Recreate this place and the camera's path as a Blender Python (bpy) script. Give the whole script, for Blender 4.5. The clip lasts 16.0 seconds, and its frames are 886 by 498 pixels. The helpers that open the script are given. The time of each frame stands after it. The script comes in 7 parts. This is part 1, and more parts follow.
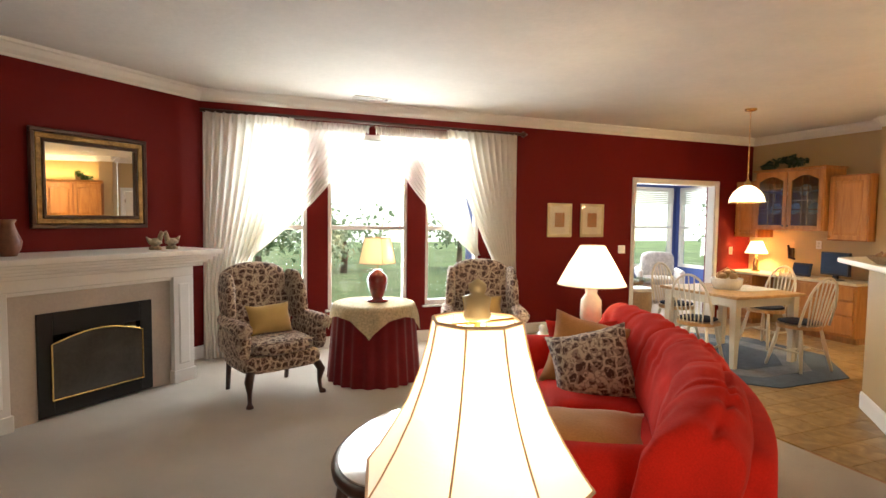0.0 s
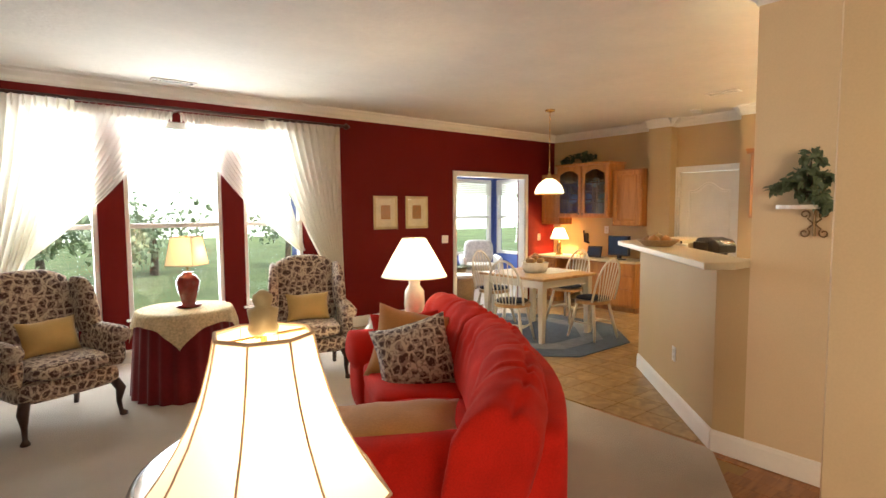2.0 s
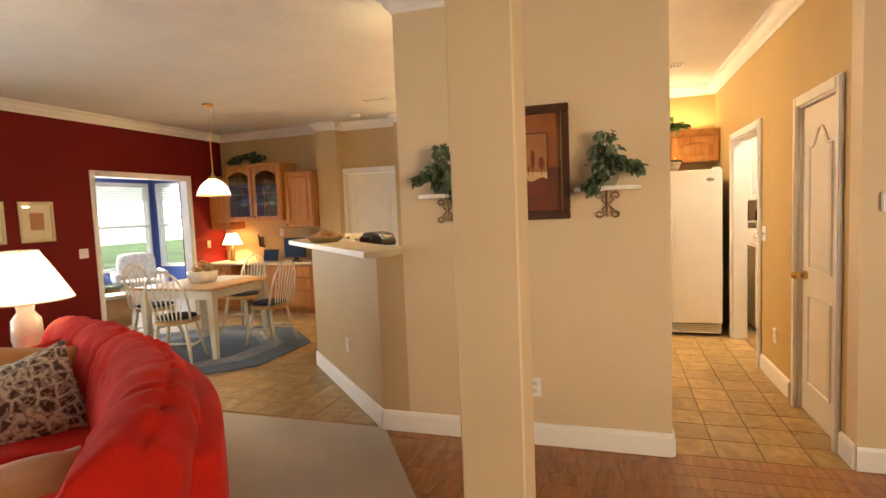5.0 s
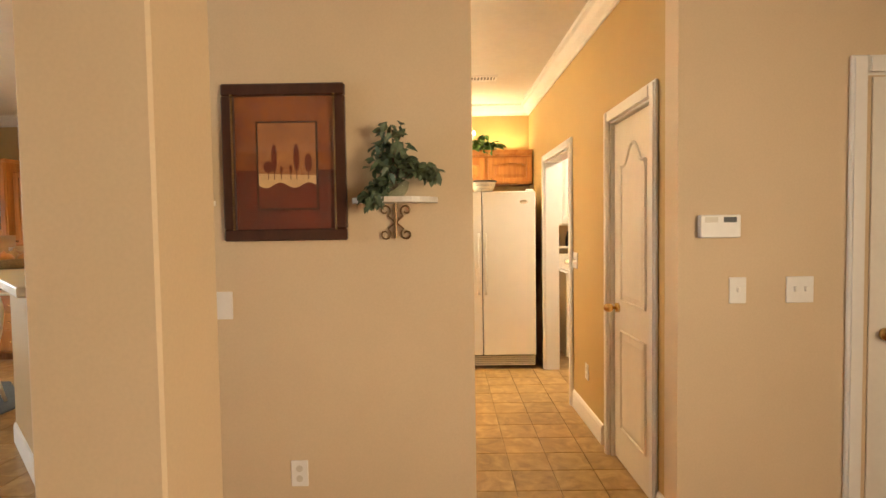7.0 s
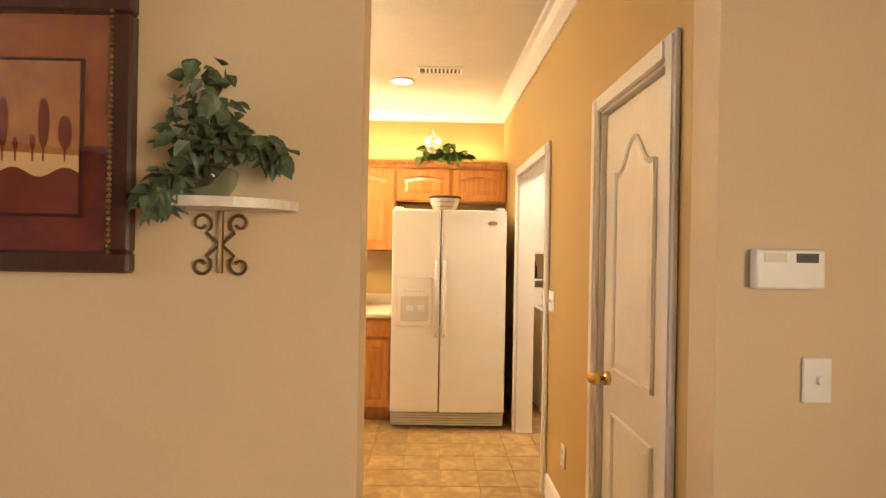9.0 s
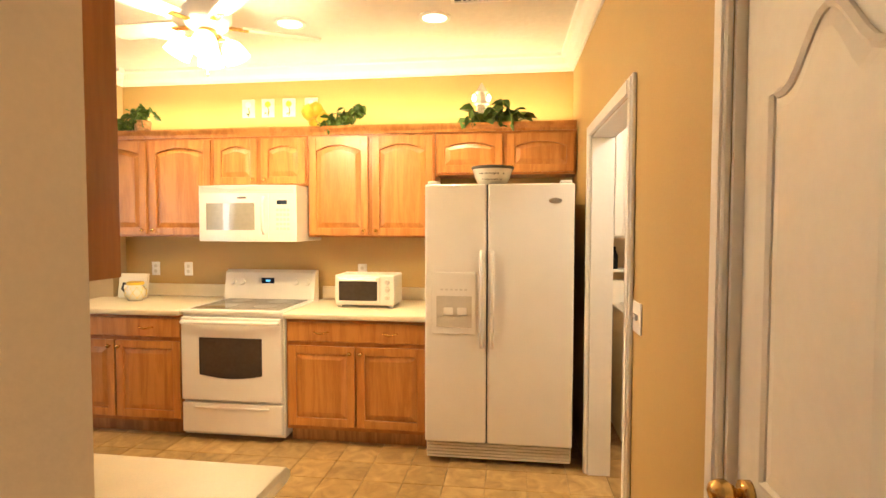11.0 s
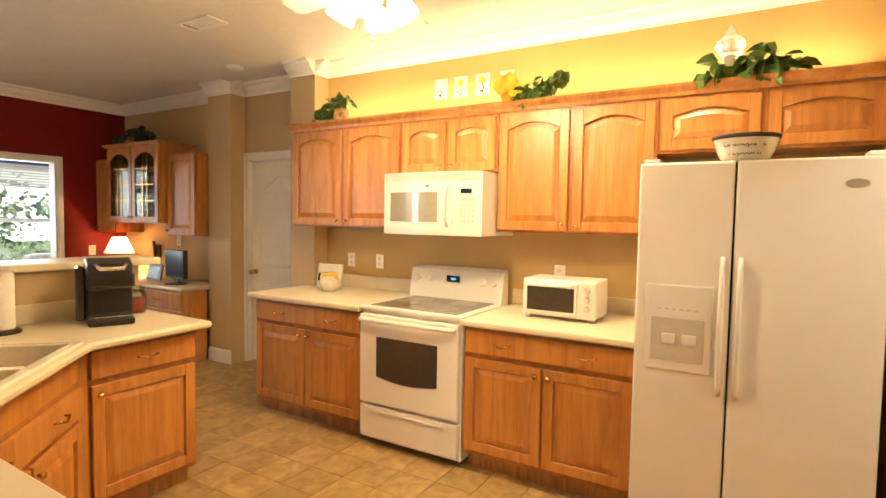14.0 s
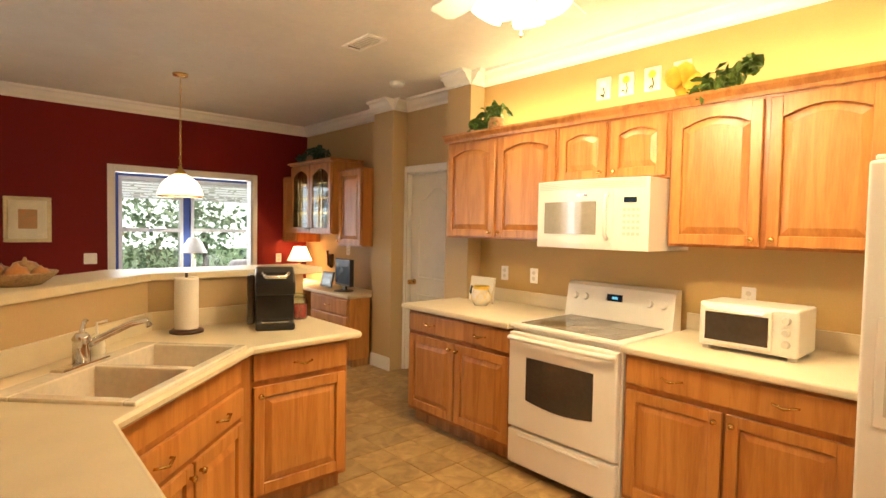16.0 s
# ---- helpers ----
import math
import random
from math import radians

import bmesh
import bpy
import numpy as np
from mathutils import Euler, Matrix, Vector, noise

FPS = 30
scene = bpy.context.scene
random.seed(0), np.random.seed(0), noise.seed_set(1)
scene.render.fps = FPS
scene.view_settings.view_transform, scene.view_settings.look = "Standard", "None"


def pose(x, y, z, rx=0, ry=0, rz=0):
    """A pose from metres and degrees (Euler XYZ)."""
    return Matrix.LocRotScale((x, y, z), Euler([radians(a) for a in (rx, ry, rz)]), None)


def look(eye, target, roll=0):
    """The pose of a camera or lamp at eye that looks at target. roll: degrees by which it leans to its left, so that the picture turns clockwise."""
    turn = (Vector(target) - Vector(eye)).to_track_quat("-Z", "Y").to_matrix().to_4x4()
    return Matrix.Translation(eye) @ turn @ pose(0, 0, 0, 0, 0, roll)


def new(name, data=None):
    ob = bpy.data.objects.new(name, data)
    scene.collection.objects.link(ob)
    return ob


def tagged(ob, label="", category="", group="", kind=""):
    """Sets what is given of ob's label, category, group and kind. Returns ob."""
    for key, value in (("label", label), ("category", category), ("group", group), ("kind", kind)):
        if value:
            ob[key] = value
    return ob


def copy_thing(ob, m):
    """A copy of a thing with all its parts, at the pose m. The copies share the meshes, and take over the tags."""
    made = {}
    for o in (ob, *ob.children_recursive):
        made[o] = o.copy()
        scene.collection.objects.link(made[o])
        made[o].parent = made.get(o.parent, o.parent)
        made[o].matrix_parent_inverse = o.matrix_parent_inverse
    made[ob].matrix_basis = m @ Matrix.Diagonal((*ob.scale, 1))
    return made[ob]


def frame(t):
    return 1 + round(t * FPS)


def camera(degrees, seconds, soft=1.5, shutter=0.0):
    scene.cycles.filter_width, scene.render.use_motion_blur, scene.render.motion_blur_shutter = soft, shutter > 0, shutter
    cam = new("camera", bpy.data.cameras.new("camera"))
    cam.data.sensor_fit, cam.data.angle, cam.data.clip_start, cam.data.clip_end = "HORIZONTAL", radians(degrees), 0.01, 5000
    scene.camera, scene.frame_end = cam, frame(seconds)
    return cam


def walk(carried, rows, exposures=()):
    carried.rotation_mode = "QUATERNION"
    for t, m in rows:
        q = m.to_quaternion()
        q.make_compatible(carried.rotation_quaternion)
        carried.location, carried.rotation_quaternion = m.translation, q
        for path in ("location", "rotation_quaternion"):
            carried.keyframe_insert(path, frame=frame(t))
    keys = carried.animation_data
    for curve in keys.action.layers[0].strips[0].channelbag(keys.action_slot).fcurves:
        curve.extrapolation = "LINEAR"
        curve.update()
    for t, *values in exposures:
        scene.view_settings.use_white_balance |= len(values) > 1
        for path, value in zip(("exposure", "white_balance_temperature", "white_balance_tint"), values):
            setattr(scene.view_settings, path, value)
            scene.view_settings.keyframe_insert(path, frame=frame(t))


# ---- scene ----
cam = camera(79.4, 16.0)
PATH = [
    (0, (3.394, 1.393, 1.507), (4.115, 3.254, 1.392), 0.7),
    (0.5, (3.44, 1.393, 1.512), (4.284, 3.202, 1.391), 0.3),
    (1, (3.47, 1.385, 1.519), (4.443, 3.128, 1.39), -0.0),
    (1.5, (3.481, 1.378, 1.529), (4.593, 3.035, 1.393), -0.1),
    (2, (3.482, 1.375, 1.533), (4.734, 2.927, 1.387), -0.3),
    (2.5, (3.498, 1.38, 1.529), (4.89, 2.807, 1.371), -0.8),
    (3, (3.531, 1.39, 1.501), (5.045, 2.687, 1.343), -0.5),
    (3.5, (3.545, 1.377, 1.501), (5.172, 2.53, 1.339), -0.9),
    (4, (3.561, 1.378, 1.498), (5.292, 2.368, 1.337), -1.3),
    (4.5, (3.574, 1.368, 1.483), (5.396, 2.179, 1.334), -1.7),
    (5, (3.686, 1.362, 1.457), (5.581, 1.983, 1.31), -2.3),
    (5.2, (3.759, 1.351, 1.45), (5.676, 1.901, 1.302), -2.4),
    (7.5, (4.855, 1.112, 1.425), (6.854, 1.067, 1.373), -0.5),
    (8, (5.126, 1.019, 1.437), (7.125, 0.964, 1.416), -0.0),
    (8.5, (5.35, 0.96, 1.437), (7.35, 0.904, 1.442), 0.8),
    (10.8, (6.46, 0.702, 1.501), (8.447, 0.917, 1.422), 0.2),
    (11, (6.551, 0.688, 1.502), (8.532, 0.948, 1.418), 0.1),
    (11.5, (6.739, 0.657, 1.507), (8.701, 1.032, 1.404), -0.3),
    (12, (6.89, 0.643, 1.51), (8.826, 1.132, 1.4), -0.7),
    (12.5, (7.015, 0.649, 1.506), (8.911, 1.275, 1.399), -0.4),
    (13, (7.086, 0.677, 1.505), (8.934, 1.436, 1.399), 0.2),
    (13.5, (7.163, 0.716, 1.501), (8.954, 1.601, 1.391), 0.7),
    (14, (7.263, 0.75, 1.494), (8.981, 1.768, 1.383), 1.0),
    (14.5, (7.35, 0.809, 1.487), (8.99, 1.947, 1.376), 1.1),
    (15, (7.393, 0.837, 1.488), (8.951, 2.086, 1.385), 1.0),
    (15.5, (7.436, 0.846, 1.494), (8.887, 2.218, 1.405), 1.2),
    (16, (7.481, 0.824, 1.501), (8.814, 2.313, 1.42), 1.1),
]
walk(cam, [(t, look(eye, target, roll)) for t, eye, target, roll in PATH],
     [(0, 0.4), (2.5, 0.36), (5, 0.40), (8, 0.32), (11, 0.15), (16, 0.06)])


# ---- world and lights ----
world = bpy.data.worlds.new("sky")
scene.world = world
world.use_nodes = True
wn = world.node_tree.nodes
sky = wn.new("ShaderNodeTexSky")
sky.sky_type, sky.sun_disc = "NISHITA", False
sky.sun_elevation, sky.sun_rotation = radians(55), radians(172)
wn["Background"].inputs[1].default_value = 0.14
world.node_tree.links.new(sky.outputs[0], wn["Background"].inputs[0])


def lamp(name, kind, loc, power, col, size=0.1, size_y=0.0, aim=None):
    d = bpy.data.lights.new(name, kind)
    d.energy, d.color = power, col
    if kind == "AREA":
        d.size = size
        if size_y:
            d.shape, d.size_y = "RECTANGLE", size_y
    elif kind == "SUN":
        d.angle = radians(8)
    else:
        d.shadow_soft_size = size
    o = new(name, d)
    o.matrix_world = look(loc, aim) if aim else Matrix.Translation(loc)
    return o


WARM = (1.0, 0.77, 0.44)
WARM2 = (1.0, 0.66, 0.30)
COVE = (1.0, 0.80, 0.42)
DAY = (0.92, 0.97, 1.0)
lamp("sun", "SUN", (2, -12, 22), 4.5, (1, 0.96, 0.9), aim=(5.0, 8.0, 0.0))
# daylight of the three living room windows and the sunroom
lamp("window_light_living", "AREA", (4.83, 7.66, 1.5), 160, DAY, 2.4, 1.9, aim=(4.7, 3.0, 0.6))
# added fill from the unseen foyer side, to brighten column and hall
foyer = lamp("window_light_foyer", "AREA", (2.4, -1.98, 1.5), 36, (1, 0.79, 0.53), 1.6, 1.8, aim=(6.6, 1.1, 1.2))
foyer.data.spread = radians(85)
lamp("window_light_sunroom", "AREA", (10.0, 10.05, 1.5), 130, DAY, 3.4, 1.5, aim=(9.6, 6.0, 1.0))
# cove strips above the wall cabinets
lamp("cove_light", "AREA", (10.64, 2.1, 2.30), 20, COVE, 3.6, 0.06, aim=(10.62, 2.1, 2.8))
lamp("cove_light_near", "AREA", (7.16, 2.0, 2.30), 7, COVE, 1.3, 0.06, aim=(7.17, 2.0, 2.8))

# ---- materials ----


def mat(name, col, rough=0.6, metal=0.0, var=0.12, scale=6.0, grain=40.0, bump=0.15, emit=0.0, emit_col=None, col2=None, coat=0.0, sheen=0.0, stretch=(1, 1, 1)):
    """Plain surface with stains at one scale and grain at another."""
    m = bpy.data.materials.new(name)
    m.use_nodes = True
    nt = m.node_tree
    n, l = nt.nodes, nt.links
    b = n["Principled BSDF"]
    b.inputs["Roughness"].default_value, b.inputs["Metallic"].default_value = rough, metal
    b.inputs["Coat Weight"].default_value, b.inputs["Sheen Weight"].default_value = coat, sheen
    tc, mp = n.new("ShaderNodeTexCoord"), n.new("ShaderNodeMapping")
    mp.inputs["Scale"].default_value = stretch
    l.new(tc.outputs["Object"], mp.inputs[0])
    n1, n2 = n.new("ShaderNodeTexNoise"), n.new("ShaderNodeTexNoise")
    for q, s in ((n1, scale), (n2, grain)):
        q.inputs["Scale"].default_value, q.inputs["Detail"].default_value = s, 4
        l.new(mp.outputs[0], q.inputs["Vector"])
    mx, r = n.new("ShaderNodeMix"), n.new("ShaderNodeMath")
    mx.data_type = "RGBA"
    a = [c * (1 - var) for c in col]
    z = col2 or [min(1, c * (1 + var)) for c in col]
    mx.inputs[6].default_value, mx.inputs[7].default_value = (*a, 1), (*z, 1)
    r.operation = "MULTIPLY_ADD"
    l.new(n1.outputs[0], r.inputs[0])
    r.inputs[1].default_value = 0.6
    s2 = n.new("ShaderNodeMath")
    s2.operation = "MULTIPLY"
    l.new(n2.outputs[0], s2.inputs[0])
    s2.inputs[1].default_value = 0.4
    l.new(s2.outputs[0], r.inputs[2])
    cr = n.new("ShaderNodeMapRange")
    cr.inputs[1].default_value, cr.inputs[2].default_value = 0.32, 0.68
    l.new(r.outputs[0], cr.inputs[0])
    l.new(cr.outputs[0], mx.inputs[0])
    l.new(mx.outputs[2], b.inputs["Base Color"])
    if bump:
        bp = n.new("ShaderNodeBump")
        bp.inputs["Strength"].default_value, bp.inputs["Distance"].default_value = bump, 0.01
        l.new(n2.outputs[0], bp.inputs["Height"])
        l.new(bp.outputs[0], b.inputs["Normal"])
    if emit:
        b.inputs["Emission Color"].default_value = (*(emit_col or col), 1)
        b.inputs["Emission Strength"].default_value = emit
    return m


def glass_mat(name, col=(1, 1, 1), rough=0.02):
    m = bpy.data.materials.new(name)
    m.use_nodes = True
    n, l = m.node_tree.nodes, m.node_tree.links
    t, g, x = n.new("ShaderNodeBsdfTransparent"), n.new("ShaderNodeBsdfGlossy"), n.new("ShaderNodeMixShader")
    t.inputs[0].default_value, g.inputs["Roughness"].default_value = (*col, 1), rough
    x.inputs[0].default_value = 0.05
    l.new(t.outputs[0], x.inputs[1]), l.new(g.outputs[0], x.inputs[2])
    l.new(x.outputs[0], n["Material Output"].inputs[0])
    return m


def shade_mat(name, col, emit, rough=0.8, trans=0.5):
    """Thin cloth or glass through which light comes."""
    m = bpy.data.materials.new(name)
    m.use_nodes = True
    n, l = m.node_tree.nodes, m.node_tree.links
    d, t, x = n.new("ShaderNodeBsdfDiffuse"), n.new("ShaderNodeBsdfTranslucent"), n.new("ShaderNodeMixShader")
    d.inputs[0].default_value = t.inputs[0].default_value = (*col, 1)
    wv = n.new("ShaderNodeTexNoise")
    wv.inputs["Scale"].default_value = 90
    bp = n.new("ShaderNodeBump")
    bp.inputs["Strength"].default_value, bp.inputs["Distance"].default_value = 0.2, 0.004
    l.new(wv.outputs[0], bp.inputs["Height"]), l.new(bp.outputs[0], d.inputs["Normal"])
    x.inputs[0].default_value = trans
    l.new(d.outputs[0], x.inputs[1]), l.new(t.outputs[0], x.inputs[2])
    out = x
    if emit:
        e, a = n.new("ShaderNodeEmission"), n.new("ShaderNodeAddShader")
        e.inputs[0].default_value, e.inputs[1].default_value = (1, 0.86, 0.66, 1), emit
        l.new(x.outputs[0], a.inputs[0]), l.new(e.outputs[0], a.inputs[1])
        out = a
    l.new(out.outputs[0], n["Material Output"].inputs[0])
    return m


def sheer_mat(name, clear):
    m = bpy.data.materials.new(name)
    m.use_nodes = True
    n, l = m.node_tree.nodes, m.node_tree.links
    d, t, x, c, y = n.new("ShaderNodeBsdfDiffuse"), n.new("ShaderNodeBsdfTranslucent"), n.new("ShaderNodeMixShader"), n.new("ShaderNodeBsdfTransparent"), n.new("ShaderNodeMixShader")
    d.inputs[0].default_value = t.inputs[0].default_value = (0.86, 0.82, 0.72, 1)
    x.inputs[0].default_value, y.inputs[0].default_value = 0.45, clear
    l.new(d.outputs[0], x.inputs[1]), l.new(t.outputs[0], x.inputs[2])
    l.new(x.outputs[0], y.inputs[1]), l.new(c.outputs[0], y.inputs[2])
    l.new(y.outputs[0], n["Material Output"].inputs[0])
    return m


def oak_mat(name, a, b_, rough=0.38):
    """Oak: growth rings drawn out along the height, with fine pores."""
    m = bpy.data.materials.new(name)
    m.use_nodes = True
    n, l = m.node_tree.nodes, m.node_tree.links
    b = n["Principled BSDF"]
    b.inputs["Roughness"].default_value, b.inputs["Coat Weight"].default_value, b.inputs["Coat Roughness"].default_value = rough, 0.25, 0.25
    tc, mp, oi = n.new("ShaderNodeTexCoord"), n.new("ShaderNodeMapping"), n.new("ShaderNodeObjectInfo")
    mp.inputs["Scale"].default_value = (9, 9, 0.9)
    ad = n.new("ShaderNodeVectorMath")
    ad.operation = "ADD"
    ml = n.new("ShaderNodeMath")
    ml.operation = "MULTIPLY"
    ml.inputs[1].default_value = 37.0
    l.new(oi.outputs["Random"], ml.inputs[0])
    l.new(tc.outputs["Object"], ad.inputs[0]), l.new(ml.outputs[0], ad.inputs[1])
    l.new(ad.outputs[0], mp.inputs[0])
    w, f = n.new("ShaderNodeTexNoise"), n.new("ShaderNodeTexNoise")
    w.inputs["Scale"].default_value, w.inputs["Detail"].default_value, w.inputs["Distortion"].default_value = 1.2, 5, 1.4
    f.inputs["Scale"].default_value, f.inputs["Detail"].default_value = 14, 3
    l.new(mp.outputs[0], w.inputs["Vector"]), l.new(mp.outputs[0], f.inputs["Vector"])
    cr = n.new("ShaderNodeValToRGB")
    cr.color_ramp.elements[0].position, cr.color_ramp.elements[1].position = 0.36, 0.62
    cr.color_ramp.elements[0].color, cr.color_ramp.elements[1].color = (*a, 1), (*b_, 1)
    sm = n.new("ShaderNodeMath")
    sm.operation = "MULTIPLY_ADD"
    l.new(f.outputs[0], sm.inputs[0])
    sm.inputs[1].default_value = 0.28
    l.new(w.outputs[0], sm.inputs[2])
    sb = n.new("ShaderNodeMath")
    sb.operation = "SUBTRACT"
    sb.inputs[1].default_value = 0.14
    l.new(sm.outputs[0], sb.inputs[0]), l.new(sb.outputs[0], cr.inputs[0])
    l.new(cr.outputs[0], b.inputs["Base Color"])
    bp = n.new("ShaderNodeBump")
    bp.inputs["Strength"].default_value, bp.inputs["Distance"].default_value = 0.12, 0.003
    l.new(f.outputs[0], bp.inputs["Height"]), l.new(bp.outputs[0], b.inputs["Normal"])
    return m


def piece_mat(name, cols, rough, scale, bump=0.2, stretch=(1, 1, 1), joined=False):
    """Floor pieces that differ from one another."""
    m = bpy.data.materials.new(name)
    m.use_nodes = True
    n, l = m.node_tree.nodes, m.node_tree.links
    b = n["Principled BSDF"]
    b.inputs["Roughness"].default_value = rough
    tc, oi, mp = n.new("ShaderNodeTexCoord"), n.new("ShaderNodeObjectInfo"), n.new("ShaderNodeMapping")
    mp.inputs["Scale"].default_value = stretch
    ad, ml = n.new("ShaderNodeVectorMath"), n.new("ShaderNodeMath")
    ad.operation, ml.operation = "ADD", "MULTIPLY"
    ml.inputs[1].default_value = 61.0
    chance = n.new("ShaderNodeNewGeometry").outputs["Random Per Island"] if joined else oi.outputs["Random"]
    l.new(chance, ml.inputs[0]), l.new(tc.outputs["Object"], ad.inputs[0]), l.new(ml.outputs[0], ad.inputs[1])
    l.new(ad.outputs[0], mp.inputs[0])
    a, f = n.new("ShaderNodeTexNoise"), n.new("ShaderNodeTexNoise")
    a.inputs["Scale"].default_value, a.inputs["Detail"].default_value, a.inputs["Distortion"].default_value = scale, 6, 1.0
    f.inputs["Scale"].default_value = scale * 8
    l.new(mp.outputs[0], a.inputs["Vector"]), l.new(mp.outputs[0], f.inputs["Vector"])
    cr = n.new("ShaderNodeValToRGB")
    e = cr.color_ramp.elements
    e[0].position, e[0].color = 0.33, (*cols[0], 1)
    e[1].position, e[1].color = 0.68, (*cols[2], 1)
    mid = e.new(0.5)
    mid.color = (*cols[1], 1)
    l.new(a.outputs[0], cr.inputs[0])
    hs, vr = n.new("ShaderNodeHueSaturation"), n.new("ShaderNodeMapRange")
    vr.inputs[3].default_value, vr.inputs[4].default_value = 0.86, 1.14
    l.new(chance, vr.inputs[0]), l.new(vr.outputs[0], hs.inputs["Value"]), l.new(cr.outputs[0], hs.inputs["Color"])
    l.new(hs.outputs[0], b.inputs["Base Color"])
    bp = n.new("ShaderNodeBump")
    bp.inputs["Strength"].default_value, bp.inputs["Distance"].default_value = bump, 0.004
    l.new(f.outputs[0], bp.inputs["Height"]), l.new(bp.outputs[0], b.inputs["Normal"])
    return m


def damask_mat(name):
    """Brown rounded motifs in a cream net."""
    m = mat(name, (0.1, 0.06, 0.05), 0.85, sheen=0.2)
    n, l = m.node_tree.nodes, m.node_tree.links
    b = n["Principled BSDF"]
    tc, v, w = n.new("ShaderNodeTexCoord"), n.new("ShaderNodeTexVoronoi"), n.new("ShaderNodeTexVoronoi")
    v.feature, v.inputs["Scale"].default_value = "DISTANCE_TO_EDGE", 17
    v.inputs["Randomness"].default_value = 0.75
    w.inputs["Scale"].default_value = 55
    nz = n.new("ShaderNodeTexNoise")
    nz.inputs["Scale"].default_value = 12
    vm = n.new("ShaderNodeVectorMath")
    vm.operation = "MULTIPLY_ADD"
    vm.inputs[1].default_value = (0.05, 0.05, 0.05)
    l.new(tc.outputs["Object"], nz.inputs["Vector"])
    l.new(nz.outputs["Color"], vm.inputs[0]), l.new(tc.outputs["Object"], vm.inputs[2])
    l.new(vm.outputs[0], v.inputs["Vector"]), l.new(vm.outputs[0], w.inputs["Vector"])
    cr = n.new("ShaderNodeValToRGB")
    e = cr.color_ramp.elements
    e[0].position, e[0].color = 0.0, (0.62, 0.52, 0.40, 1)
    e[1].position, e[1].color = 0.26, (0.07, 0.035, 0.03, 1)
    k = e.new(0.09)
    k.color = (0.55, 0.46, 0.36, 1)
    k = e.new(0.15)
    k.color = (0.13, 0.07, 0.06, 1)
    l.new(v.outputs["Distance"], cr.inputs[0])
    mx = n.new("ShaderNodeMix")
    mx.data_type = "RGBA"
    mx.inputs[7].default_value = (0.33, 0.24, 0.2, 1)
    gt = n.new("ShaderNodeMath")
    gt.operation = "GREATER_THAN"
    gt.inputs[1].default_value = 0.62
    l.new(w.outputs["Distance"], gt.inputs[0]), l.new(gt.outputs[0], mx.inputs[0]), l.new(cr.outputs[0], mx.inputs[6])
    l.new(mx.outputs[2], b.inputs["Base Color"])
    return m


RED = mat("red_wall_paint", (0.145, 0.0075, 0.006), 0.6, var=0.06, scale=2, grain=120, bump=0.05)
TAN = mat("tan_wall_paint", (0.50, 0.355, 0.18), 0.6, var=0.05, scale=2, grain=120, bump=0.05)
GOLD = mat("gold_wall_paint", (0.52, 0.345, 0.125), 0.6, var=0.05, scale=2, grain=120, bump=0.05)
CREAM = mat("cream_wall_paint", (0.65, 0.50, 0.32), 0.6, var=0.05, scale=2, grain=120, bump=0.05)
BLUE = mat("blue_wall_paint", (0.06, 0.10, 0.32), 0.6, var=0.05)
CEIL = mat("ceiling_plaster", (0.72, 0.68, 0.62), 0.85, var=0.05, scale=3, grain=22, bump=0.3)
WHITE = mat("white_trim_paint", (0.80, 0.77, 0.72), 0.4, var=0.03, bump=0.04)
DOORW = mat("white_door_paint", (0.80, 0.75, 0.66), 0.4, var=0.04, bump=0.04)
CARPET = mat("beige_carpet", (0.50, 0.44, 0.37), 0.95, var=0.16, scale=1.6, grain=260, bump=0.7, sheen=0.2)
GROUT = mat("grout", (0.38, 0.25, 0.115), 0.9)
TILEC = [(0.25, 0.145, 0.05), (0.33, 0.20, 0.072), (0.43, 0.28, 0.115)]
TILE = piece_mat("mottled_tile", TILEC, 0.36, 9)
TILEJ = piece_mat("mottled_tile_field", TILEC, 0.36, 9, joined=True)
PLANK = piece_mat("oak_plank", [(0.22, 0.082, 0.027), (0.32, 0.13, 0.042), (0.40, 0.18, 0.065)], 0.32, 3, stretch=(1, 9, 1))
OAK = oak_mat("honey_oak", (0.43, 0.165, 0.036), (0.56, 0.245, 0.062))
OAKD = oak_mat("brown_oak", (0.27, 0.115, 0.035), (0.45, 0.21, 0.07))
LAM = mat("cream_laminate", (0.70, 0.60, 0.42), 0.35, var=0.06, scale=8, grain=180, bump=0.03)
APPL = mat("white_enamel", (0.80, 0.75, 0.66), 0.28, var=0.03, grain=160, bump=0.05, coat=0.3)
APPD = mat("grey_white_plastic", (0.62, 0.57, 0.48), 0.4, var=0.04)
BLACK = mat("black_plastic", (0.014, 0.013, 0.013), 0.3, var=0.2)
BGLASS = mat("dark_glass", (0.05, 0.042, 0.035), 0.06, var=0.2, bump=0, coat=0.5)
MWGLASS = mat("grey_mesh_glass", (0.32, 0.28, 0.22), 0.12, var=0.1, bump=0, coat=0.5)
COOK = mat("speckled_glass_top", (0.22, 0.19, 0.155), 0.12, var=0.3, grain=300, bump=0)
STEEL = mat("chrome", (0.80, 0.78, 0.75), 0.18, 1.0, var=0.05, bump=0)
BRASS = mat("brass", (0.72, 0.48, 0.17), 0.25, 1.0, var=0.1, bump=0.02)
HINGE = mat("aged_brass_hinge", (0.20, 0.13, 0.06), 0.4, 1.0)
SOFA = mat("red_microsuede", (0.56, 0.018, 0.010), 0.9, var=0.22, scale=5, grain=150, bump=0.25, sheen=0.04)
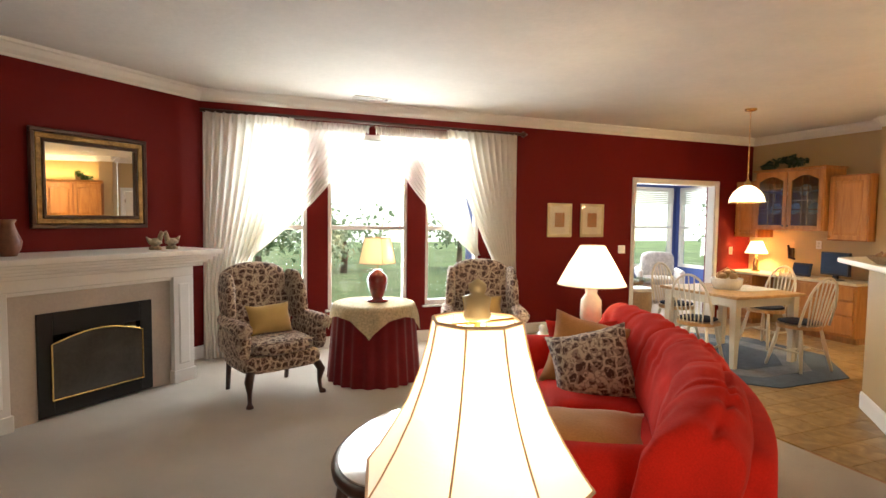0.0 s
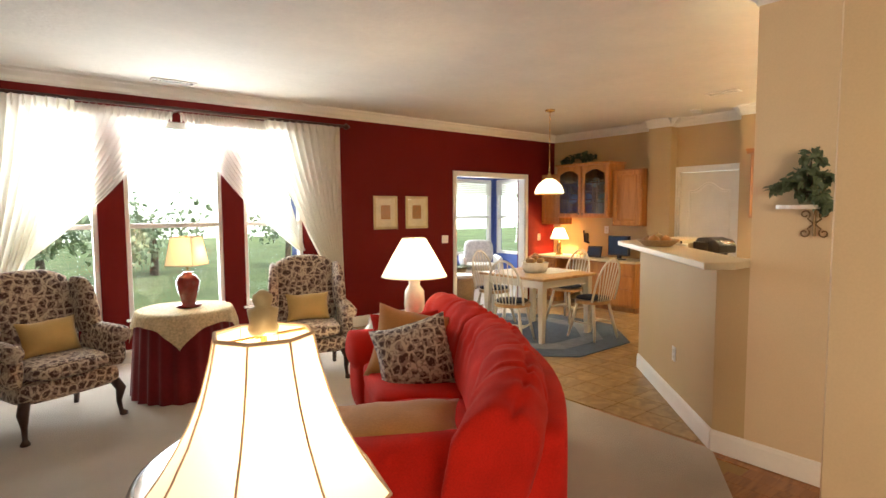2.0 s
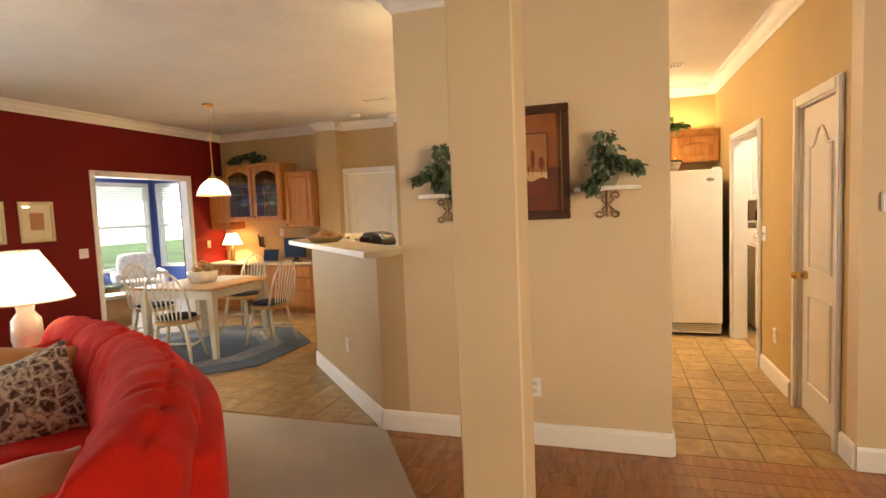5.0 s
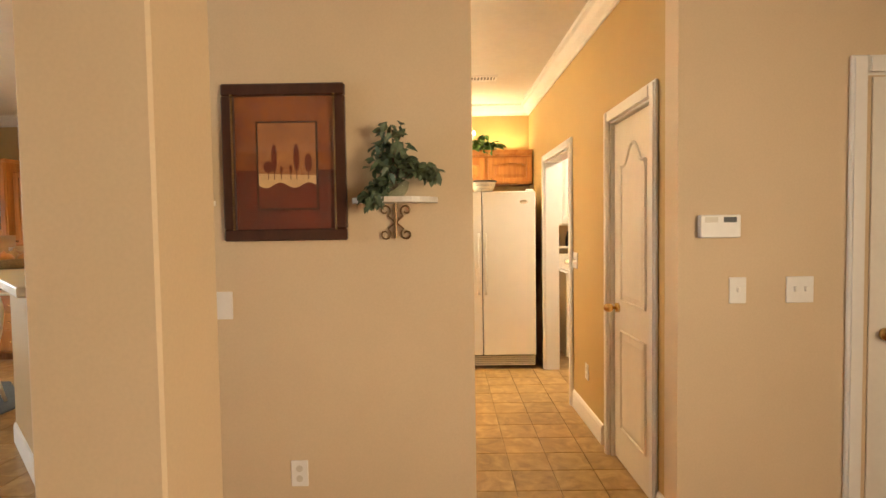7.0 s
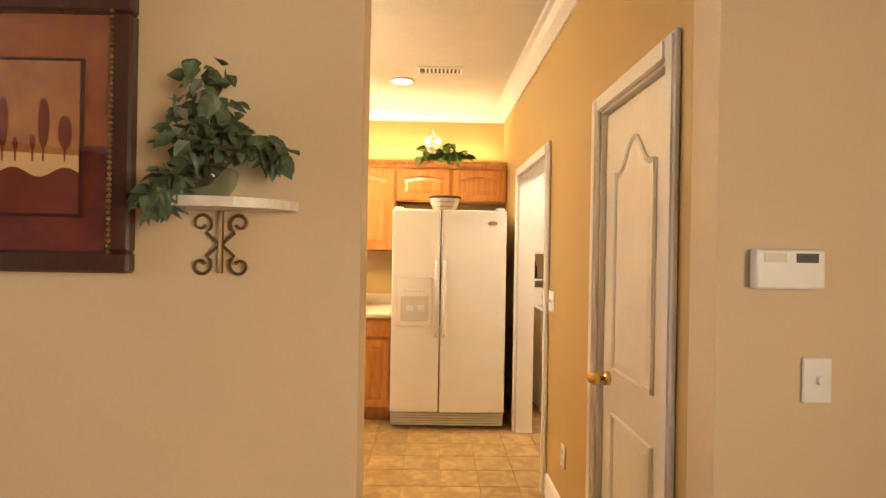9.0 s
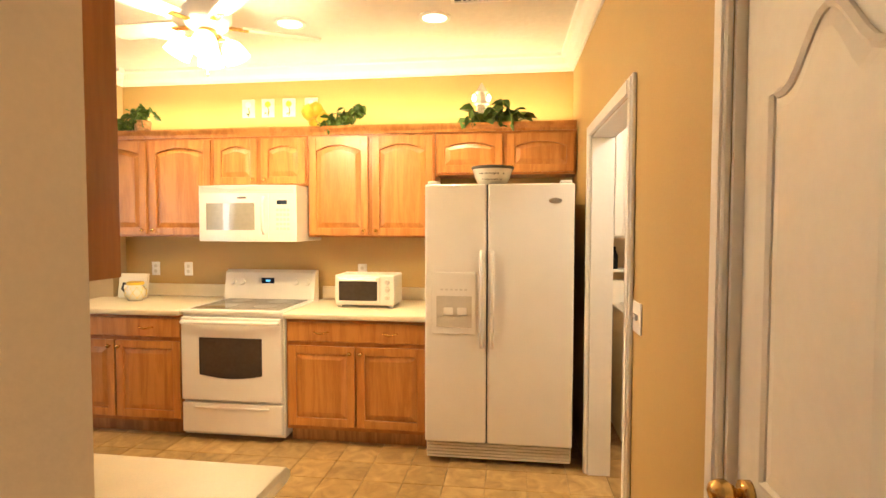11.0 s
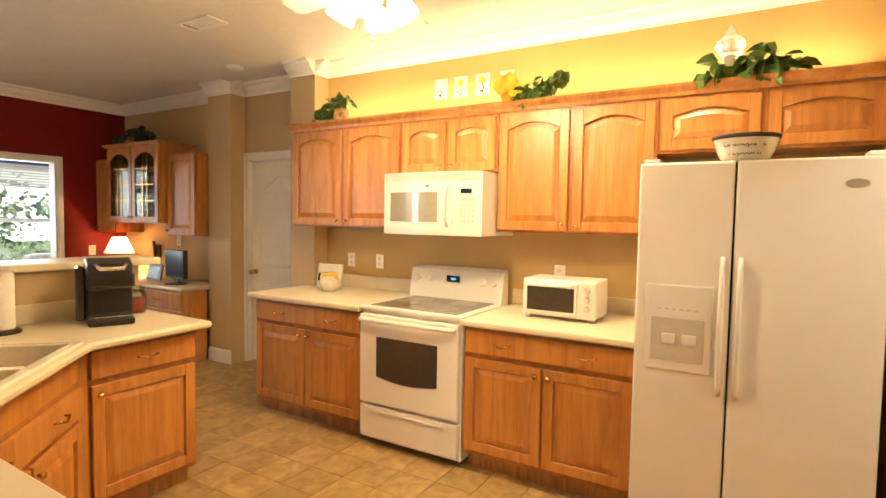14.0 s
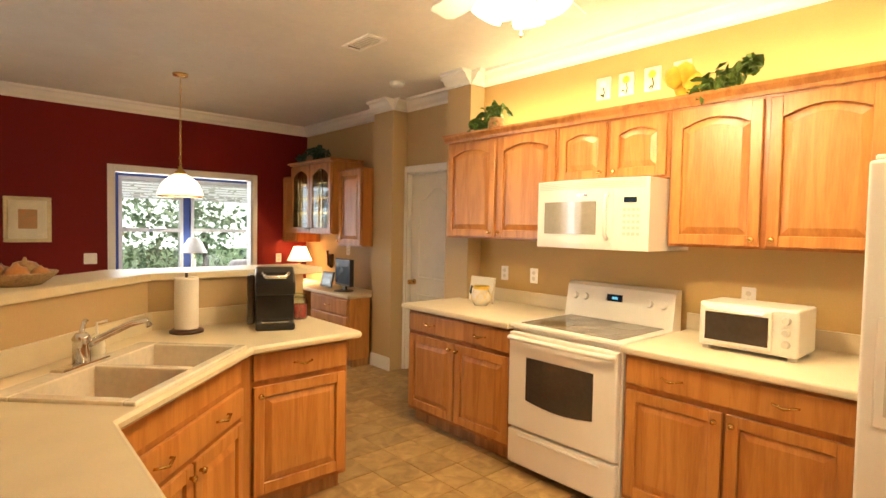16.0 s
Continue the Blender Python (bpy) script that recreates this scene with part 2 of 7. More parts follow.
DAMASK = damask_mat("brown_damask")
GOLDC = mat("gold_cushion_cloth", (0.56, 0.38, 0.13), 0.85, var=0.12, grain=200, sheen=0.3)
TANC = mat("tan_suede", (0.46, 0.21, 0.068), 0.9, var=0.18, grain=120, sheen=0.3)
MAHOG = mat("dark_mahogany", (0.055, 0.02, 0.011), 0.3, var=0.3, grain=60, stretch=(4, 4, 1), coat=0.3)
BURG = mat("burgundy_skirt", (0.17, 0.010, 0.014), 0.8, var=0.2, sheen=0.3)
LACE = mat("gold_check_cloth", (0.62, 0.52, 0.32), 0.85, var=0.3, scale=50, grain=90, bump=0.4)
CERRED = mat("oxblood_glaze", (0.20, 0.012, 0.010), 0.12, var=0.25, coat=0.6, bump=0)
CERWHITE = mat("cream_ceramic", (0.72, 0.66, 0.55), 0.25, var=0.1, scale=14, coat=0.4, bump=0.03)
CURT = sheer_mat("cream_curtain", 0.06)
SHEER = sheer_mat("sheer_curtain", 0.30)
GLASS = glass_mat("window_glass")
GLASSD = glass_mat("leaded_glass", (0.72, 0.78, 0.74), 0.05)
MIRROR = mat("mirror_silver", (0.92, 0.92, 0.9), 0.01, 1.0, var=0.0, bump=0)
GILT = mat("aged_gilt", (0.28, 0.17, 0.06), 0.35, 0.75, var=0.5, scale=16, grain=70, bump=0.6)
LEAF = mat("ivy_leaf", (0.055, 0.10, 0.045), 0.5, var=0.5, scale=14, grain=40, col2=(0.17, 0.22, 0.12))
LEAFD = mat("dark_leaf", (0.018, 0.05, 0.02), 0.45, var=0.4, scale=9, col2=(0.05, 0.10, 0.03))
LEAFB = mat("bright_leaf", (0.07, 0.17, 0.025), 0.5, var=0.4, scale=9, col2=(0.16, 0.28, 0.05))
YELLOW = mat("yellow_fruit", (0.75, 0.47, 0.04), 0.45, var=0.15)
MARBLE = mat("white_marble", (0.72, 0.66, 0.58), 0.35, var=0.12, scale=10)
IRON = mat("bronze_iron", (0.20, 0.12, 0.055), 0.45, 0.8, var=0.2)
WICKER = mat("wicker", (0.36, 0.23, 0.11), 0.7, var=0.35, scale=60, grain=160, bump=0.6)
RUGB = mat("slate_blue_rug", (0.10, 0.125, 0.16), 0.95, var=0.2, scale=12, grain=200, bump=0.6)
RUGC = mat("pale_blue_rug", (0.23, 0.25, 0.26), 0.95, var=0.25, scale=12, grain=200, bump=0.6)
CHW = mat("ivory_chair_paint", (0.70, 0.62, 0.47), 0.4, var=0.06)
NAVY = mat("navy_cushion", (0.022, 0.025, 0.04), 0.9, var=0.2)
PINE = oak_mat("pine_top", (0.45, 0.24, 0.085), (0.62, 0.37, 0.15))
PAPER = mat("paper_white", (0.82, 0.78, 0.70), 0.9, var=0.03, grain=120, bump=0.3)
MATW = mat("picture_mat", (0.70, 0.62, 0.46), 0.8)
PRINT = mat("botanical_print", (0.55, 0.36, 0.16), 0.8, var=0.4, scale=22, col2=(0.50, 0.20, 0.08))
FRAMEC = mat("champagne_frame", (0.56, 0.46, 0.27), 0.4, 0.3, var=0.2)
LIGHTW = mat("glowing_bulb_glass", (0.9, 0.8, 0.6), 0.5, emit=9, emit_col=(1, 0.80, 0.48), bump=0)
CANW = mat("lit_recessed_lens", (0.9, 0.85, 0.7), 0.5, emit=7, emit_col=(1, 0.84, 0.56), bump=0)
STRIP = mat("rope_light", (0.9, 0.8, 0.5), 0.5, emit=10, emit_col=(1, 0.74, 0.36), bump=0)
SCREEN = mat("monitor_screen", (0.03, 0.045, 0.07), 0.15, bump=0)
LEDC = mat("clock_display", (0.01, 0.02, 0.04), 0.2, bump=0)
LEDB = mat("clock_digits", (0.1, 0.4, 0.7), 0.5, emit=1.5, bump=0)
SHADE1 = shade_mat("lit_cream_shade", (0.84, 0.76, 0.64), 0.5)
SHADE2 = shade_mat("lit_ivory_shade", (0.80, 0.70, 0.52), 0.75)
SHADE3 = shade_mat("tan_shade", (0.66, 0.50, 0.26), 0.25)
PGLASS = shade_mat("pendant_ribbed_glass", (0.75, 0.68, 0.55), 0.5, trans=0.4)
TRIMB = mat("shade_braid", (0.62, 0.44, 0.30), 0.8)
METAL_AND_SHADE = mat("black_metal_and_shade", (0.012, 0.012, 0.012), 0.4, 0.3)
STONE = mat("beige_hearth_tile", (0.50, 0.42, 0.34), 0.4, var=0.08, scale=5)
SINKW = mat("almond_sink", (0.82, 0.76, 0.62), 0.25, coat=0.4, bump=0)
INK = mat("dark_ink", (0.03, 0.025, 0.02), 0.6)
REDJAR = mat("red_candy", (0.35, 0.04, 0.03), 0.5, var=0.5, scale=40)
APPLE = mat("woven_apples", (0.42, 0.13, 0.06), 0.5, var=0.5, scale=18, col2=(0.5, 0.35, 0.12))
WCUSH = mat("sunroom_cushion", (0.62, 0.60, 0.56), 0.9, var=0.25, scale=18)
GRASS = mat("lawn", (0.10, 0.15, 0.05), 0.95, var=0.4, scale=0.6)
HEDGE = mat("garden_leaf", (0.22, 0.32, 0.16), 0.8, var=0.4, scale=3, col2=(0.42, 0.52, 0.34))
BARK = mat("bark", (0.12, 0.085, 0.06), 0.9, var=0.3)
BLIND = mat("white_blind", (0.75, 0.74, 0.70), 0.7, var=0.05)

# ---- helpers for meshes ----


def bx(bm, x0, x1, y0, y1, z0, z1, bev=0.0, seg=1):
    x0, x1 = min(x0, x1), max(x0, x1)
    y0, y1 = min(y0, y1), max(y0, y1)
    r = bmesh.ops.create_cube(bm, size=1, matrix=Matrix.LocRotScale(((x0 + x1) / 2, (y0 + y1) / 2, (z0 + z1) / 2), None, (x1 - x0, y1 - y0, z1 - z0)))
    if bev:
        es = {e for v in r["verts"] for e in v.link_edges}
        bmesh.ops.bevel(bm, geom=list(es), offset=bev, segments=seg, affect="EDGES", profile=0.5)
    return bm


def prism(bm, pts, d0, d1, axis="y"):
    """A polygon drawn in two axes and drawn out along the third; axis y: (x, z), axis z: (x, y), axis x: (y, z)."""
    def at(p, d):
        return {"y": (p[0], d, p[1]), "z": (p[0], p[1], d), "x": (d, p[0], p[1])}[axis]
    a, b = [bm.verts.new(at(p, d0)) for p in pts], [bm.verts.new(at(p, d1)) for p in pts]
    n = len(pts)
    fs = [bm.faces.new(a), bm.faces.new(b[::-1])]
    fs += [bm.faces.new((a[i], b[i], b[(i + 1) % n], a[(i + 1) % n])) for i in range(n)]
    bmesh.ops.recalc_face_normals(bm, faces=fs)
    return bm


def lathe(bm, prof, n=24, cx=0.0, cy=0.0, sx=1.0, sy=1.0, close=True):
    rings = [[bm.verts.new((cx + r * sx * math.cos(2 * math.pi * i / n), cy + r * sy * math.sin(2 * math.pi * i / n), z)) for i in range(n)] for r, z in prof]
    for a, b in zip(rings, rings[1:]):
        for i in range(n):
            bm.faces.new((a[i], a[(i + 1) % n], b[(i + 1) % n], b[i]))
    if close:
        bm.faces.new(rings[0][::-1]), bm.faces.new(rings[-1])
    return bm


def tube(bm, pts, r, n=8):
    """A round bar along points; r: one radius or one for each point."""
    pts = [Vector(p) for p in pts]
    rings = []
    for i, p in enumerate(pts):
        d = (pts[min(i + 1, len(pts) - 1)] - pts[max(i - 1, 0)]).normalized()
        u = d.orthogonal().normalized() if not rings else (rings_u - d * rings_u.dot(d)).normalized()
        rings_u = u
        v = d.cross(u)
        rr = r[i] if isinstance(r, (list, tuple)) else r
        rings.append([bm.verts.new(p + (u * math.cos(2 * math.pi * k / n) + v * math.sin(2 * math.pi * k / n)) * rr) for k in range(n)])
    for a, b in zip(rings, rings[1:]):
        for k in range(n):
            bm.faces.new((a[k], a[(k + 1) % n], b[(k + 1) % n], b[k]))
    bm.faces.new(rings[0][::-1]), bm.faces.new(rings[-1])
    return bm


def soft(bm, x0, x1, y0, y1, z0, z1, puff=0.06, n=8, wob=0.0, seed=0):
    """A cushion: a box whose sides bulge and whose edges are round."""
    c = Vector(((x0 + x1) / 2, (y0 + y1) / 2, (z0 + z1) / 2))
    h = Vector(((x1 - x0) / 2, (y1 - y0) / 2, (z1 - z0) / 2))
    old = set(bm.verts)
    r = bmesh.ops.create_cube(bm, size=2)
    es = {e for v in r["verts"] for e in v.link_edges}
    bmesh.ops.subdivide_edges(bm, edges=list(es), cuts=n, use_grid_fill=True)
    vs = [v for v in bm.verts if v not in old]
    k = puff
    for v in vs:
        p = v.co.copy()
        q = [1 - k * 2.2 * (p[(i + 1) % 3] ** 4 + p[(i + 2) % 3] ** 4) * 0.5 for i in range(3)]
        p = Vector([p[i] * q[i] for i in range(3)])
        w = Vector((p.x * h.x, p.y * h.y, p.z * h.z)) + c
        if wob:
            w += noise.noise_vector(w * 4 + Vector((seed, seed, 0))) * wob
        v.co = w
    for f in bm.faces:
        f.smooth = True
    return bm


def part(name, bm, material, parent=None, label="", smooth=False, m=None):
    me = bpy.data.meshes.new(name)
    if smooth:
        for f in bm.faces:
            f.smooth = True
    bm.to_mesh(me)
    bm.free()
    me.materials.append(material)
    o = new(name, me)
    if parent:
        o.parent = parent
    if m:
        o.matrix_basis = m
    if label:
        o["label"] = label
    return o


def B():
    return bmesh.new()


def thing(name, label, category, m, group=""):
    o = new(name)
    o.empty_display_size = 0.1
    o.matrix_basis = m
    return tagged(o, label, category, group)


def struct(name, bm, material, label, category, smooth=False):
    return tagged(part(name, bm, material, None, "", smooth), label, category, "", "structure")


def foliage(bm, spots, size, count, rnd, droop=0.3):
    """Folded leaves scattered about spots (x, y, z, radius)."""
    for i in range(count):
        x, y, z, r = spots[rnd.randrange(len(spots))]
        d = Vector((rnd.gauss(0, 1), rnd.gauss(0, 1), rnd.gauss(0, 0.8)))
        d = d.normalized() * r * rnd.random() ** 0.4
        s = size * rnd.uniform(0.6, 1.25)
        m = Matrix.Translation(Vector((x, y, z)) + d) @ Euler((rnd.uniform(-1.2, 0.6) - droop, rnd.uniform(-0.7, 0.7), rnd.uniform(0, 6.3))).to_matrix().to_4x4()
        p = [m @ Vector(q) for q in ((0, 0, 0), (-0.42 * s, 0.35 * s, 0.12 * s), (-0.3 * s, 0.75 * s, 0.08 * s), (0, 1.1 * s, -0.12 * s), (0.3 * s, 0.75 * s, 0.08 * s), (0.42 * s, 0.35 * s, 0.12 * s))]
        v = [bm.verts.new(q) for q in p]
        bm.faces.new((v[0], v[1], v[2], v[3])), bm.faces.new((v[0], v[3], v[4], v[5]))
    return bm


for m_ in (SOFA, RED, CARPET, BURG, TANC):
    m_.node_tree.nodes["Principled BSDF"].inputs["Specular IOR Level"].default_value = 0.15
# same honey oak, darkened so the shadow lines between doors show
OAK_SHADED = oak_mat("oak_darkened_for_shade", (0.34, 0.118, 0.024), (0.45, 0.175, 0.04))


def pillow(bm, w, h, t, n=9, wob=0.0):
    """A stuffed square cushion with pointed corners and a thin seam."""
    old = set(bm.verts)
    r = bmesh.ops.create_cube(bm, size=2)
    es = {e for v in r["verts"] for e in v.link_edges}
    bmesh.ops.subdivide_edges(bm, edges=list(es), cuts=n, use_grid_fill=True)
    for v in [v for v in bm.verts if v not in old]:
        x, y, z = v.co
        thick = (1 - abs(x) ** 2.6) ** 0.55 * (1 - abs(z) ** 2.6) ** 0.55 if abs(x) < 1 and abs(z) < 1 else 0.0
        v.co = (x * w * (1 - 0.10 * (1 - z * z)), y * t * max(thick, 0.07), z * h * (1 - 0.10 * (1 - x * x)))
        v.co += noise.noise_vector(v.co * 9) * 0.008
    return bm

# ---- structure ----
CH = 2.80
RW = 7.5          # red wall
KX = 10.76        # kitchen cabinet wall
DX = 10.95        # dining nook wall
HY = 0.24         # hall wall
HA = 0.8          # the hall wall stands this many degrees out of square


def hy(x):
    return HY - (KX - x) * math.tan(radians(HA))


AX, AY0, AY1 = 6.87, 1.08, 2.68


def wall_box(name, dims, m, label):
    return struct(name, bx(B(), *dims), m, label, "wall")


def wall_holes(name, axis, at, thick, a0, a1, z0, z1, holes, m, label):
    """A wall with openings (a, b, lo, hi) that go through it."""
    bm = B()
    cuts = sorted(holes)
    spans, p = [], a0
    for a, b, lo, hi in cuts:
        spans += [(p, a, z0, z1)] + ([(a, b, z0, lo)] if lo > z0 else []) + ([(a, b, hi, z1)] if hi < z1 else [])
        p = b
    spans.append((p, a1, z0, z1))
    for a, b, lo, hi in spans:
        if axis == "y":
            bx(bm, a, b, at, at + thick, lo, hi)
        else:
            bx(bm, at, at + thick, a, b, lo, hi)
    return struct(name, bm, m, label, "wall")


WINS = [(3.42, 4.13), (4.36, 5.30), (5.53, 6.24)]
OP = (8.68, 10.19, 2.05)
wall_holes("wall_red", "y", RW, 0.16, 3.0, 11.2, 0, CH, [(a, b, 0.45, 2.46) for a, b in WINS] + [(OP[0], OP[1], 0.0, OP[2])], RED, "deep red painted wall with windows and a wide opening")
# fireplace wall, aslant between the red wall and the side wall
ang = math.atan2(1.15, 1.30)
slant = struct("wall_fireplace", bx(B(), -3.6, 0.06, 0, 0.16, 0, CH), RED, "deep red painted wall behind the fireplace", "wall")
slant.matrix_basis = pose(3.05, RW, 0, 0, 0, math.degrees(ang))
wall_box("wall_west", (0.2, 0.36, -2.1, 5.5, 0, CH), CREAM, "cream painted wall")
# out of view; its opening is added to go with the foyer fill
wall_holes("wall_south", "y", -2.16, 0.16, 0.2, 7.06, 0, CH, [(1.5, 3.3, 0.5, 2.4)], CREAM, "unseen cream painted wall with an opening for the fill light")
wall_box("wall_art", (AX, AX + 0.13, AY0, AY1, 0, CH), CREAM, "cream painted wall with a picture")
half = B()
prism(half, [(AX, AY1), (AX, 2.87), (8.15, 4.15), (9.12, 4.15), (9.12, 4.02), (8.21, 4.02), (7.0, 2.81), (7.0, AY1)], 0, 1.18, "z")
struct("wall_half", half, TAN, "tan painted half wall under the bar", "wall")
hall = wall_holes("wall_hall", "y", HY - 0.13, 0.13, 7.055, KX + 0.3, 0, CH, [(7.185, 7.835, 0.0, 2.04), (8.80, 9.82, 0.0, 2.04)], GOLD, "gold painted hall wall with two doorways")
hall.matrix_basis = Matrix.Translation((KX, HY, 0)) @ Matrix.Rotation(radians(HA), 4, "Z") @ Matrix.Translation((-KX, -HY, 0))
wall_box("wall_thermostat", (6.915, 7.056, -2.1, hy(6.95) + 0.001, 0, CH), CREAM, "cream painted wall with a thermostat")
wall_box("wall_kitchen", (KX, KX + 0.14, HY, 4.0, 0, CH), GOLD, "gold painted wall behind the kitchen cabinets")
wall_box("wall_pilaster", (10.60, KX + 0.14, 4.0, 4.28, 0, CH), TAN, "tan painted pilaster beside the cabinets")
wall_holes("wall_utility", "x", 10.92, 0.14, 4.28, 5.26, 0, CH, [(4.40, 5.24, 0.0, 2.06)], TAN, "tan painted wall round the utility door")
wall_box("wall_pilaster_dining", (10.74, 11.06, 5.26, 5.60, 0, CH), TAN, "tan painted pilaster beside the desk")
wall_box("wall_dining", (DX, DX + 0.14, 5.60, RW, 0, CH), TAN, "tan painted wall above the desk")
bk = B()
bx(bk, 0.1, 11.3, -2.2, RW + 0.2, CH, CH + 0.12)
tagged(part("ceiling", bk, CEIL), "off-white knock-down textured ceiling", "ceiling", "", "structure")

# square column at the foyer
col = thing("column", "square cream painted column with a moulded capital", "column", pose(5.59, 1.795, 0))
part("shaft", bx(B(), -0.115, 0.115, -0.115, 0.115, 0, 2.66, 0.006), CREAM, col)
cb = B()
for z, r in ((2.62, 0.14), (2.66, 0.155), (2.70, 0.18), (2.74, 0.21)):
    bx(cb, -r, r, -r, r, z, z + 0.05, 0.004)
bx(cb, -0.225, 0.225, -0.225, 0.225, 2.78, 2.80)
part("capital", cb, WHITE, col, "white moulded capital")
part("base", bx(B(), -0.135, 0.135, -0.135, 0.135, 0, 0.12, 0.006), WHITE, col, "white base")


def run(name, prof, segs, z, m, label, cat):
    """A moulding of one profile (out, up) along wall lines; the room lies to the left of each line."""
    bm = B()
    for (x0, y0), (x1, y1) in segs:
        d = Vector((x1 - x0, y1 - y0, 0)).normalized()
        nrm = Vector((-d.y, d.x, 0))
        ends = []
        for p in ((x0, y0, 0), (x1, y1, 0)):
            ends.append([bm.verts.new(Vector(p) + nrm * o + Vector((0, 0, z + u))) for o, u in prof])
        n = len(prof)
        for i in range(n):
            bm.faces.new((ends[0][i], ends[0][(i + 1) % n], ends[1][(i + 1) % n], ends[1][i]))
        bm.faces.new(ends[0]), bm.faces.new(ends[1][::-1])
    bmesh.ops.recalc_face_normals(bm, faces=bm.faces)
    return struct(name, bm, m, label, cat)


FX, FY = 3.05 - 3.5 * math.cos(ang), RW - 3.5 * math.sin(ang)
LINE = [((FX, FY), (3.05, RW)), ((3.05, RW), (DX, RW)), ((DX, RW), (DX, 5.60)), ((DX, 5.60), (10.74, 5.60)), ((10.74, 5.60), (10.74, 5.26)), ((10.74, 5.26), (10.92, 5.26)),
        ((10.92, 5.26), (10.92, 4.28)), ((10.92, 4.28), (10.6, 4.28)), ((10.6, 4.28), (10.6, 4.0)), ((10.6, 4.0), (KX, 4.0)), ((KX, 4.0), (KX, HY)), ((KX, HY), (6.925, hy(6.925))),
        ((6.925, hy(6.925)), (6.925, -2.0)), ((6.925, -2.0), (0.36, -2.0)), ((0.36, -2.0), (0.36, FY))]
ART = [((AX, AY0), (AX, AY1)), ((AX, AY1), (AX + 0.13, AY1)), ((AX + 0.13, AY1), (AX + 0.13, AY0)), ((AX + 0.13, AY0), (AX, AY0))]
LINEI = [(b, a) for a, b in LINE]
run("trim_crown", [(0, -0.115), (0.012, -0.115), (0.018, -0.095), (0.05, -0.07), (0.075, -0.03), (0.10, -0.022), (0.105, 0.0), (0, 0)], LINEI + ART, CH, WHITE, "white crown moulding", "moulding")
BASE = [((FX, FY), (3.05, RW)), ((3.05, RW), (8.6, RW)), ((10.32, RW), (DX, RW)), ((10.74, 5.60), (10.74, 5.26)), ((10.92, 4.36), (10.92, 4.28)), ((10.92, 4.28), (10.6, 4.28)),
        ((9.9, hy(9.9)), (9.99, hy(9.99))), ((8.72, hy(8.72)), (7.98, hy(7.98))), ((7.11, hy(7.11)), (6.925, hy(6.925))), ((6.925, hy(6.925)), (6.925, -0.5))]
run("baseboard", [(0, 0), (0.016, 0), (0.016, 0.11), (0.01, 0.13), (0, 0.135)], [(b, a) for a, b in BASE] + ART[:1] + [((AX, AY1), (AX, 2.87)), ((AX, 2.87), (8.15, 4.15)), ((8.15, 4.15), (9.12, 4.15)), ((AX + 0.13, AY0), (AX, AY0))], 0.004, WHITE, "white baseboard", "baseboard")

# floors
struct("floor", bx(B(), 0.0, 11.3, -2.2, RW + 0.2, -0.2, -0.012), GROUT, "dark grout bed under tiles and planks", "floor")
cp = B()
prism(cp, [(0.36, 1.75), (5.35, 1.75), (6.06, 2.32), (6.88, 2.87), (6.88, RW), (3.05, RW), (FX, FY), (0.36, FY)], -0.011, 0.006, "z")
struct("floor_carpet", cp, CARPET, "beige cut-pile carpet with soft tracks", "carpet")

# ---- doors and casings ----


def casing(name, w, h, wid, m, label):
    """Trim round an opening in the local xz plane, front to -y."""
    bm = B()
    for x0, x1, z0, z1 in ((-w / 2 - wid, -w / 2, 0, h + wid), (w / 2, w / 2 + wid, 0, h + wid), (-w / 2, w / 2, h, h + wid)):
        bx(bm, x0, x1, -0.018, 0, z0, z1, 0.004)
        bx(bm, x0 + 0.012, x1 - 0.012, -0.024, -0.018, z0, z1 - (0.012 if z1 > h else 0))
    for x in (-w / 2, w / 2):
        bx(bm, x - 0.012 * (x > 0), x + 0.012 * (x < 0), 0, 0.13, 0, h)
    bx(bm, -w / 2, w / 2, 0, 0.13, h - 0.012, h)
    o = struct(name, bm, WHITE, label, "door frame")
    o.matrix_basis = m
    return o


def arch_pts(x0, x1, z0, z1, rise, n=10, cathedral=False):
    """A panel outline with an arched top."""
    pts = [(x0, z0), (x1, z0)]
    for i in range(n + 1):
        t = i / n
        s = math.sin(math.pi * t)
        if cathedral:
            s = 0.5 - 0.5 * math.cos(2 * math.pi * min(max((t - 0.12) / 0.76, 0), 1))
        pts.append((x1 + (x0 - x1) * t, z1 - rise + rise * s))
    return pts


def raised(bm, pts, y, inset, lift):
    """A raised field: outline at y, shrunken outline in front of it."""
    cx, cz = sum(p[0] for p in pts) / len(pts), (min(p[1] for p in pts) + max(p[1] for p in pts)) / 2
    hx, hz = max(p[0] for p in pts) - cx, max(p[1] for p in pts) - cz
    q = [(cx + (p[0] - cx) * (1 - inset / hx), cz + (p[1] - cz) * (1 - inset / hz)) for p in pts]
    a, b = [bm.verts.new((p[0], y, p[1])) for p in pts], [bm.verts.new((p[0], y - lift, p[1])) for p in q]
    n = len(pts)
    fs = [bm.faces.new((a[i], a[(i + 1) % n], b[(i + 1) % n], b[i])) for i in range(n)] + [bm.faces.new(b)]
    bmesh.ops.recalc_face_normals(bm, faces=fs)


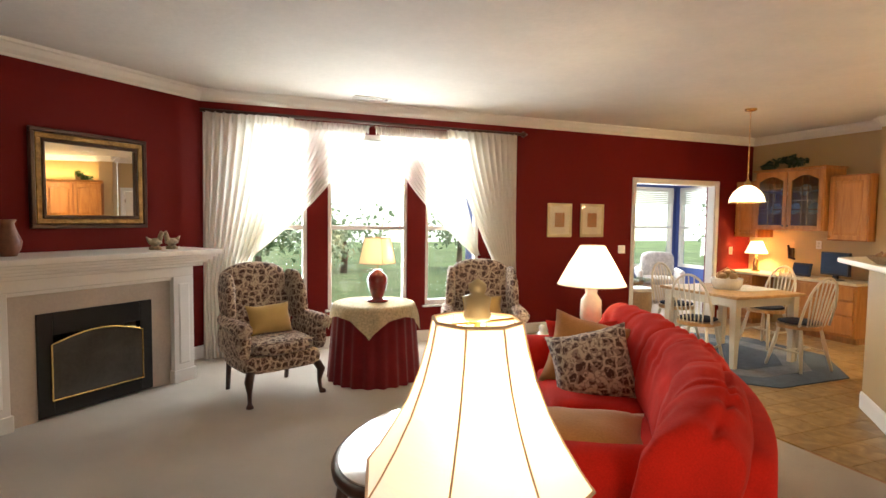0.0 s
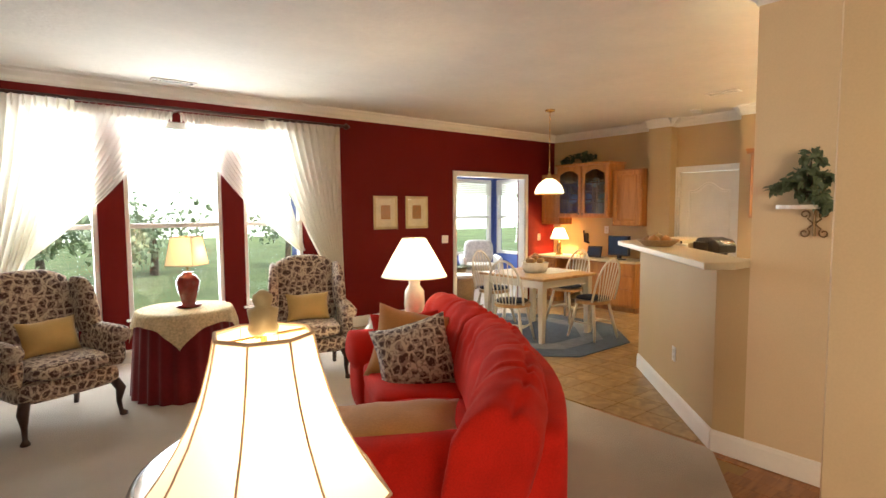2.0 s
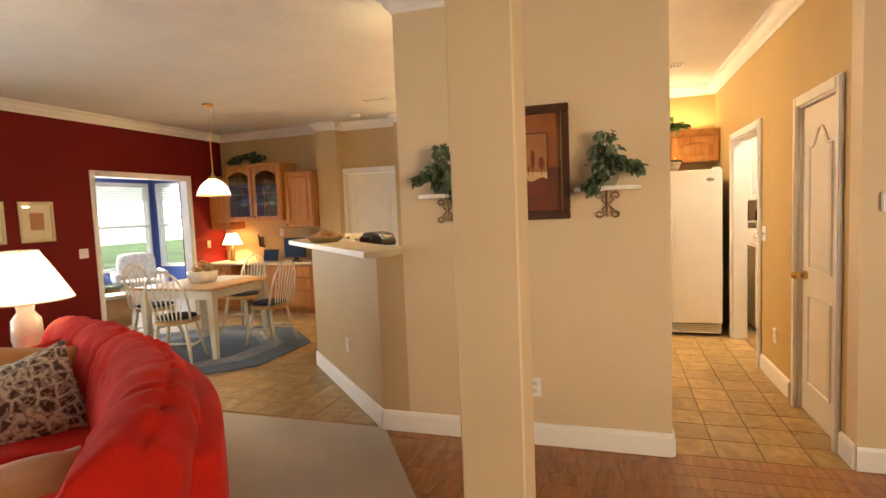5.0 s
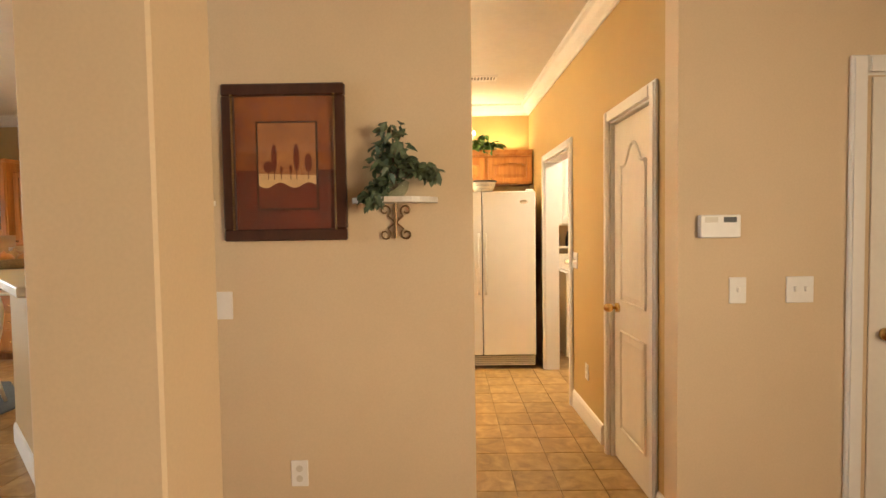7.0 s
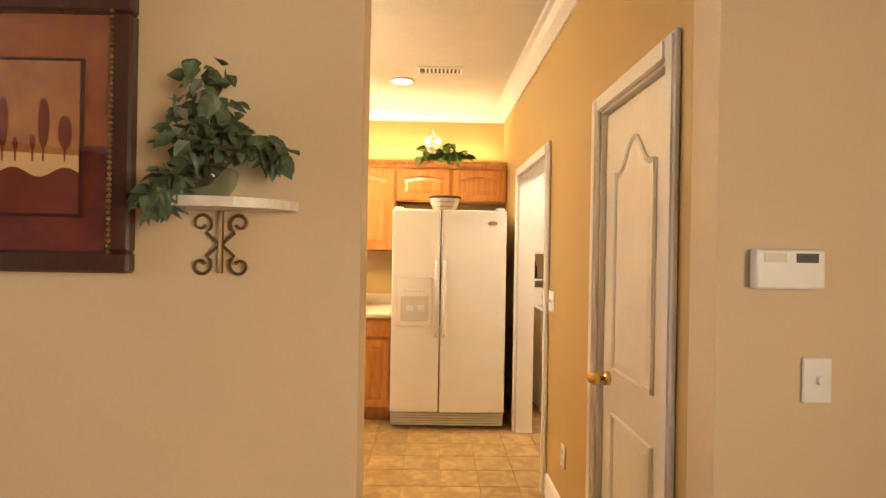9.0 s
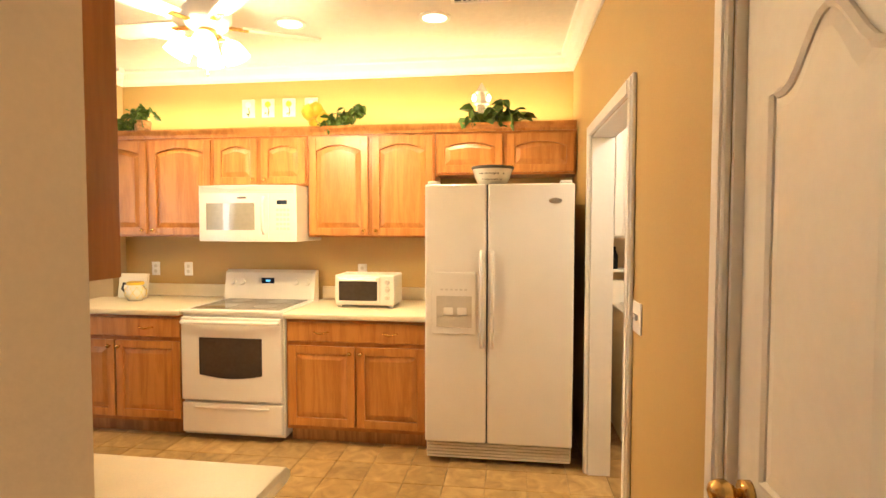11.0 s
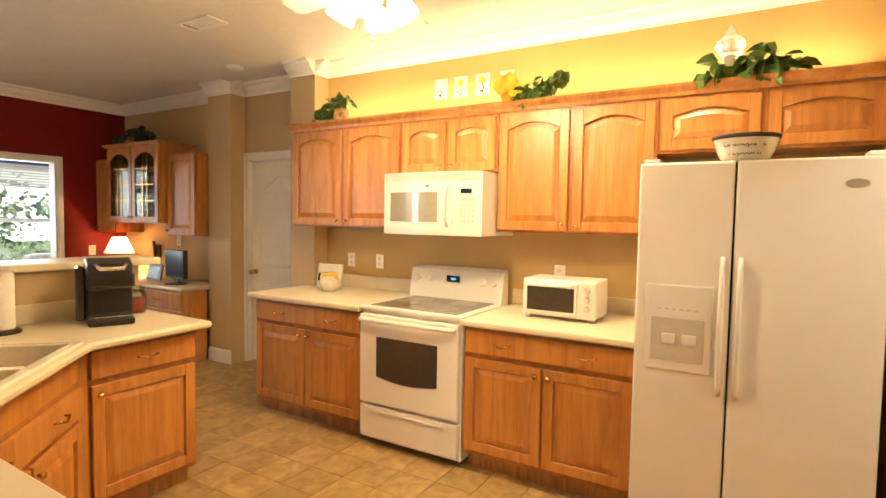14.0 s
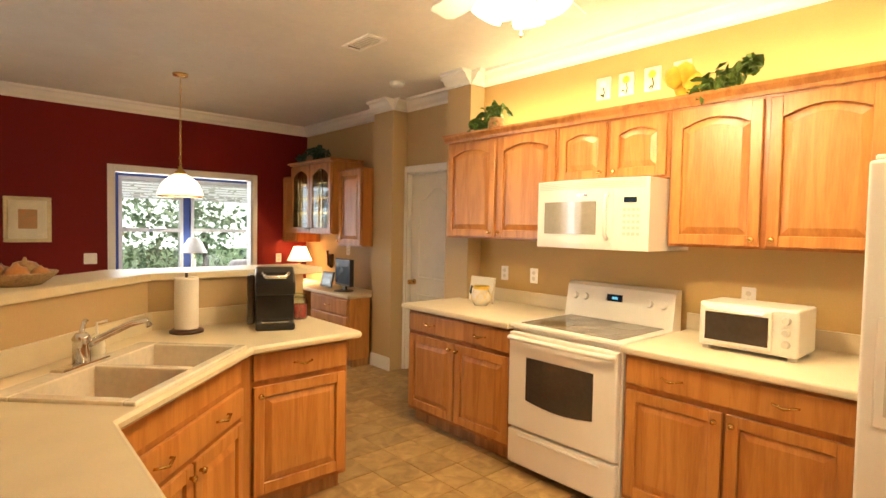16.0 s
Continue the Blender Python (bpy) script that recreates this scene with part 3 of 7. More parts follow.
def panel_door(name, w, h, m, label, hinge_side=1, mat_=DOORW):
    d = thing(name, label, "door", m)
    d["kind"] = "structure"
    bm = B()
    bx(bm, -w / 2, w / 2, 0.0, 0.035, 0.01, h - 0.01, 0.002)
    pz = [(0.22, 0.80, 0), (0.98, h - 0.16, 0.11)]
    part("slab", bm, mat_, d)
    for z0, z1, rise in pz:
        q = B()
        pts = arch_pts(-w / 2 + 0.13, w / 2 - 0.13, z0, z1, rise, 16, True) if rise else [(-w / 2 + 0.13, z0), (w / 2 - 0.13, z0), (w / 2 - 0.13, z1), (-w / 2 + 0.13, z1)]
        n = len(pts)
        # bead round the field, then the field itself
        tube(q, [(p[0], -0.002, p[1]) for p in pts] + [(pts[0][0], -0.002, pts[0][1])], 0.011, 6)
        raised(q, pts, -0.001, 0.04, 0.008)
        part("panel", q, mat_, d)
    k = B()
    kx = -hinge_side * (w / 2 - 0.07)
    tube(k, [(kx, 0, 0.93), (kx, -0.02, 0.93)], 0.028, 12)
    tube(k, [(kx, -0.02, 0.93), (kx, -0.05, 0.93)], 0.01, 8)
    lathe(k, [(0.012, 0.905), (0.026, 0.915), (0.03, 0.93), (0.026, 0.945), (0.012, 0.955)], 12, kx, -0.06)
    part("knob", k, BRASS, d, "polished brass knob", True)
    for z in (0.22, 1.03, 1.82):
        part("hinge", bx(B(), hinge_side * w / 2 - 0.008, hinge_side * w / 2 + 0.012, -0.012, 0.0, z - 0.045, z + 0.045, 0.003), HINGE, d, "dark brass hinge")
    return d


casing("trim_opening", OP[1] - OP[0], OP[2], 0.065, pose((OP[0] + OP[1]) / 2, RW - 0.001, 0), "white casing of the sunroom opening")
casing("trim_closet", 0.65, 2.04, 0.065, pose(7.51, hy(7.51) + 0.002, 0, 0, 0, 180 + HA), "white casing of the closet door")
panel_door("door_closet", 0.62, 2.03, pose(7.51, hy(7.51) - 0.02, 0, 0, 0, 180 + HA), "white two-panel arched closet door, shut", 1)
casing("trim_laundry", 1.02, 2.04, 0.065, pose(9.31, hy(9.31) + 0.002, 0, 0, 0, 180 + HA), "white casing of the laundry doorway")
casing("trim_utility", 0.84, 2.06, 0.065, pose(10.919, 4.82, 0, 0, 0, -90), "white casing of the utility door")
panel_door("door_utility", 0.81, 2.05, pose(10.97, 4.82, 0, 0, 0, -90), "white panelled utility door, shut", 1)
casing("trim_front", 0.9, 2.06, 0.07, pose(6.914, -1.06, 0, 0, 0, -90), "white casing of the foyer door")
panel_door("door_foyer", 0.84, 2.05, pose(6.908, -1.06, 0, 0, 0, -90), "white panelled foyer door, shut", 1)

# windows of the living room
for i, (a, b) in enumerate(WINS):
    w = thing("window_%d" % (i + 1), "white sash window with a low sill", "window", pose((a + b) / 2, RW, 0))
    w["kind"] = "structure"
    hw = (b - a) / 2
    f = B()
    for x0, x1, z0, z1 in ((-hw, -hw + 0.045, 0.45, 2.46), (hw - 0.045, hw, 0.45, 2.46), (-hw + 0.045, hw - 0.045, 0.45, 0.51), (-hw + 0.045, hw - 0.045, 2.40, 2.46), (-hw + 0.045, hw - 0.045, 1.36, 1.41)):
        bx(f, x0, x1, 0.02, 0.10, z0, z1, 0.004)
    part("window_frame", f, WHITE, w)
    part("window_sill", bx(B(), -hw - 0.03, hw + 0.03, -0.03, 0.05, 0.425, 0.449, 0.004), WHITE, w)
    for z0, z1 in ((0.51, 1.36), (1.41, 2.40)):
        g = part("pane", bx(B(), -hw + 0.045, hw - 0.045, 0.055, 0.06, z0, z1), GLASS, w)
        g.visible_shadow = False

# ---- outdoors and sunroom ----
gr = B()
bx(gr, -900, 900, -900, 900, -0.5, -0.3)
struct("ground", gr, GRASS, "green lawn round the house", "lawn")
rnd = random.Random(4)
for x, y, h in ((3.9, 17.0, 2.0), (6.6, 18.5, 2.2), (12.4, 16.2, 2.6), (17.5, 13.0, 2.8), (10.4, 18.0, 2.6)):
    t = thing("tree", "leafy green garden tree on the lawn", "tree", pose(x, y, -0.3), "garden trees")
    part("trunk", tube(B(), [(0, 0, 0), (0.05, 0.02, h * 0.3), (0, 0.06, h * 0.7)], [0.12, 0.09, 0.04], 8), BARK, t)
    spots = [(rnd.uniform(-1.1, 1.1), rnd.uniform(-1.1, 1.1), h * rnd.uniform(0.25, 0.95), rnd.uniform(0.4, 0.8)) for _ in range(14)]
    part("crown", foliage(B(), spots, 0.16, 1000, rnd), HEDGE, t)
# boxes that glow to stand for washed-out daylight beyond the garden
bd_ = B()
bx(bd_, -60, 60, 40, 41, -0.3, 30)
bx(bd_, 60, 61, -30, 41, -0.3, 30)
struct("backdrop", bd_, mat("glowing_pale_backdrop", (0.8, 0.85, 0.8), 1.0, var=0.2, scale=0.12, emit=1.3, emit_col=(0.86, 0.97, 0.86)), "glowing pale backdrop for the daylit distance", "backdrop")
sb = B()
bx(sb, 7.4, 12.3, RW + 0.16, 10.4, -0.2, -0.002)
struct("floor_sunroom", sb, STONE, "pale tiled sunroom floor", "floor")
wall_holes("wall_sunroom_far", "y", 10.2, 0.14, 7.4, 12.1, 0, 2.6, [(9.22, 10.14, 0.55, 2.2), (10.26, 12.0, 0.55, 2.2), (7.7, 9.0, 0.55, 2.2)], BLUE, "blue painted sunroom wall with windows")
wall_holes("wall_sunroom_side", "x", 12.1, 0.14, RW + 0.16, 10.34, 0, 2.6, [(8.0, 10.08, 0.55, 2.2)], BLUE, "blue painted sunroom side wall")
wall_box("wall_sunroom_west", (7.3, 7.4, RW + 0.16, 10.34, 0, 2.6), BLUE, "blue painted sunroom wall")
wall_box("ceiling_sunroom", (7.3, 12.3, RW + 0.16, 10.34, 2.6, 2.7), CEIL, "white sunroom ceiling")
for i, (a, b, c) in enumerate(((9.22, 10.14, 0), (10.26, 12.0, 0), (7.7, 9.0, 0), (8.0, 10.08, 1))):
    w = thing("window_%d" % (i + 4), "white sunroom window with a raised blind", "window", pose((a + b) / 2, 10.2, 0) if not c else pose(12.1, (a + b) / 2, 0, 0, 0, -90))
    w["kind"] = "structure"
    hw = (b - a) / 2
    f = B()
    for x0, x1, z0, z1 in ((-hw, -hw + 0.05, 0.55, 2.2), (hw - 0.05, hw, 0.55, 2.2), (-hw + 0.05, hw - 0.05, 0.55, 0.61), (-hw + 0.05, hw - 0.05, 2.14, 2.2), (-hw + 0.05, hw - 0.05, 1.34, 1.40)):
        bx(f, x0, x1, -0.02, 0.08, z0, z1)
    part("window_frame", f, WHITE, w)
    for k in range(8):
        part("slat", bx(B(), -hw + 0.03, hw - 0.03, -0.06, -0.025, 1.86 + k * 0.04, 1.864 + k * 0.04 + 0.026), BLIND, w)
    g = part("pane", bx(B(), -hw + 0.05, hw - 0.05, 0.03, 0.035, 0.61, 2.14), GLASS, w)
    g.visible_shadow = False

# ---- kitchen ----


def oak_door(parent, x0, x1, z0, z1, y, arch=0.0, knob=None, m=OAK, glass=False):
    """A framed raised-panel door whose front stands before y."""
    s = 0.055
    bm = B()
    bx(bm, x0, x0 + s, y - 0.02, y, z0, z1, 0.003)
    bx(bm, x1 - s, x1, y - 0.02, y, z0, z1, 0.003)
    bx(bm, x0 + s, x1 - s, y - 0.0195, y, z0, z0 + s, 0.002)
    if arch:
        a = arch_pts(x0 + s, x1 - s, z0, z1 - s, arch, 12)[2:]
        prism(bm, [(x0 + s, z1), (x1 - s, z1)] + a, y - 0.0195, y - 0.001, "y")
    else:
        bx(bm, x0 + s, x1 - s, y - 0.0195, y, z1 - s, z1, 0.002)
    d = part("door", bm, m, parent)
    pts = arch_pts(x0 + s, x1 - s, z0 + s, z1 - s, arch, 12) if arch else [(x0 + s, z0 + s), (x1 - s, z0 + s), (x1 - s, z1 - s), (x0 + s, z1 - s)]
    q = B()
    if glass:
        prism(q, pts, y - 0.009, y - 0.006, "y")
        part("pane", q, GLASSD, d, "leaded glass pane")
        q = B()
        cx = (x0 + x1) / 2
        for cxx in (cx - 0.04, cx + 0.04):
            bx(q, cxx - 0.004, cxx + 0.004, y - 0.016, y - 0.005, z0 + s, z1 - s - 0.01)
        for k in (0.25, 0.5, 0.75):
            zz = z0 + s + (z1 - z0 - 2 * s) * k
            bx(q, x0 + s, x1 - s, y - 0.015, y - 0.006, zz - 0.004, zz + 0.004)
        part("glazing_bar", q, BRASS, d, "thin leading bars")
    else:
        raised(q, pts, y - 0.003, 0.04, 0.014)
        part("panel", q, m, d)
    if knob:
        k = B()
        tube(k, [(knob[0], y - 0.02, knob[1]), (knob[0], y - 0.032, knob[1]), (knob[0], y - 0.036, knob[1]), (knob[0], y - 0.046, knob[1])], [0.007, 0.007, 0.015, 0.012], 10)
        part("knob", k, BRASS if not glass else HINGE, d, "small copper-brass knob", True)
    return d


def drawer(parent, x0, x1, z0, z1, y, m=OAK, pulls=1):
    bm = B()
    bx(bm, x0, x1, y - 0.02, y, z0, z1, 0.006, 2)
    d = part("drawer", bm, m, parent)
    for i in range(pulls):
        cx = x0 + (x1 - x0) * (i + 0.5) / pulls
        zz = (z0 + z1) / 2
        part("handle", tube(B(), [(cx - 0.05, y - 0.02, zz), (cx - 0.045, y - 0.04, zz + 0.004), (cx, y - 0.048, zz - 0.008), (cx + 0.045, y - 0.04, zz + 0.004), (cx + 0.05, y - 0.02, zz)], [0.005, 0.005, 0.007, 0.005, 0.005], 8), BRASS, d, "brass drawer pull", True)
    return d


def base_unit(m, w, depth, label, doors=2, h=0.87, name="base_cabinet", dr=True, pulls=None, mat_=OAK):
    """Base cabinet; local x from 0 to w, front at y = 0, back at depth."""
    c = thing(name, label, "cabinet", m, "base cabinets")
    bm = B()
    bx(bm, 0, w, 0.0, depth, 0.10, h)
    part("body", bm, OAK_SHADED if mat_ is OAK else mat_, c)
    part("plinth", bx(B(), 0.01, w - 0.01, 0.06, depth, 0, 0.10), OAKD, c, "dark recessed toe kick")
    top = h - 0.02
    dz = top - 0.15 if dr else top
    if dr:
        drawer(c, 0.015, w - 0.015, dz + 0.015, top, -0.001, mat_, pulls or doors)
    ww = (w - 0.02) / doors
    for i in range(doors):
        x0, x1 = 0.01 + i * ww + 0.008, 0.01 + (i + 1) * ww - 0.008
        kx = x1 - 0.03 if i % 2 == 0 and doors > 1 else x0 + 0.03
        oak_door(c, x0, x1, 0.13, dz - 0.015, -0.001, 0, (kx, dz - 0.06), mat_)
    return c


def wall_unit(m, w, z0, z1, depth, label, doors=2, arch=0.045, knob_low=True, mat_=OAK):
    c = thing("wall_cabinet", label, "cabinet", m, "wall cabinets")
    part("body", bx(B(), 0.001, w - 0.001, 0, depth, z0, z1), OAK_SHADED if mat_ is OAK else mat_, c)
    ww = w / doors
    for i in range(doors):
        x0, x1 = i * ww + 0.016, (i + 1) * ww - 0.016
        kx = x1 - 0.03 if i % 2 == 0 and doors > 1 else x0 + 0.03
        oak_door(c, x0, x1, z0 + 0.015, z1 - 0.02, -0.001, arch, (kx, z0 + 0.05), mat_)
    return c


def crown_strip(m, w, depth, z, label, ends=True):
    c = thing("cabinet_cornice", label, "moulding", m)
    bm = B()
    prof = [(0.0, 0.0), (-0.012, 0.0), (-0.016, 0.02), (-0.04, 0.045), (-0.045, 0.06), (0.0, 0.06)]
    prism(bm, [(p[0], z + p[1]) for p in prof], -0.04, w + (0.03 if ends else 0), "x")
    bx(bm, 0, w, 0.0, depth, z + 0.0, z + 0.02)
    part("moulding", bm, OAK, c)
    return c


UX = 10.46   # front of the kitchen wall cabinets
BXF = 10.04  # front of the base cabinets
UZ = 2.19
F = lambda x, y, z=0.0: pose(x, y, z, 0, 0, -90)
# wall cabinets, from the pilaster to the hall wall
wall_unit(F(UX, 4.10), 1.095, 1.42, UZ, KX - UX - 0.003 - 0.16, "honey oak wall cabinet with two arched doors beside the microwave")
wall_unit(F(UX, 3.003), 0.765, 1.81, UZ, KX - UX - 0.003, "short honey oak wall cabinet above the microwave", 2, 0.035)
wall_unit(F(UX, 2.236), 0.976, 1.42, UZ, KX - UX - 0.003, "wide honey oak wall cabinet with two arched doors")
wall_unit(F(UX, 1.258), 1.013, 1.88, UZ, KX - UX - 0.003, "short honey oak wall cabinet above the refrigerator", 2, 0.035)
crown_strip(F(UX, 4.10), 3.85, KX - UX - 0.17, UZ, "honey oak cornice along the wall cabinets", False)
rl = thing("rope_light", "glowing warm rope light on top of the cabinets", "light", F(UX + 0.17, 3.95))
part("tube", tube(B(), [(0, 0, UZ + 0.035), (3.6, 0, UZ + 0.035)], 0.012, 6), STRIP, rl)
# base cabinets
base_unit(F(BXF, 4.05), 1.045, KX - BXF - 0.17, "honey oak base cabinet with a wide drawer beside the range", 2)
base_unit(F(BXF, 2.235), 0.99, KX - BXF - 0.003, "honey oak base cabinet under the toaster oven", 2)


def counter(name, pts, z0, z1, label, splash=()):
    c = thing(name, label, "worktop", pose(0, 0, 0))
    bm = B()
    prism(bm, pts, z0, z1, "z")
    es = [e for e in bm.edges if abs(e.verts[0].co.z - e.verts[1].co.z) < 1e-5]
    bmesh.ops.bevel(bm, geom=es, offset=0.012, segments=3, affect="EDGES", profile=0.5)
    part("top", bm, LAM, c)
    for q in splash:
        b = B()
        prism(b, q, z1 + 0.001, z1 + 0.10, "z")
        part("splashback", b, LAM, c)
    return c


CT = 0.912
counter("worktop_beside_range", [(9.985, 3.005), (9.985, 4.09), (KX - 0.165, 4.09), (KX - 0.165, 3.99), (KX - 0.002, 3.99), (KX - 0.002, 3.005)], 0.872, CT, "cream laminate worktop with a splashback", [[(KX - 0.025, 3.01), (KX - 0.025, 3.98), (KX - 0.003, 3.98), (KX - 0.003, 3.01)]])
counter("worktop_by_refrigerator", [(9.985, 1.255), (9.985, 2.235), (KX - 0.002, 2.235), (KX - 0.002, 1.255)], 0.872, CT, "cream laminate worktop beside the refrigerator", [[(KX - 0.025, 1.26), (KX - 0.025, 2.23), (KX - 0.003, 2.23), (KX - 0.003, 1.26)]])

# range
rg = thing("range", "white electric range with a black ceramic top", "stove", F(10.03, 3.0))
W = 0.757
part("body", bx(B(), 0.003, W, 0.0, 0.66, 0.03, 0.895, 0.004), APPL, rg)
top = part("cooktop", bx(B(), 0.0, W + 0.003, -0.03, 0.62, 0.896, 0.918, 0.006, 2), APPL, rg)
part("glass_top", bx(B(), 0.05, W - 0.05, 0.02, 0.56, 0.9185, 0.9225, 0.001), COOK, rg, "grey speckled ceramic glass top")
for cx, cy, r in ((0.22, 0.16, 0.10), (0.54, 0.16, 0.085), (0.22, 0.42, 0.08), (0.54, 0.42, 0.10)):
    part("burner", lathe(B(), [(r, 0.9228), (r, 0.9232)], 28, cx, cy), BGLASS, rg, "dark burner ring")
od = part("oven_door", bx(B(), 0.012, W - 0.009, -0.045, -0.001, 0.285, 0.87, 0.008, 2), APPL, rg)
ow = B()
n = 10
pts = [(0.15, 0.47), (0.15, 0.73)] + [(0.61, 0.73), (0.61, 0.47)] + [(0.61 - 0.46 * i / n, 0.47 - 0.025 * math.sin(math.pi * i / n)) for i in range(1, n)]
prism(ow, pts, -0.048, -0.0455, "y")
part("oven_window", ow, BGLASS, od, "dark oven window")
part("handle", tube(B(), [(0.03, -0.05, 0.838), (0.035, -0.075, 0.84), (0.2, -0.088, 0.842), (0.38, -0.09, 0.842), (0.56, -0.088, 0.842), (0.725, -0.075, 0.84), (0.73, -0.05, 0.838)], 0.014, 10), APPL, od, "white bowed handle", True)
bd = part("drawer", bx(B(), 0.012, W - 0.009, -0.04, -0.001, 0.055, 0.268, 0.008, 2), APPL, rg)
part("handle", bx(B(), 0.1, 0.66, -0.05, -0.041, 0.228, 0.246, 0.004), APPL, bd)
bp = B()
prism(bp, [(0.54, 0.90), (0.58, 1.13), (0.615, 1.15), (0.655, 1.15), (0.655, 0.90)], 0.003, W, "x")
bpo = part("control_panel", bp, APPL, rg)
for cx in (0.07, 0.15, 0.60, 0.69):
    part("knob", tube(B(), [(cx, 0.573, 1.055), (cx, 0.548, 1.06)], [0.027, 0.021], 14), APPL, bpo)
part("display", bx(B(), 0.315, 0.42, 0.559, 0.568, 1.045, 1.09), LEDC, bpo, "black clock display")
part("digits", bx(B(), 0.352, 0.39, 0.5575, 0.5585, 1.06, 1.075), LEDB, bpo, "blue lit digits")

# microwave
mw = thing("microwave", "white over-range microwave with a bowed front", "microwave", F(10.25, 3.0))
bm = B()
nb = 12
pts = [(0.0, 0.50), (0.0, 0.0)] + [(W * i / nb, -0.045 * math.sin(math.pi * i / nb)) for i in range(1, nb)] + [(W, 0.0), (W, 0.50)]
prism(bm, pts, 1.39, 1.80, "z")
part("body", bm, APPL, mw)


def bow(x):
    return -0.045 * math.sin(math.pi * x / W)


def bowed(x0, x1, z0, z1, out, n=8):
    bm = B()
    p = [(x0 + (x1 - x0) * i / n, bow(x0 + (x1 - x0) * i / n) - out) for i in range(n + 1)]
    prism(bm, p + [(x1, bow(x1) - 0.001), (x0, bow(x0) - 0.001)], z0, z1, "z")
    return bm


md = part("door", bowed(0.01, 0.56, 1.42, 1.735, 0.008), APPL, mw)
part("window", bowed(0.07, 0.46, 1.475, 1.67, 0.0105), MWGLASS, md, "grey mesh window")
part("handle", tube(B(), [(0.53, bow(0.53) - 0.01, 1.45), (0.53, bow(0.53) - 0.04, 1.48), (0.53, bow(0.53) - 0.045, 1.58), (0.53, bow(0.53) - 0.04, 1.68), (0.53, bow(0.53) - 0.01, 1.71)], 0.012, 8), APPL, md, "", True)
part("display", bowed(0.62, 0.69, 1.66, 1.69, 0.006, 3), LEDC, mw, "black clock display")
for i in range(4):
    for j in range(5):
        x = 0.615 + i * 0.025
        part("button", bowed(x, x + 0.018, 1.475 + j * 0.034, 1.493 + j * 0.034, 0.004, 1), APPD, mw)
for k in range(5):
    part("vent_slat", bowed(0.02, W - 0.02, 1.745 + k * 0.0105, 1.750 + k * 0.0105, 0.004), APPD, mw)
part("badge", bowed(0.33, 0.40, 1.70, 1.716, 0.0095, 3), STEEL, md, "small oval badge")

# refrigerator
fr = thing("refrigerator", "white side-by-side refrigerator with an ice dispenser", "refrigerator", F(9.92, 1.235))
FW = 0.915
part("body", bx(B(), 0.0, FW, 0.0, 0.80, 0.03, 1.76, 0.004), APPL, fr)
ld_ = part("freezer_door", bx(B(), 0.0, 0.385, -0.075, -0.004, 0.14, 1.765, 0.012, 3), APPL, fr)
rd_ = part("fridge_door", bx(B(), 0.393, FW, -0.075, -0.004, 0.14, 1.765, 0.012, 3), APPL, fr)
# black strip that stands for the shade in the door gap
part("gap_shade", bx(B(), 0.384, 0.394, -0.05, -0.001, 0.14, 1.76), BLACK, fr, "black strip for the shade between the doors")
for x, p in ((0.355, ld_), (0.423, rd_)):
    part("handle", tube(B(), [(x, -0.075, 0.75), (x, -0.098, 0.79), (x, -0.102, 1.10), (x, -0.098, 1.31), (x, -0.075, 1.35)], 0.011, 10), APPL, p, "tall white handle", True)
dp = part("dispenser", bx(B(), 0.045, 0.325, -0.083, -0.0755, 0.83, 1.22, 0.006, 2), APPL, ld_, "white ice and water dispenser")
# flat plate; the shade of the hollow is put into its colour
part("recess", bx(B(), 0.075, 0.295, -0.0855, -0.0835, 0.875, 1.07, 0.001), mat("shaded_recess_plastic", (0.56, 0.50, 0.40), 0.4, var=0.08), ld_, "flat plate darkened for the shade in the dispenser recess")
for x in (0.12, 0.205):
    part("paddle", bx(B(), x, x + 0.06, -0.094, -0.086, 0.95, 1.0, 0.006, 2), APPL, ld_)
for i in range(6):
    part("button", bx(B(), 0.10 + i * 0.03, 0.118 + i * 0.03, -0.0855, -0.0835, 1.105, 1.115), APPD, ld_)
for i in range(5):
    part("grille_slat", bx(B(), 0.01, FW - 0.01, -0.05, -0.02, 0.035 + i * 0.02, 0.046 + i * 0.02), APPL, fr)
part("grille", bx(B(), 0.01, FW - 0.01, -0.02, 0.0, 0.03, 0.138), METAL_AND_SHADE, fr, "dark toe grille")
part("badge", lathe(B(), [(0.03, 0.0), (0.03, 0.004)], 20, 0, 0, 1.3, 0.6), STEEL, rd_, "oval badge", m=pose(0.80, -0.0755, 1.66, 90, 0, 0))
for x in (0.05, FW - 0.05):
    part("hinge_cover", bx(B(), x - 0.035, x + 0.035, -0.06, 0.03, 1.766, 1.785, 0.005), APPL, fr)

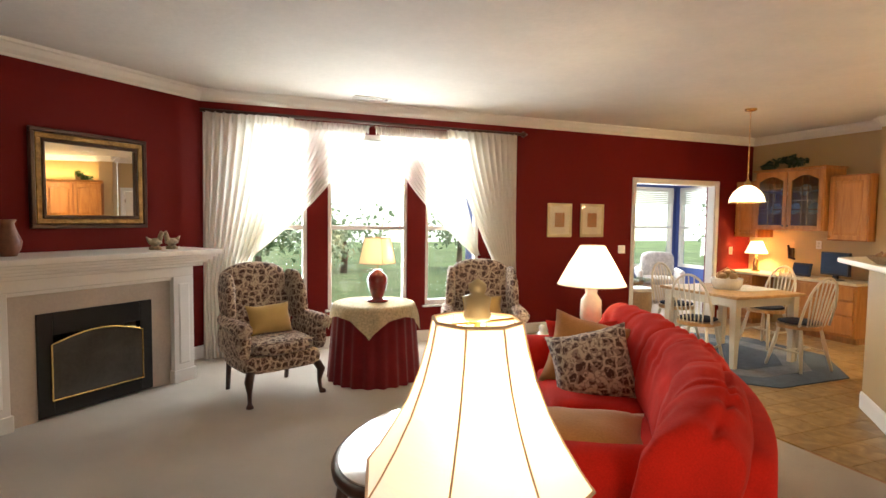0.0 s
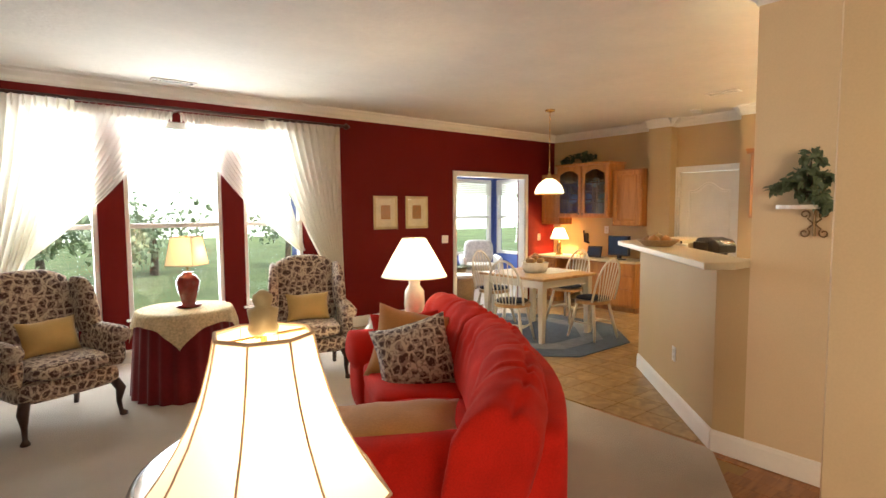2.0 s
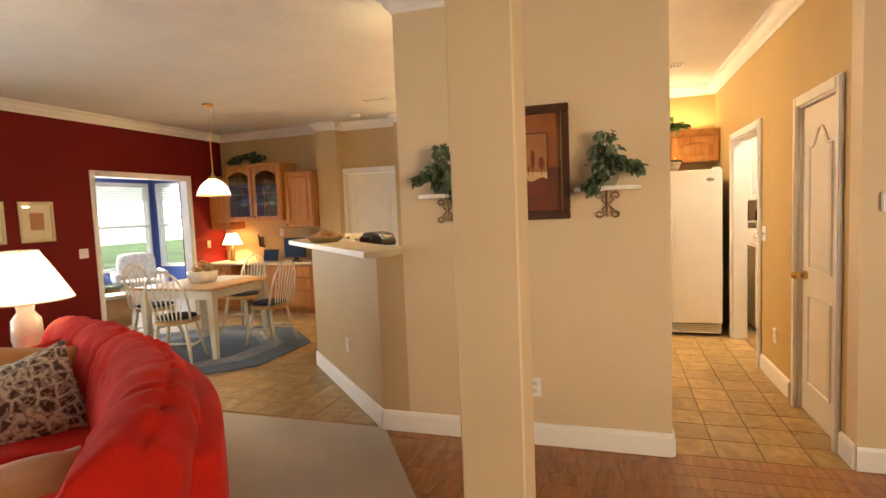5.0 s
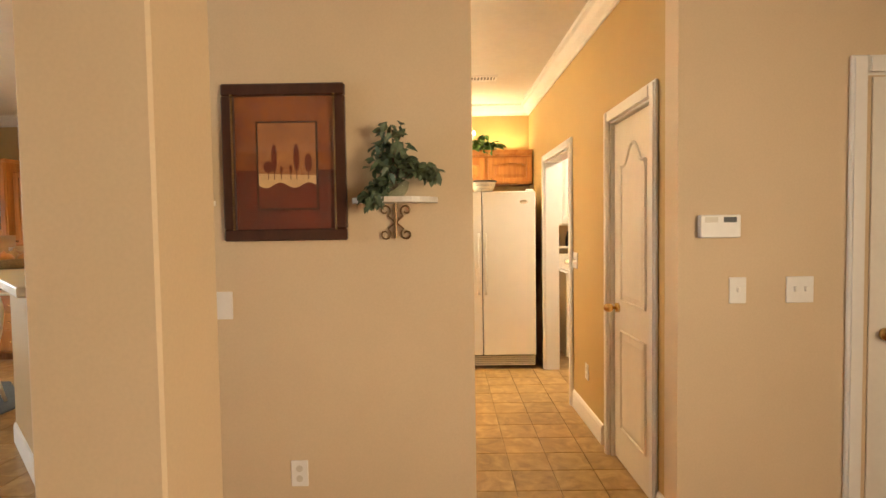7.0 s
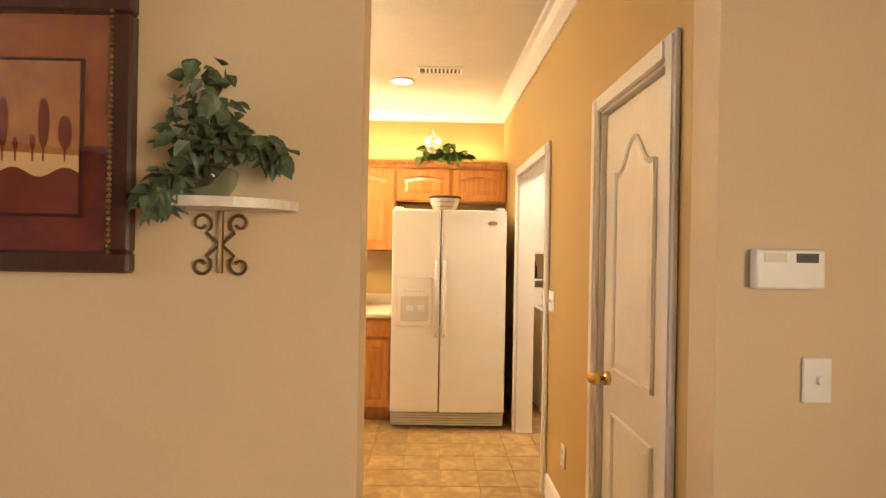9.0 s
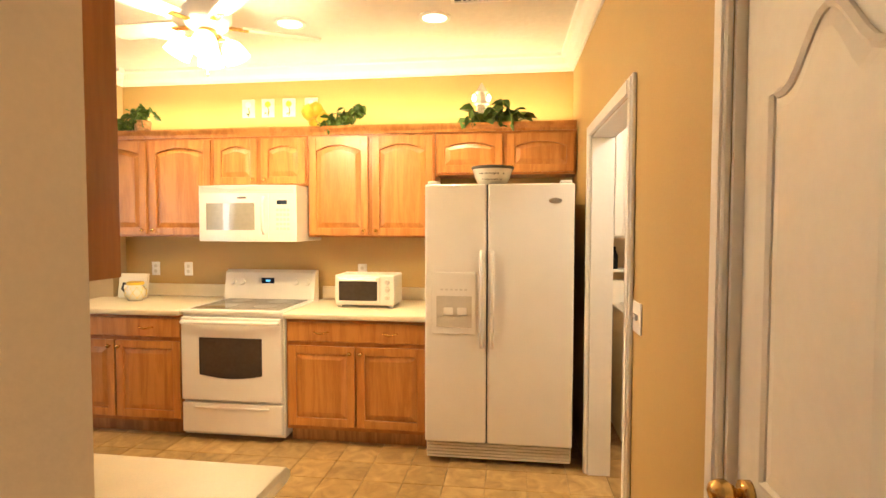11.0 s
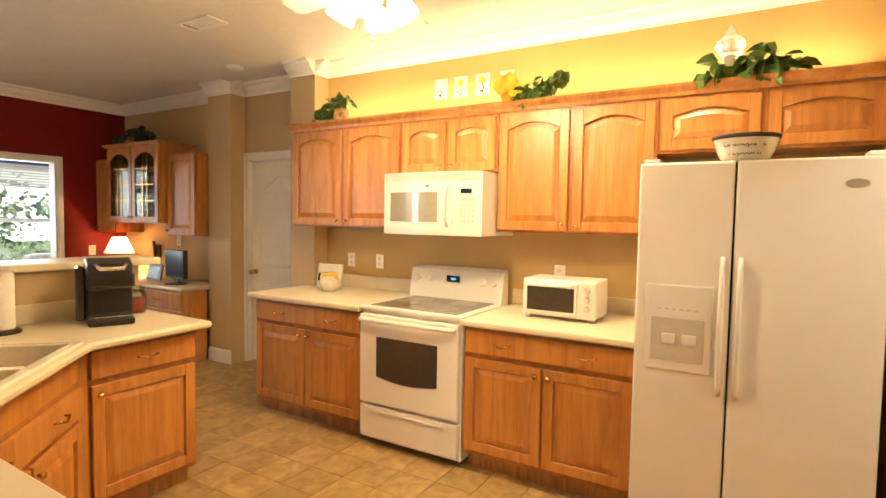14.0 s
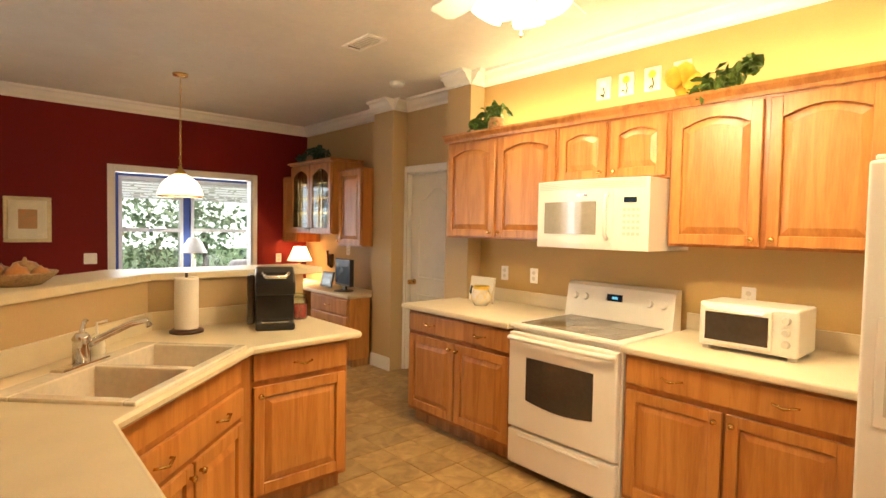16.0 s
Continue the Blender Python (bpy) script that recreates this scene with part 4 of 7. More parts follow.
# recessed lights, vents, smoke detector
for x, y in ((9.88, 1.18), (9.86, 2.11), (9.94, 3.06)):
    c = thing("recessed_light", "lit round recessed ceiling light", "light", pose(x, y, CH), "recessed lights")
    part("trim_ring", lathe(B(), [(0.075, -0.001), (0.10, -0.001), (0.10, -0.008), (0.078, -0.012)], 28, close=False), WHITE, c)
    part("lens", lathe(B(), [(0.0745, -0.002), (0.0745, -0.006)], 28), CANW, c, "glowing lens")
    d = lamp("recessed_lamp", "SPOT", (x, y, CH - 0.03), 70, WARM, 0.06, aim=(x, y, 0))
    d.data.spot_size, d.data.spot_blend = radians(120), 0.6
for x, y, w, l_ in ((9.6, 4.07, 0.16, 0.34), (9.6, 0.88, 0.16, 0.34), (4.78, 7.16, 0.40, 0.14)):
    v = thing("ceiling_vent", "white slotted ceiling air vent", "vent", pose(x, y, CH), "ceiling vents")
    f = B()
    for a in ((-w / 2, w / 2, -l_ / 2, -l_ / 2 + 0.02), (-w / 2, w / 2, l_ / 2 - 0.02, l_ / 2), (-w / 2, -w / 2 + 0.02, -l_ / 2 + 0.02, l_ / 2 - 0.02), (w / 2 - 0.02, w / 2, -l_ / 2 + 0.02, l_ / 2 - 0.02)):
        bx(f, *a, -0.012, -0.001)
    part("frame", f, WHITE, v)
    # thin black sheet for the shade behind the slats; no duct is built
    part("backing", bx(B(), -w / 2 + 0.02, w / 2 - 0.02, -l_ / 2 + 0.02, l_ / 2 - 0.02, -0.003, -0.001), METAL_AND_SHADE, v, "black sheet for the shade behind the slats")
    k = int(max(w, l_) / 0.03)
    for i in range(1, k - 1):
        if l_ > w:
            part("slat", bx(B(), -w / 2 + 0.02, w / 2 - 0.02, -l_ / 2 + i * 0.03, -l_ / 2 + i * 0.03 + 0.014, -0.009, -0.005), WHITE, v)
        else:
            part("slat", bx(B(), -w / 2 + i * 0.03, -w / 2 + i * 0.03 + 0.014, -l_ / 2 + 0.02, l_ / 2 - 0.02, -0.009, -0.005), WHITE, v)
sd = thing("smoke_detector", "round white smoke detector on the ceiling", "smoke detector", pose(10.4, 4.75, CH))
part("body", lathe(B(), [(0.055, -0.035), (0.065, -0.025), (0.07, -0.001)], 24), WHITE, sd, "", True)

# ceiling fan with light kit
FAN = (9.15, 2.25)
fan = thing("ceiling_fan", "white ceiling fan with four lit glass shades", "fan", pose(*FAN, CH))
part("mount", lathe(B(), [(0.03, -0.07), (0.06, -0.05), (0.075, -0.001)], 20), WHITE, fan, "", True)
part("downrod", tube(B(), [(0, 0, -0.16), (0, 0, -0.06)], 0.013, 10), WHITE, fan)
part("motor", lathe(B(), [(0.05, -0.29), (0.10, -0.28), (0.12, -0.24), (0.12, -0.20), (0.09, -0.165), (0.03, -0.15)], 28), WHITE, fan, "", True)
part("light_hub", lathe(B(), [(0.02, -0.39), (0.05, -0.375), (0.055, -0.33), (0.04, -0.29)], 20), BRASS, fan, "", True)
for i in range(5):
    a = 72 * i - 60
    bl = B()
    prism(bl, [(0.17, -0.05), (0.30, -0.062), (0.53, -0.066), (0.57, -0.045), (0.57, 0.045), (0.53, 0.066), (0.30, 0.062), (0.17, 0.05)], -0.004, 0.004, "z")
    part("blade", bl, DOORW, fan, m=pose(0, 0, -0.265, 12, 0, a))
    part("bracket", bx(B(), 0.10, 0.2, -0.02, 0.02, -0.275, -0.268), BRASS, fan, m=pose(0, 0, 0, 0, 0, a))
for i in range(4):
    a = radians(90 * i + 25)
    ca, sa = math.cos(a), math.sin(a)
    part("arm", tube(B(), [(0.04 * ca, 0.04 * sa, -0.345), (0.08 * ca, 0.08 * sa, -0.335), (0.10 * ca, 0.10 * sa, -0.35)], 0.008, 8), BRASS, fan)
    part("glass_shade", lathe(B(), [(0.024, 0.0), (0.045, -0.02), (0.058, -0.055), (0.066, -0.10)], 18, close=False), LIGHTW, fan, "glowing glass shade", True, pose(0.10 * ca, 0.10 * sa, -0.345) @ Matrix.Rotation(radians(-28), 4, Vector((-sa, ca, 0))))
for x, z in ((0.03, -0.50), (-0.02, -0.47)):
    part("pull_chain", tube(B(), [(x, 0.02, -0.38), (x, 0.02, z)], 0.002, 5), BRASS, fan)
    part("chain_knob", lathe(B(), [(0.003, z - 0.02), (0.007, z - 0.01), (0.003, z)], 8, x, 0.02), BRASS, fan)
lamp("fan_lamp", "POINT", (FAN[0], FAN[1], CH - 0.47), 85, WARM, 0.09)

# peninsula
base_unit(pose(7.74, 1.27, 0, 0, 0, 90), 1.40, 7.74 - 7.003, "honey oak base cabinet of the peninsula", 3)
sinkc = base_unit(pose(7.80, 2.69, 0, 0, 0, 45), 0.93, 0.62, "honey oak corner sink cabinet", 2, 0.74)
part("apron", bx(B(), 0, 0.93, 0, 0.03, 0.74, 0.87), OAK, sinkc)
base_unit(pose(8.52, 3.41, 0), 0.56, 0.60, "honey oak base cabinet at the end of the peninsula", 1)
part("knee_filler", bx(B(), 8.46, 8.52, 3.40, 3.46, 0.1, 0.868), OAK, sinkc, m=sinkc.matrix_basis.inverted())
pk = thing("peninsula_worktop", "cream laminate worktop with a sink cut into it", "worktop", pose(0, 0, 0))
S0 = Vector((7.99, 3.20))          # sink centre
u45, v45 = Vector((0.7071, 0.7071)), Vector((-0.7071, 0.7071))


def sk(a, b):
    p = S0 + u45 * a + v45 * b
    return (p.x, p.y)


outer = [(7.003, 1.24), (7.77, 1.24), (7.79, 2.62), (8.49, 3.32), (9.12, 3.355), (9.12, 4.018), (8.213, 4.018), (7.003, 2.808)]
hole = [sk(-0.40, -0.24), sk(0.40, -0.24), sk(0.40, 0.24), sk(-0.40, 0.24)]
bm = B()
# four plates round the sink
plates = [[outer[0], outer[1], outer[2], hole[0], hole[3], outer[7]], [outer[2], outer[3], hole[1], hole[0]], [outer[3], outer[4], outer[5], outer[6], hole[2], hole[1]], [outer[6], outer[7], hole[3], hole[2]]]
for p in plates:
    prism(bm, p, 0.872, CT, "z")
part("top", bm, LAM, pk)
nose = B()
tube(nose, [(p[0], p[1], CT - 0.02) for p in outer[:5]] + [(9.12, 4.0, CT - 0.02)], 0.021, 8)
part("rolled_edge", nose, LAM, pk)
for q in ([(8.213, 4.017), (9.12, 4.017), (9.12, 3.995), (8.222, 3.995)], [(7.004, 2.808), (8.212, 4.016), (8.228, 4.0), (7.02, 2.792)], [(7.002, 1.25), (7.024, 1.25), (7.024, 2.79), (7.002, 2.80)]):
    b = B()
    prism(b, q, CT + 0.001, CT + 0.10, "z")
    part("splashback", b, LAM, pk)
sn = thing("sink", "almond double-bowl kitchen sink", "sink", pose(S0.x, S0.y, 0, 0, 0, 45))
rim = B()
for a in ((-0.42, 0.42, -0.26, -0.215), (-0.42, 0.42, 0.17, 0.26), (-0.42, -0.375, -0.215, 0.17), (0.375, 0.42, -0.215, 0.17), (-0.02, 0.02, -0.215, 0.17)):
    bx(rim, *a, CT - 0.01, CT + 0.014, 0.006, 2)
part("rim", rim, SINKW, sn)
for x0, x1 in ((-0.375, -0.02), (0.02, 0.375)):
    b = B()
    z0 = CT - 0.18
    bx(b, x0, x1, -0.215, 0.17, z0 - 0.01, z0)
    for a in ((x0 - 0.008, x0, -0.215, 0.17), (x1, x1 + 0.008, -0.215, 0.17), (x0, x1, -0.223, -0.215), (x0, x1, 0.17, 0.178)):
        bx(b, *a, z0, CT - 0.002)
    part("bowl", b, SINKW, sn)
fa = thing("faucet", "chrome kitchen faucet with a lever", "faucet", pose(*sk(-0.03, 0.215), CT + 0.014, 0, 0, 45))
part("base_plate", bx(B(), -0.13, 0.13, -0.03, 0.03, 0, 0.014, 0.006, 2), STEEL, fa)
part("body", lathe(B(), [(0.032, 0.014), (0.03, 0.09), (0.034, 0.11), (0.02, 0.13)], 16), STEEL, fa, "", True)
part("spout", tube(B(), [(0, 0, 0.07), (0.04, -0.06, 0.11), (0.09, -0.14, 0.155), (0.12, -0.19, 0.165), (0.125, -0.20, 0.14)], [0.016, 0.014, 0.013, 0.012, 0.014], 10), STEEL, fa, "", True)
part("lever", tube(B(), [(0, 0, 0.12), (0.05, 0.03, 0.16), (0.08, 0.04, 0.165)], [0.012, 0.008, 0.01], 8), STEEL, fa, "", True)
sp = thing("soap_dispenser", "clear soap bottle with a pump beside the faucet", "bottle", pose(*sk(0.16, 0.29), CT))
part("bottle", lathe(B(), [(0.03, 0.0), (0.034, 0.05), (0.028, 0.09), (0.012, 0.10)], 16), SINKW, sp, "", True)
part("pump", tube(B(), [(0, 0, 0.10), (0, 0, 0.15), (0.04, 0, 0.155)], 0.006, 8), WHITE, sp)
# bar top
bar = thing("bar_top", "cream laminate raised bar top with a thick edge", "worktop", pose(0, 0, 0))
bm = B()
prism(bm, [(AX + 0.0, AY1 + 0.003), (6.68, AY1 + 0.003), (6.55, 2.80), (8.06, 4.34), (9.24, 4.34), (9.24, 3.99), (8.22, 3.99), (7.02, 2.79), (7.02, AY1 + 0.003)], 1.182, 1.225, "z")
es = [e for e in bm.edges if abs(e.verts[0].co.z - e.verts[1].co.z) < 1e-5]
bmesh.ops.bevel(bm, geom=es, offset=0.008, segments=2, affect="EDGES", profile=0.5)
part("top", bm, LAM, bar)
# wall cabinet on the back of the picture wall
wall_unit(pose(7.33, 1.31, 0, 0, 0, 90), 1.30, 1.42, UZ, 0.325, "honey oak wall cabinet on the back of the picture wall", 3)
crown_strip(pose(7.33, 1.31, 0, 0, 0, 90), 1.30, 0.30, UZ, "honey oak cornice of the peninsula cabinets")

# ---- living room ----
SL = pose(3.05, RW, 0, 0, 0, math.degrees(ang))   # along the fireplace wall, room towards -y

fp = thing("fireplace", "white painted fireplace surround with a black gas insert", "fireplace", SL @ pose(-1.34, 0, 0))
FD = -0.50
part("breast", bx(bx(B(), -0.80, 0.80, FD + 0.02, -0.002, 0.82, 1.08), -0.80, -0.44, FD + 0.02, -0.002, 0.006, 0.82), WHITE, fp, "", m=None)
part("breast_side", bx(B(), 0.44, 0.80, FD + 0.02, -0.002, 0.006, 0.82), WHITE, fp)
t = B()
bx(t, -0.62, -0.435, FD + 0.004, FD + 0.018, 0.006, 0.93)
bx(t, 0.435, 0.62, FD + 0.004, FD + 0.018, 0.006, 0.93)
bx(t, -0.435, 0.435, FD + 0.004, FD + 0.018, 0.785, 0.93)
part("tile_surround", t, STONE, fp, "beige tile round the firebox")
for x0, x1 in ((-0.82, -0.62), (0.62, 0.82)):
    lg = B()
    bx(lg, x0, x1, FD - 0.045, FD + 0.02, 0.10, 0.96, 0.004)
    bx(lg, x0 - 0.012, x1 + 0.012, FD - 0.06, FD + 0.02, 0.006, 0.12, 0.004)
    lo = part("pilaster", lg, WHITE, fp)
    q = B()
    raised(q, [(x0 + 0.045, 0.17), (x1 - 0.045, 0.17), (x1 - 0.045, 0.90), (x0 + 0.045, 0.90)], FD - 0.0455, 0.012, 0.008)
    part("panel", q, WHITE, lo)
fz = B()
bx(fz, -0.62, 0.62, FD - 0.02, FD + 0.02, 0.93, 1.0, 0.003)
bx(fz, -0.82, 0.82, FD - 0.045, FD + 0.0, 0.96, 1.06, 0.004)
part("frieze", fz, WHITE, fp)
mt = B()
for k, (o, z0, z1) in enumerate(((0.06, 1.05, 1.08), (0.09, 1.08, 1.105), (0.115, 1.105, 1.13), (0.14, 1.13, 1.155))):
    bx(mt, -0.82 - o, 0.82 + o, FD - 0.045 - o, -0.002, z0, z1, 0.003)
bx(mt, -1.0, 1.0, FD - 0.22, -0.002, 1.155, 1.20, 0.006, 2)
part("mantel_shelf", mt, WHITE, fp, "white stepped mantel shelf")
ins = B()
for a in ((-0.435, -0.33, 0.02, 0.785), (0.33, 0.435, 0.02, 0.785), (-0.33, 0.33, 0.02, 0.14), (-0.33, 0.33, 0.62, 0.785)):
    bx(ins, a[0], a[1], FD - 0.012, FD + 0.05, a[2], a[3], 0.003)
bx(ins, -0.435, 0.435, FD + 0.35, -0.01, 0.02, 0.785)
bx(ins, -0.435, 0.435, FD + 0.05, FD + 0.35, 0.006, 0.14)
inso = part("firebox", ins, METAL_AND_SHADE, fp, "black metal gas insert")
ar = [(-0.345, 0.135), (0.345, 0.135)] + [(0.345 - 0.69 * i / 12, 0.55 + 0.07 * math.sin(math.pi * i / 12)) for i in range(13)]
part("glass", prism(B(), ar, FD - 0.014, FD - 0.011, "y"), BGLASS, inso, "dark fireglass")
part("gold_trim", tube(B(), [(p[0], FD - 0.018, p[1]) for p in ar] + [(ar[0][0], FD - 0.018, ar[0][1])], 0.007, 6), BRASS, inso, "thin brass arch trim")
for i, (x0, x1, r) in enumerate(((-0.22, 0.2, 0.04), (-0.15, 0.25, 0.035), (-0.1, 0.12, 0.03))):
    part("log", tube(B(), [(x0, FD + 0.15 + i * 0.05, 0.18 + 0.05 * i), (0, FD + 0.16, 0.20 + 0.05 * i), (x1, FD + 0.12 + i * 0.06, 0.17 + 0.06 * i)], r, 8), BARK, inso)

mi = thing("wall_mirror", "rectangular mirror in a dark gilt carved frame", "mirror", SL @ pose(-1.09, -0.002, 1.785))
fm = B()
w2, h2 = 0.475, 0.40
for o, i_, d0 in ((0.0, 0.035, 0.05), (0.035, 0.085, 0.035), (0.085, 0.11, 0.045)):
    for a in ((-w2 + o, w2 - o, h2 - i_, h2 - o), (-w2 + o, w2 - o, -h2 + o, -h2 + i_), (-w2 + o, -w2 + i_, -h2 + i_, h2 - i_), (w2 - i_, w2 - o, -h2 + i_, h2 - i_)):
        bx(fm, a[0], a[1], -d0, 0, a[2], a[3], 0.006)
fmo = part("frame", fm, MAHOG, mi, "dark carved frame")
gl = B()
for a in ((-w2 + 0.04, w2 - 0.04, h2 - 0.08, h2 - 0.04), (-w2 + 0.04, w2 - 0.04, -h2 + 0.04, -h2 + 0.08), (-w2 + 0.04, -w2 + 0.08, -h2 + 0.08, h2 - 0.08), (w2 - 0.08, w2 - 0.04, -h2 + 0.08, h2 - 0.08)):
    bx(gl, a[0], a[1], -0.041, -0.034, a[2], a[3], 0.003)
part("gilt_band", gl, GILT, mi, "mottled gilt band")
part("glass", bx(B(), -w2 + 0.11, w2 - 0.11, -0.02, -0.012, -h2 + 0.11, h2 - 0.11), MIRROR, mi, "clear mirror glass")

vs = thing("vase", "dark red-brown pottery vase on the mantel", "vase", SL @ pose(-1.86, -0.35, 1.201))
part("body", lathe(B(), [(0.05, 0), (0.075, 0.05), (0.085, 0.10), (0.05, 0.19), (0.04, 0.23), (0.055, 0.26)], 20), mat("brown_pottery", (0.20, 0.075, 0.04), 0.4, var=0.3), vs, "", True)
for x, s in ((-0.80, 1), (-0.64, -1)):
    dk = B()
    soft(dk, -0.06, 0.06, -0.03, 0.03, 0.03, 0.10, 0.3, 4)
    tube(dk, [(0.04 * s, 0, 0.08), (0.055 * s, 0, 0.13), (0.06 * s, 0, 0.145), (0.09 * s, 0, 0.14)], [0.022, 0.02, 0.024, 0.006], 8)
    tube(dk, [(-0.05 * s, 0, 0.08), (-0.085 * s, 0, 0.115)], [0.02, 0.004], 6)
    lathe(dk, [(0.05, 0.0), (0.05, 0.02), (0.03, 0.035)], 12)
    o = part("bird_figurine", dk, mat("painted_resin", (0.30, 0.22, 0.13), 0.5, var=0.5, scale=30), None, "", True, SL @ pose(x, -0.42, 1.201))
    tagged(o, "small brown painted bird figurine on the mantel", "figurine", "mantel birds")

# curtains
rod = thing("curtain_rod", "dark wooden curtain rod with brackets", "curtain rod", pose(0, RW - 0.11, 0))
part("rod", tube(B(), [(3.06, 0, 2.575), (6.75, 0, 2.575)], 0.02, 10), MAHOG, rod, "", True)
for x in (3.10, 4.85, 6.70):
    part("bracket", bx(B(), x - 0.012, x + 0.012, 0.0, 0.108, 2.55, 2.60), MAHOG, rod)
part("finial", lathe(B(), [(0.01, -0.05), (0.04, 0), (0.01, 0.05)], 12), MAHOG, rod, "", True, pose(6.79, 0, 2.575, 0, 90, 0))


def drape(name, left, right, y0, pleats, amp, m, label, nz=26, nx=110, top=2.56):
    """Pleated cloth between two edge curves x(t), t from 0 at the top to 1 at the hem; zb gives the hem."""
    o = thing(name, label, "curtain", pose(0, 0, 0))
    bm = B()
    rows = []
    for j in range(nz + 1):
        t = j / nz
        row = []
        for i in range(nx + 1):
            s = i / nx
            xa, za = left(t)
            xb, zb = right(t)
            x, z = xa + (xb - xa) * s, za + (zb - za) * s
            ph = s * pleats * 2 * math.pi + 0.6 * math.sin(3 * t + s * 5)
            squeeze = abs(xb - xa) / max(abs(right(0)[0] - left(0)[0]), 0.01)
            y = y0 + amp * math.sin(ph) * (0.55 + 0.6 * t) * (0.6 + 0.4 * (1 - squeeze)) + 0.012 * math.sin(7 * s + 4 * t)
            row.append(bm.verts.new((x + 0.006 * math.cos(ph), y, z)))
        rows.append(row)
    for a, b in zip(rows, rows[1:]):
        for i in range(nx):
            bm.faces.new((a[i], a[i + 1], b[i + 1], b[i]))
    part("cloth", bm, m, o, "", True)
    hd = B()
    xa, xb = left(0)[0], right(0)[0]
    for i in range(pleats):
        x = xa + (xb - xa) * (i + 0.5) / pleats
        tube(hd, [(x, y0 - 0.012, top + 0.005), (x, y0 - 0.02, top - 0.07), (x, y0 - 0.012, top - 0.10)], [0.006, 0.012, 0.006], 6)
    part("pleat_heading", hd, m, o, "", True)
    return o


def ease(t, p=1.5):
    return t ** p


drape("curtain", lambda t: (3.08 - 0.02 * t, 2.56 - 2.54 * t), lambda t: (3.98 - 0.55 * min(t / 0.72, 1) ** 1.25 + 0.10 * max(0, t - 0.62), 2.56 - 2.54 * t), RW - 0.12, 11, 0.03, CURT, "cream pleated curtain drawn to one side and pooling on the carpet")
drape("curtain", lambda t: (5.74 + 0.78 * min(t / 0.72, 1) ** 1.25 - 0.04 * max(0, t - 0.62), 2.56 - 2.54 * t), lambda t: (6.69 + 0.02 * t, 2.56 - 2.54 * t), RW - 0.12, 11, 0.03, CURT, "cream pleated curtain drawn towards the red wall")


def hem(x0, x1, t):
    k = 1 - t
    c = ((x0 * 0.66 + x1 * 0.34), 1.75)
    return (k * k * x0 + 2 * k * t * c[0] + t * t * x1, k * k * 2.55 + 2 * k * t * c[1] + t * t * 1.05)


drape("sheer_curtain", lambda t: (3.90 - 0.45 * t, 2.55 - 1.5 * t), lambda t: hem(4.83, 3.52, t), RW - 0.06, 16, 0.012, SHEER, "white sheer panel swept aside in a swag", top=2.55)
drape("sheer_curtain", lambda t: hem(4.87, 6.15, t), lambda t: (5.80 + 0.42 * t, 2.55 - 1.5 * t), RW - 0.06, 16, 0.012, SHEER, "white sheer panel swept aside in a mirrored swag", top=2.55)


def wing_chair(m):
    c = thing("wing_chair", "wing chair in brown and cream damask with dark carved legs", "armchair", m, "wing chairs")
    part("seat_base", soft(B(), -0.33, 0.33, -0.30, 0.26, 0.24, 0.38, 0.05, 5), DAMASK, c)
    part("seat_cushion", soft(B(), -0.27, 0.27, -0.35, 0.22, 0.375, 0.50, 0.12, 6), DAMASK, c, "thick damask seat cushion")
    bm = soft(B(), -0.30, 0.30, 0.0, 0.13, 0.40, 1.06, 0.10, 7)
    for v in bm.verts:
        v.co.y += 0.16 + (v.co.z - 0.4) * 0.20
        if v.co.z > 0.95:
            v.co.z += 0.05 * math.cos(v.co.x * 4.5) - 0.02
    part("backrest", bm, DAMASK, c)
    for s in (-1, 1):
        wg = soft(B(), s * 0.30 - 0.045, s * 0.30 + 0.045, -0.06, 0.24, 0.58, 1.02, 0.16, 6)
        for v in wg.verts:
            v.co.y += (v.co.z - 0.58) * 0.20 + 0.03
            if v.co.y < 0.06:
                v.co.z = v.co.z * 0.93 + 0.05
            v.co.x += s * max(0, 0.12 - v.co.y) * 0.25
        part("wing", wg, DAMASK, c)
        a = soft(B(), s * 0.33 - 0.055, s * 0.33 + 0.055, -0.30, 0.22, 0.36, 0.60, 0.10, 5)
        tube(a, [(s * 0.345, -0.325, 0.60), (s * 0.345, -0.30, 0.605), (s * 0.345, 0.0, 0.61), (s * 0.33, 0.20, 0.63)], [0.05, 0.065, 0.06, 0.05], 12)
        part("arm", a, DAMASK, c, "", True)
        part("front_leg", tube(B(), [(s * 0.29, -0.27, 0.26), (s * 0.315, -0.30, 0.20), (s * 0.305, -0.285, 0.10), (s * 0.31, -0.30, 0.03), (s * 0.318, -0.32, 0.01), (s * 0.318, -0.32, 0.0)], [0.035, 0.036, 0.019, 0.016, 0.03, 0.03], 10), MAHOG, c, "dark cabriole leg", True)
        part("back_leg", tube(B(), [(s * 0.27, 0.23, 0.28), (s * 0.27, 0.27, 0.0)], [0.024, 0.02], 8), MAHOG, c, "dark back leg", True)
    part("piping", tube(B(), [(-0.27, -0.345, 0.49), (0, -0.358, 0.495), (0.27, -0.345, 0.49)], 0.006, 6), DAMASK, c)
    return c


CH1, CH2 = pose(3.66, 6.15, 0.006, 0, 0, 21), pose(5.62, 6.06, 0.006, 0, 0, -20)
wc = wing_chair(CH1)
copy_thing(wc, CH2)
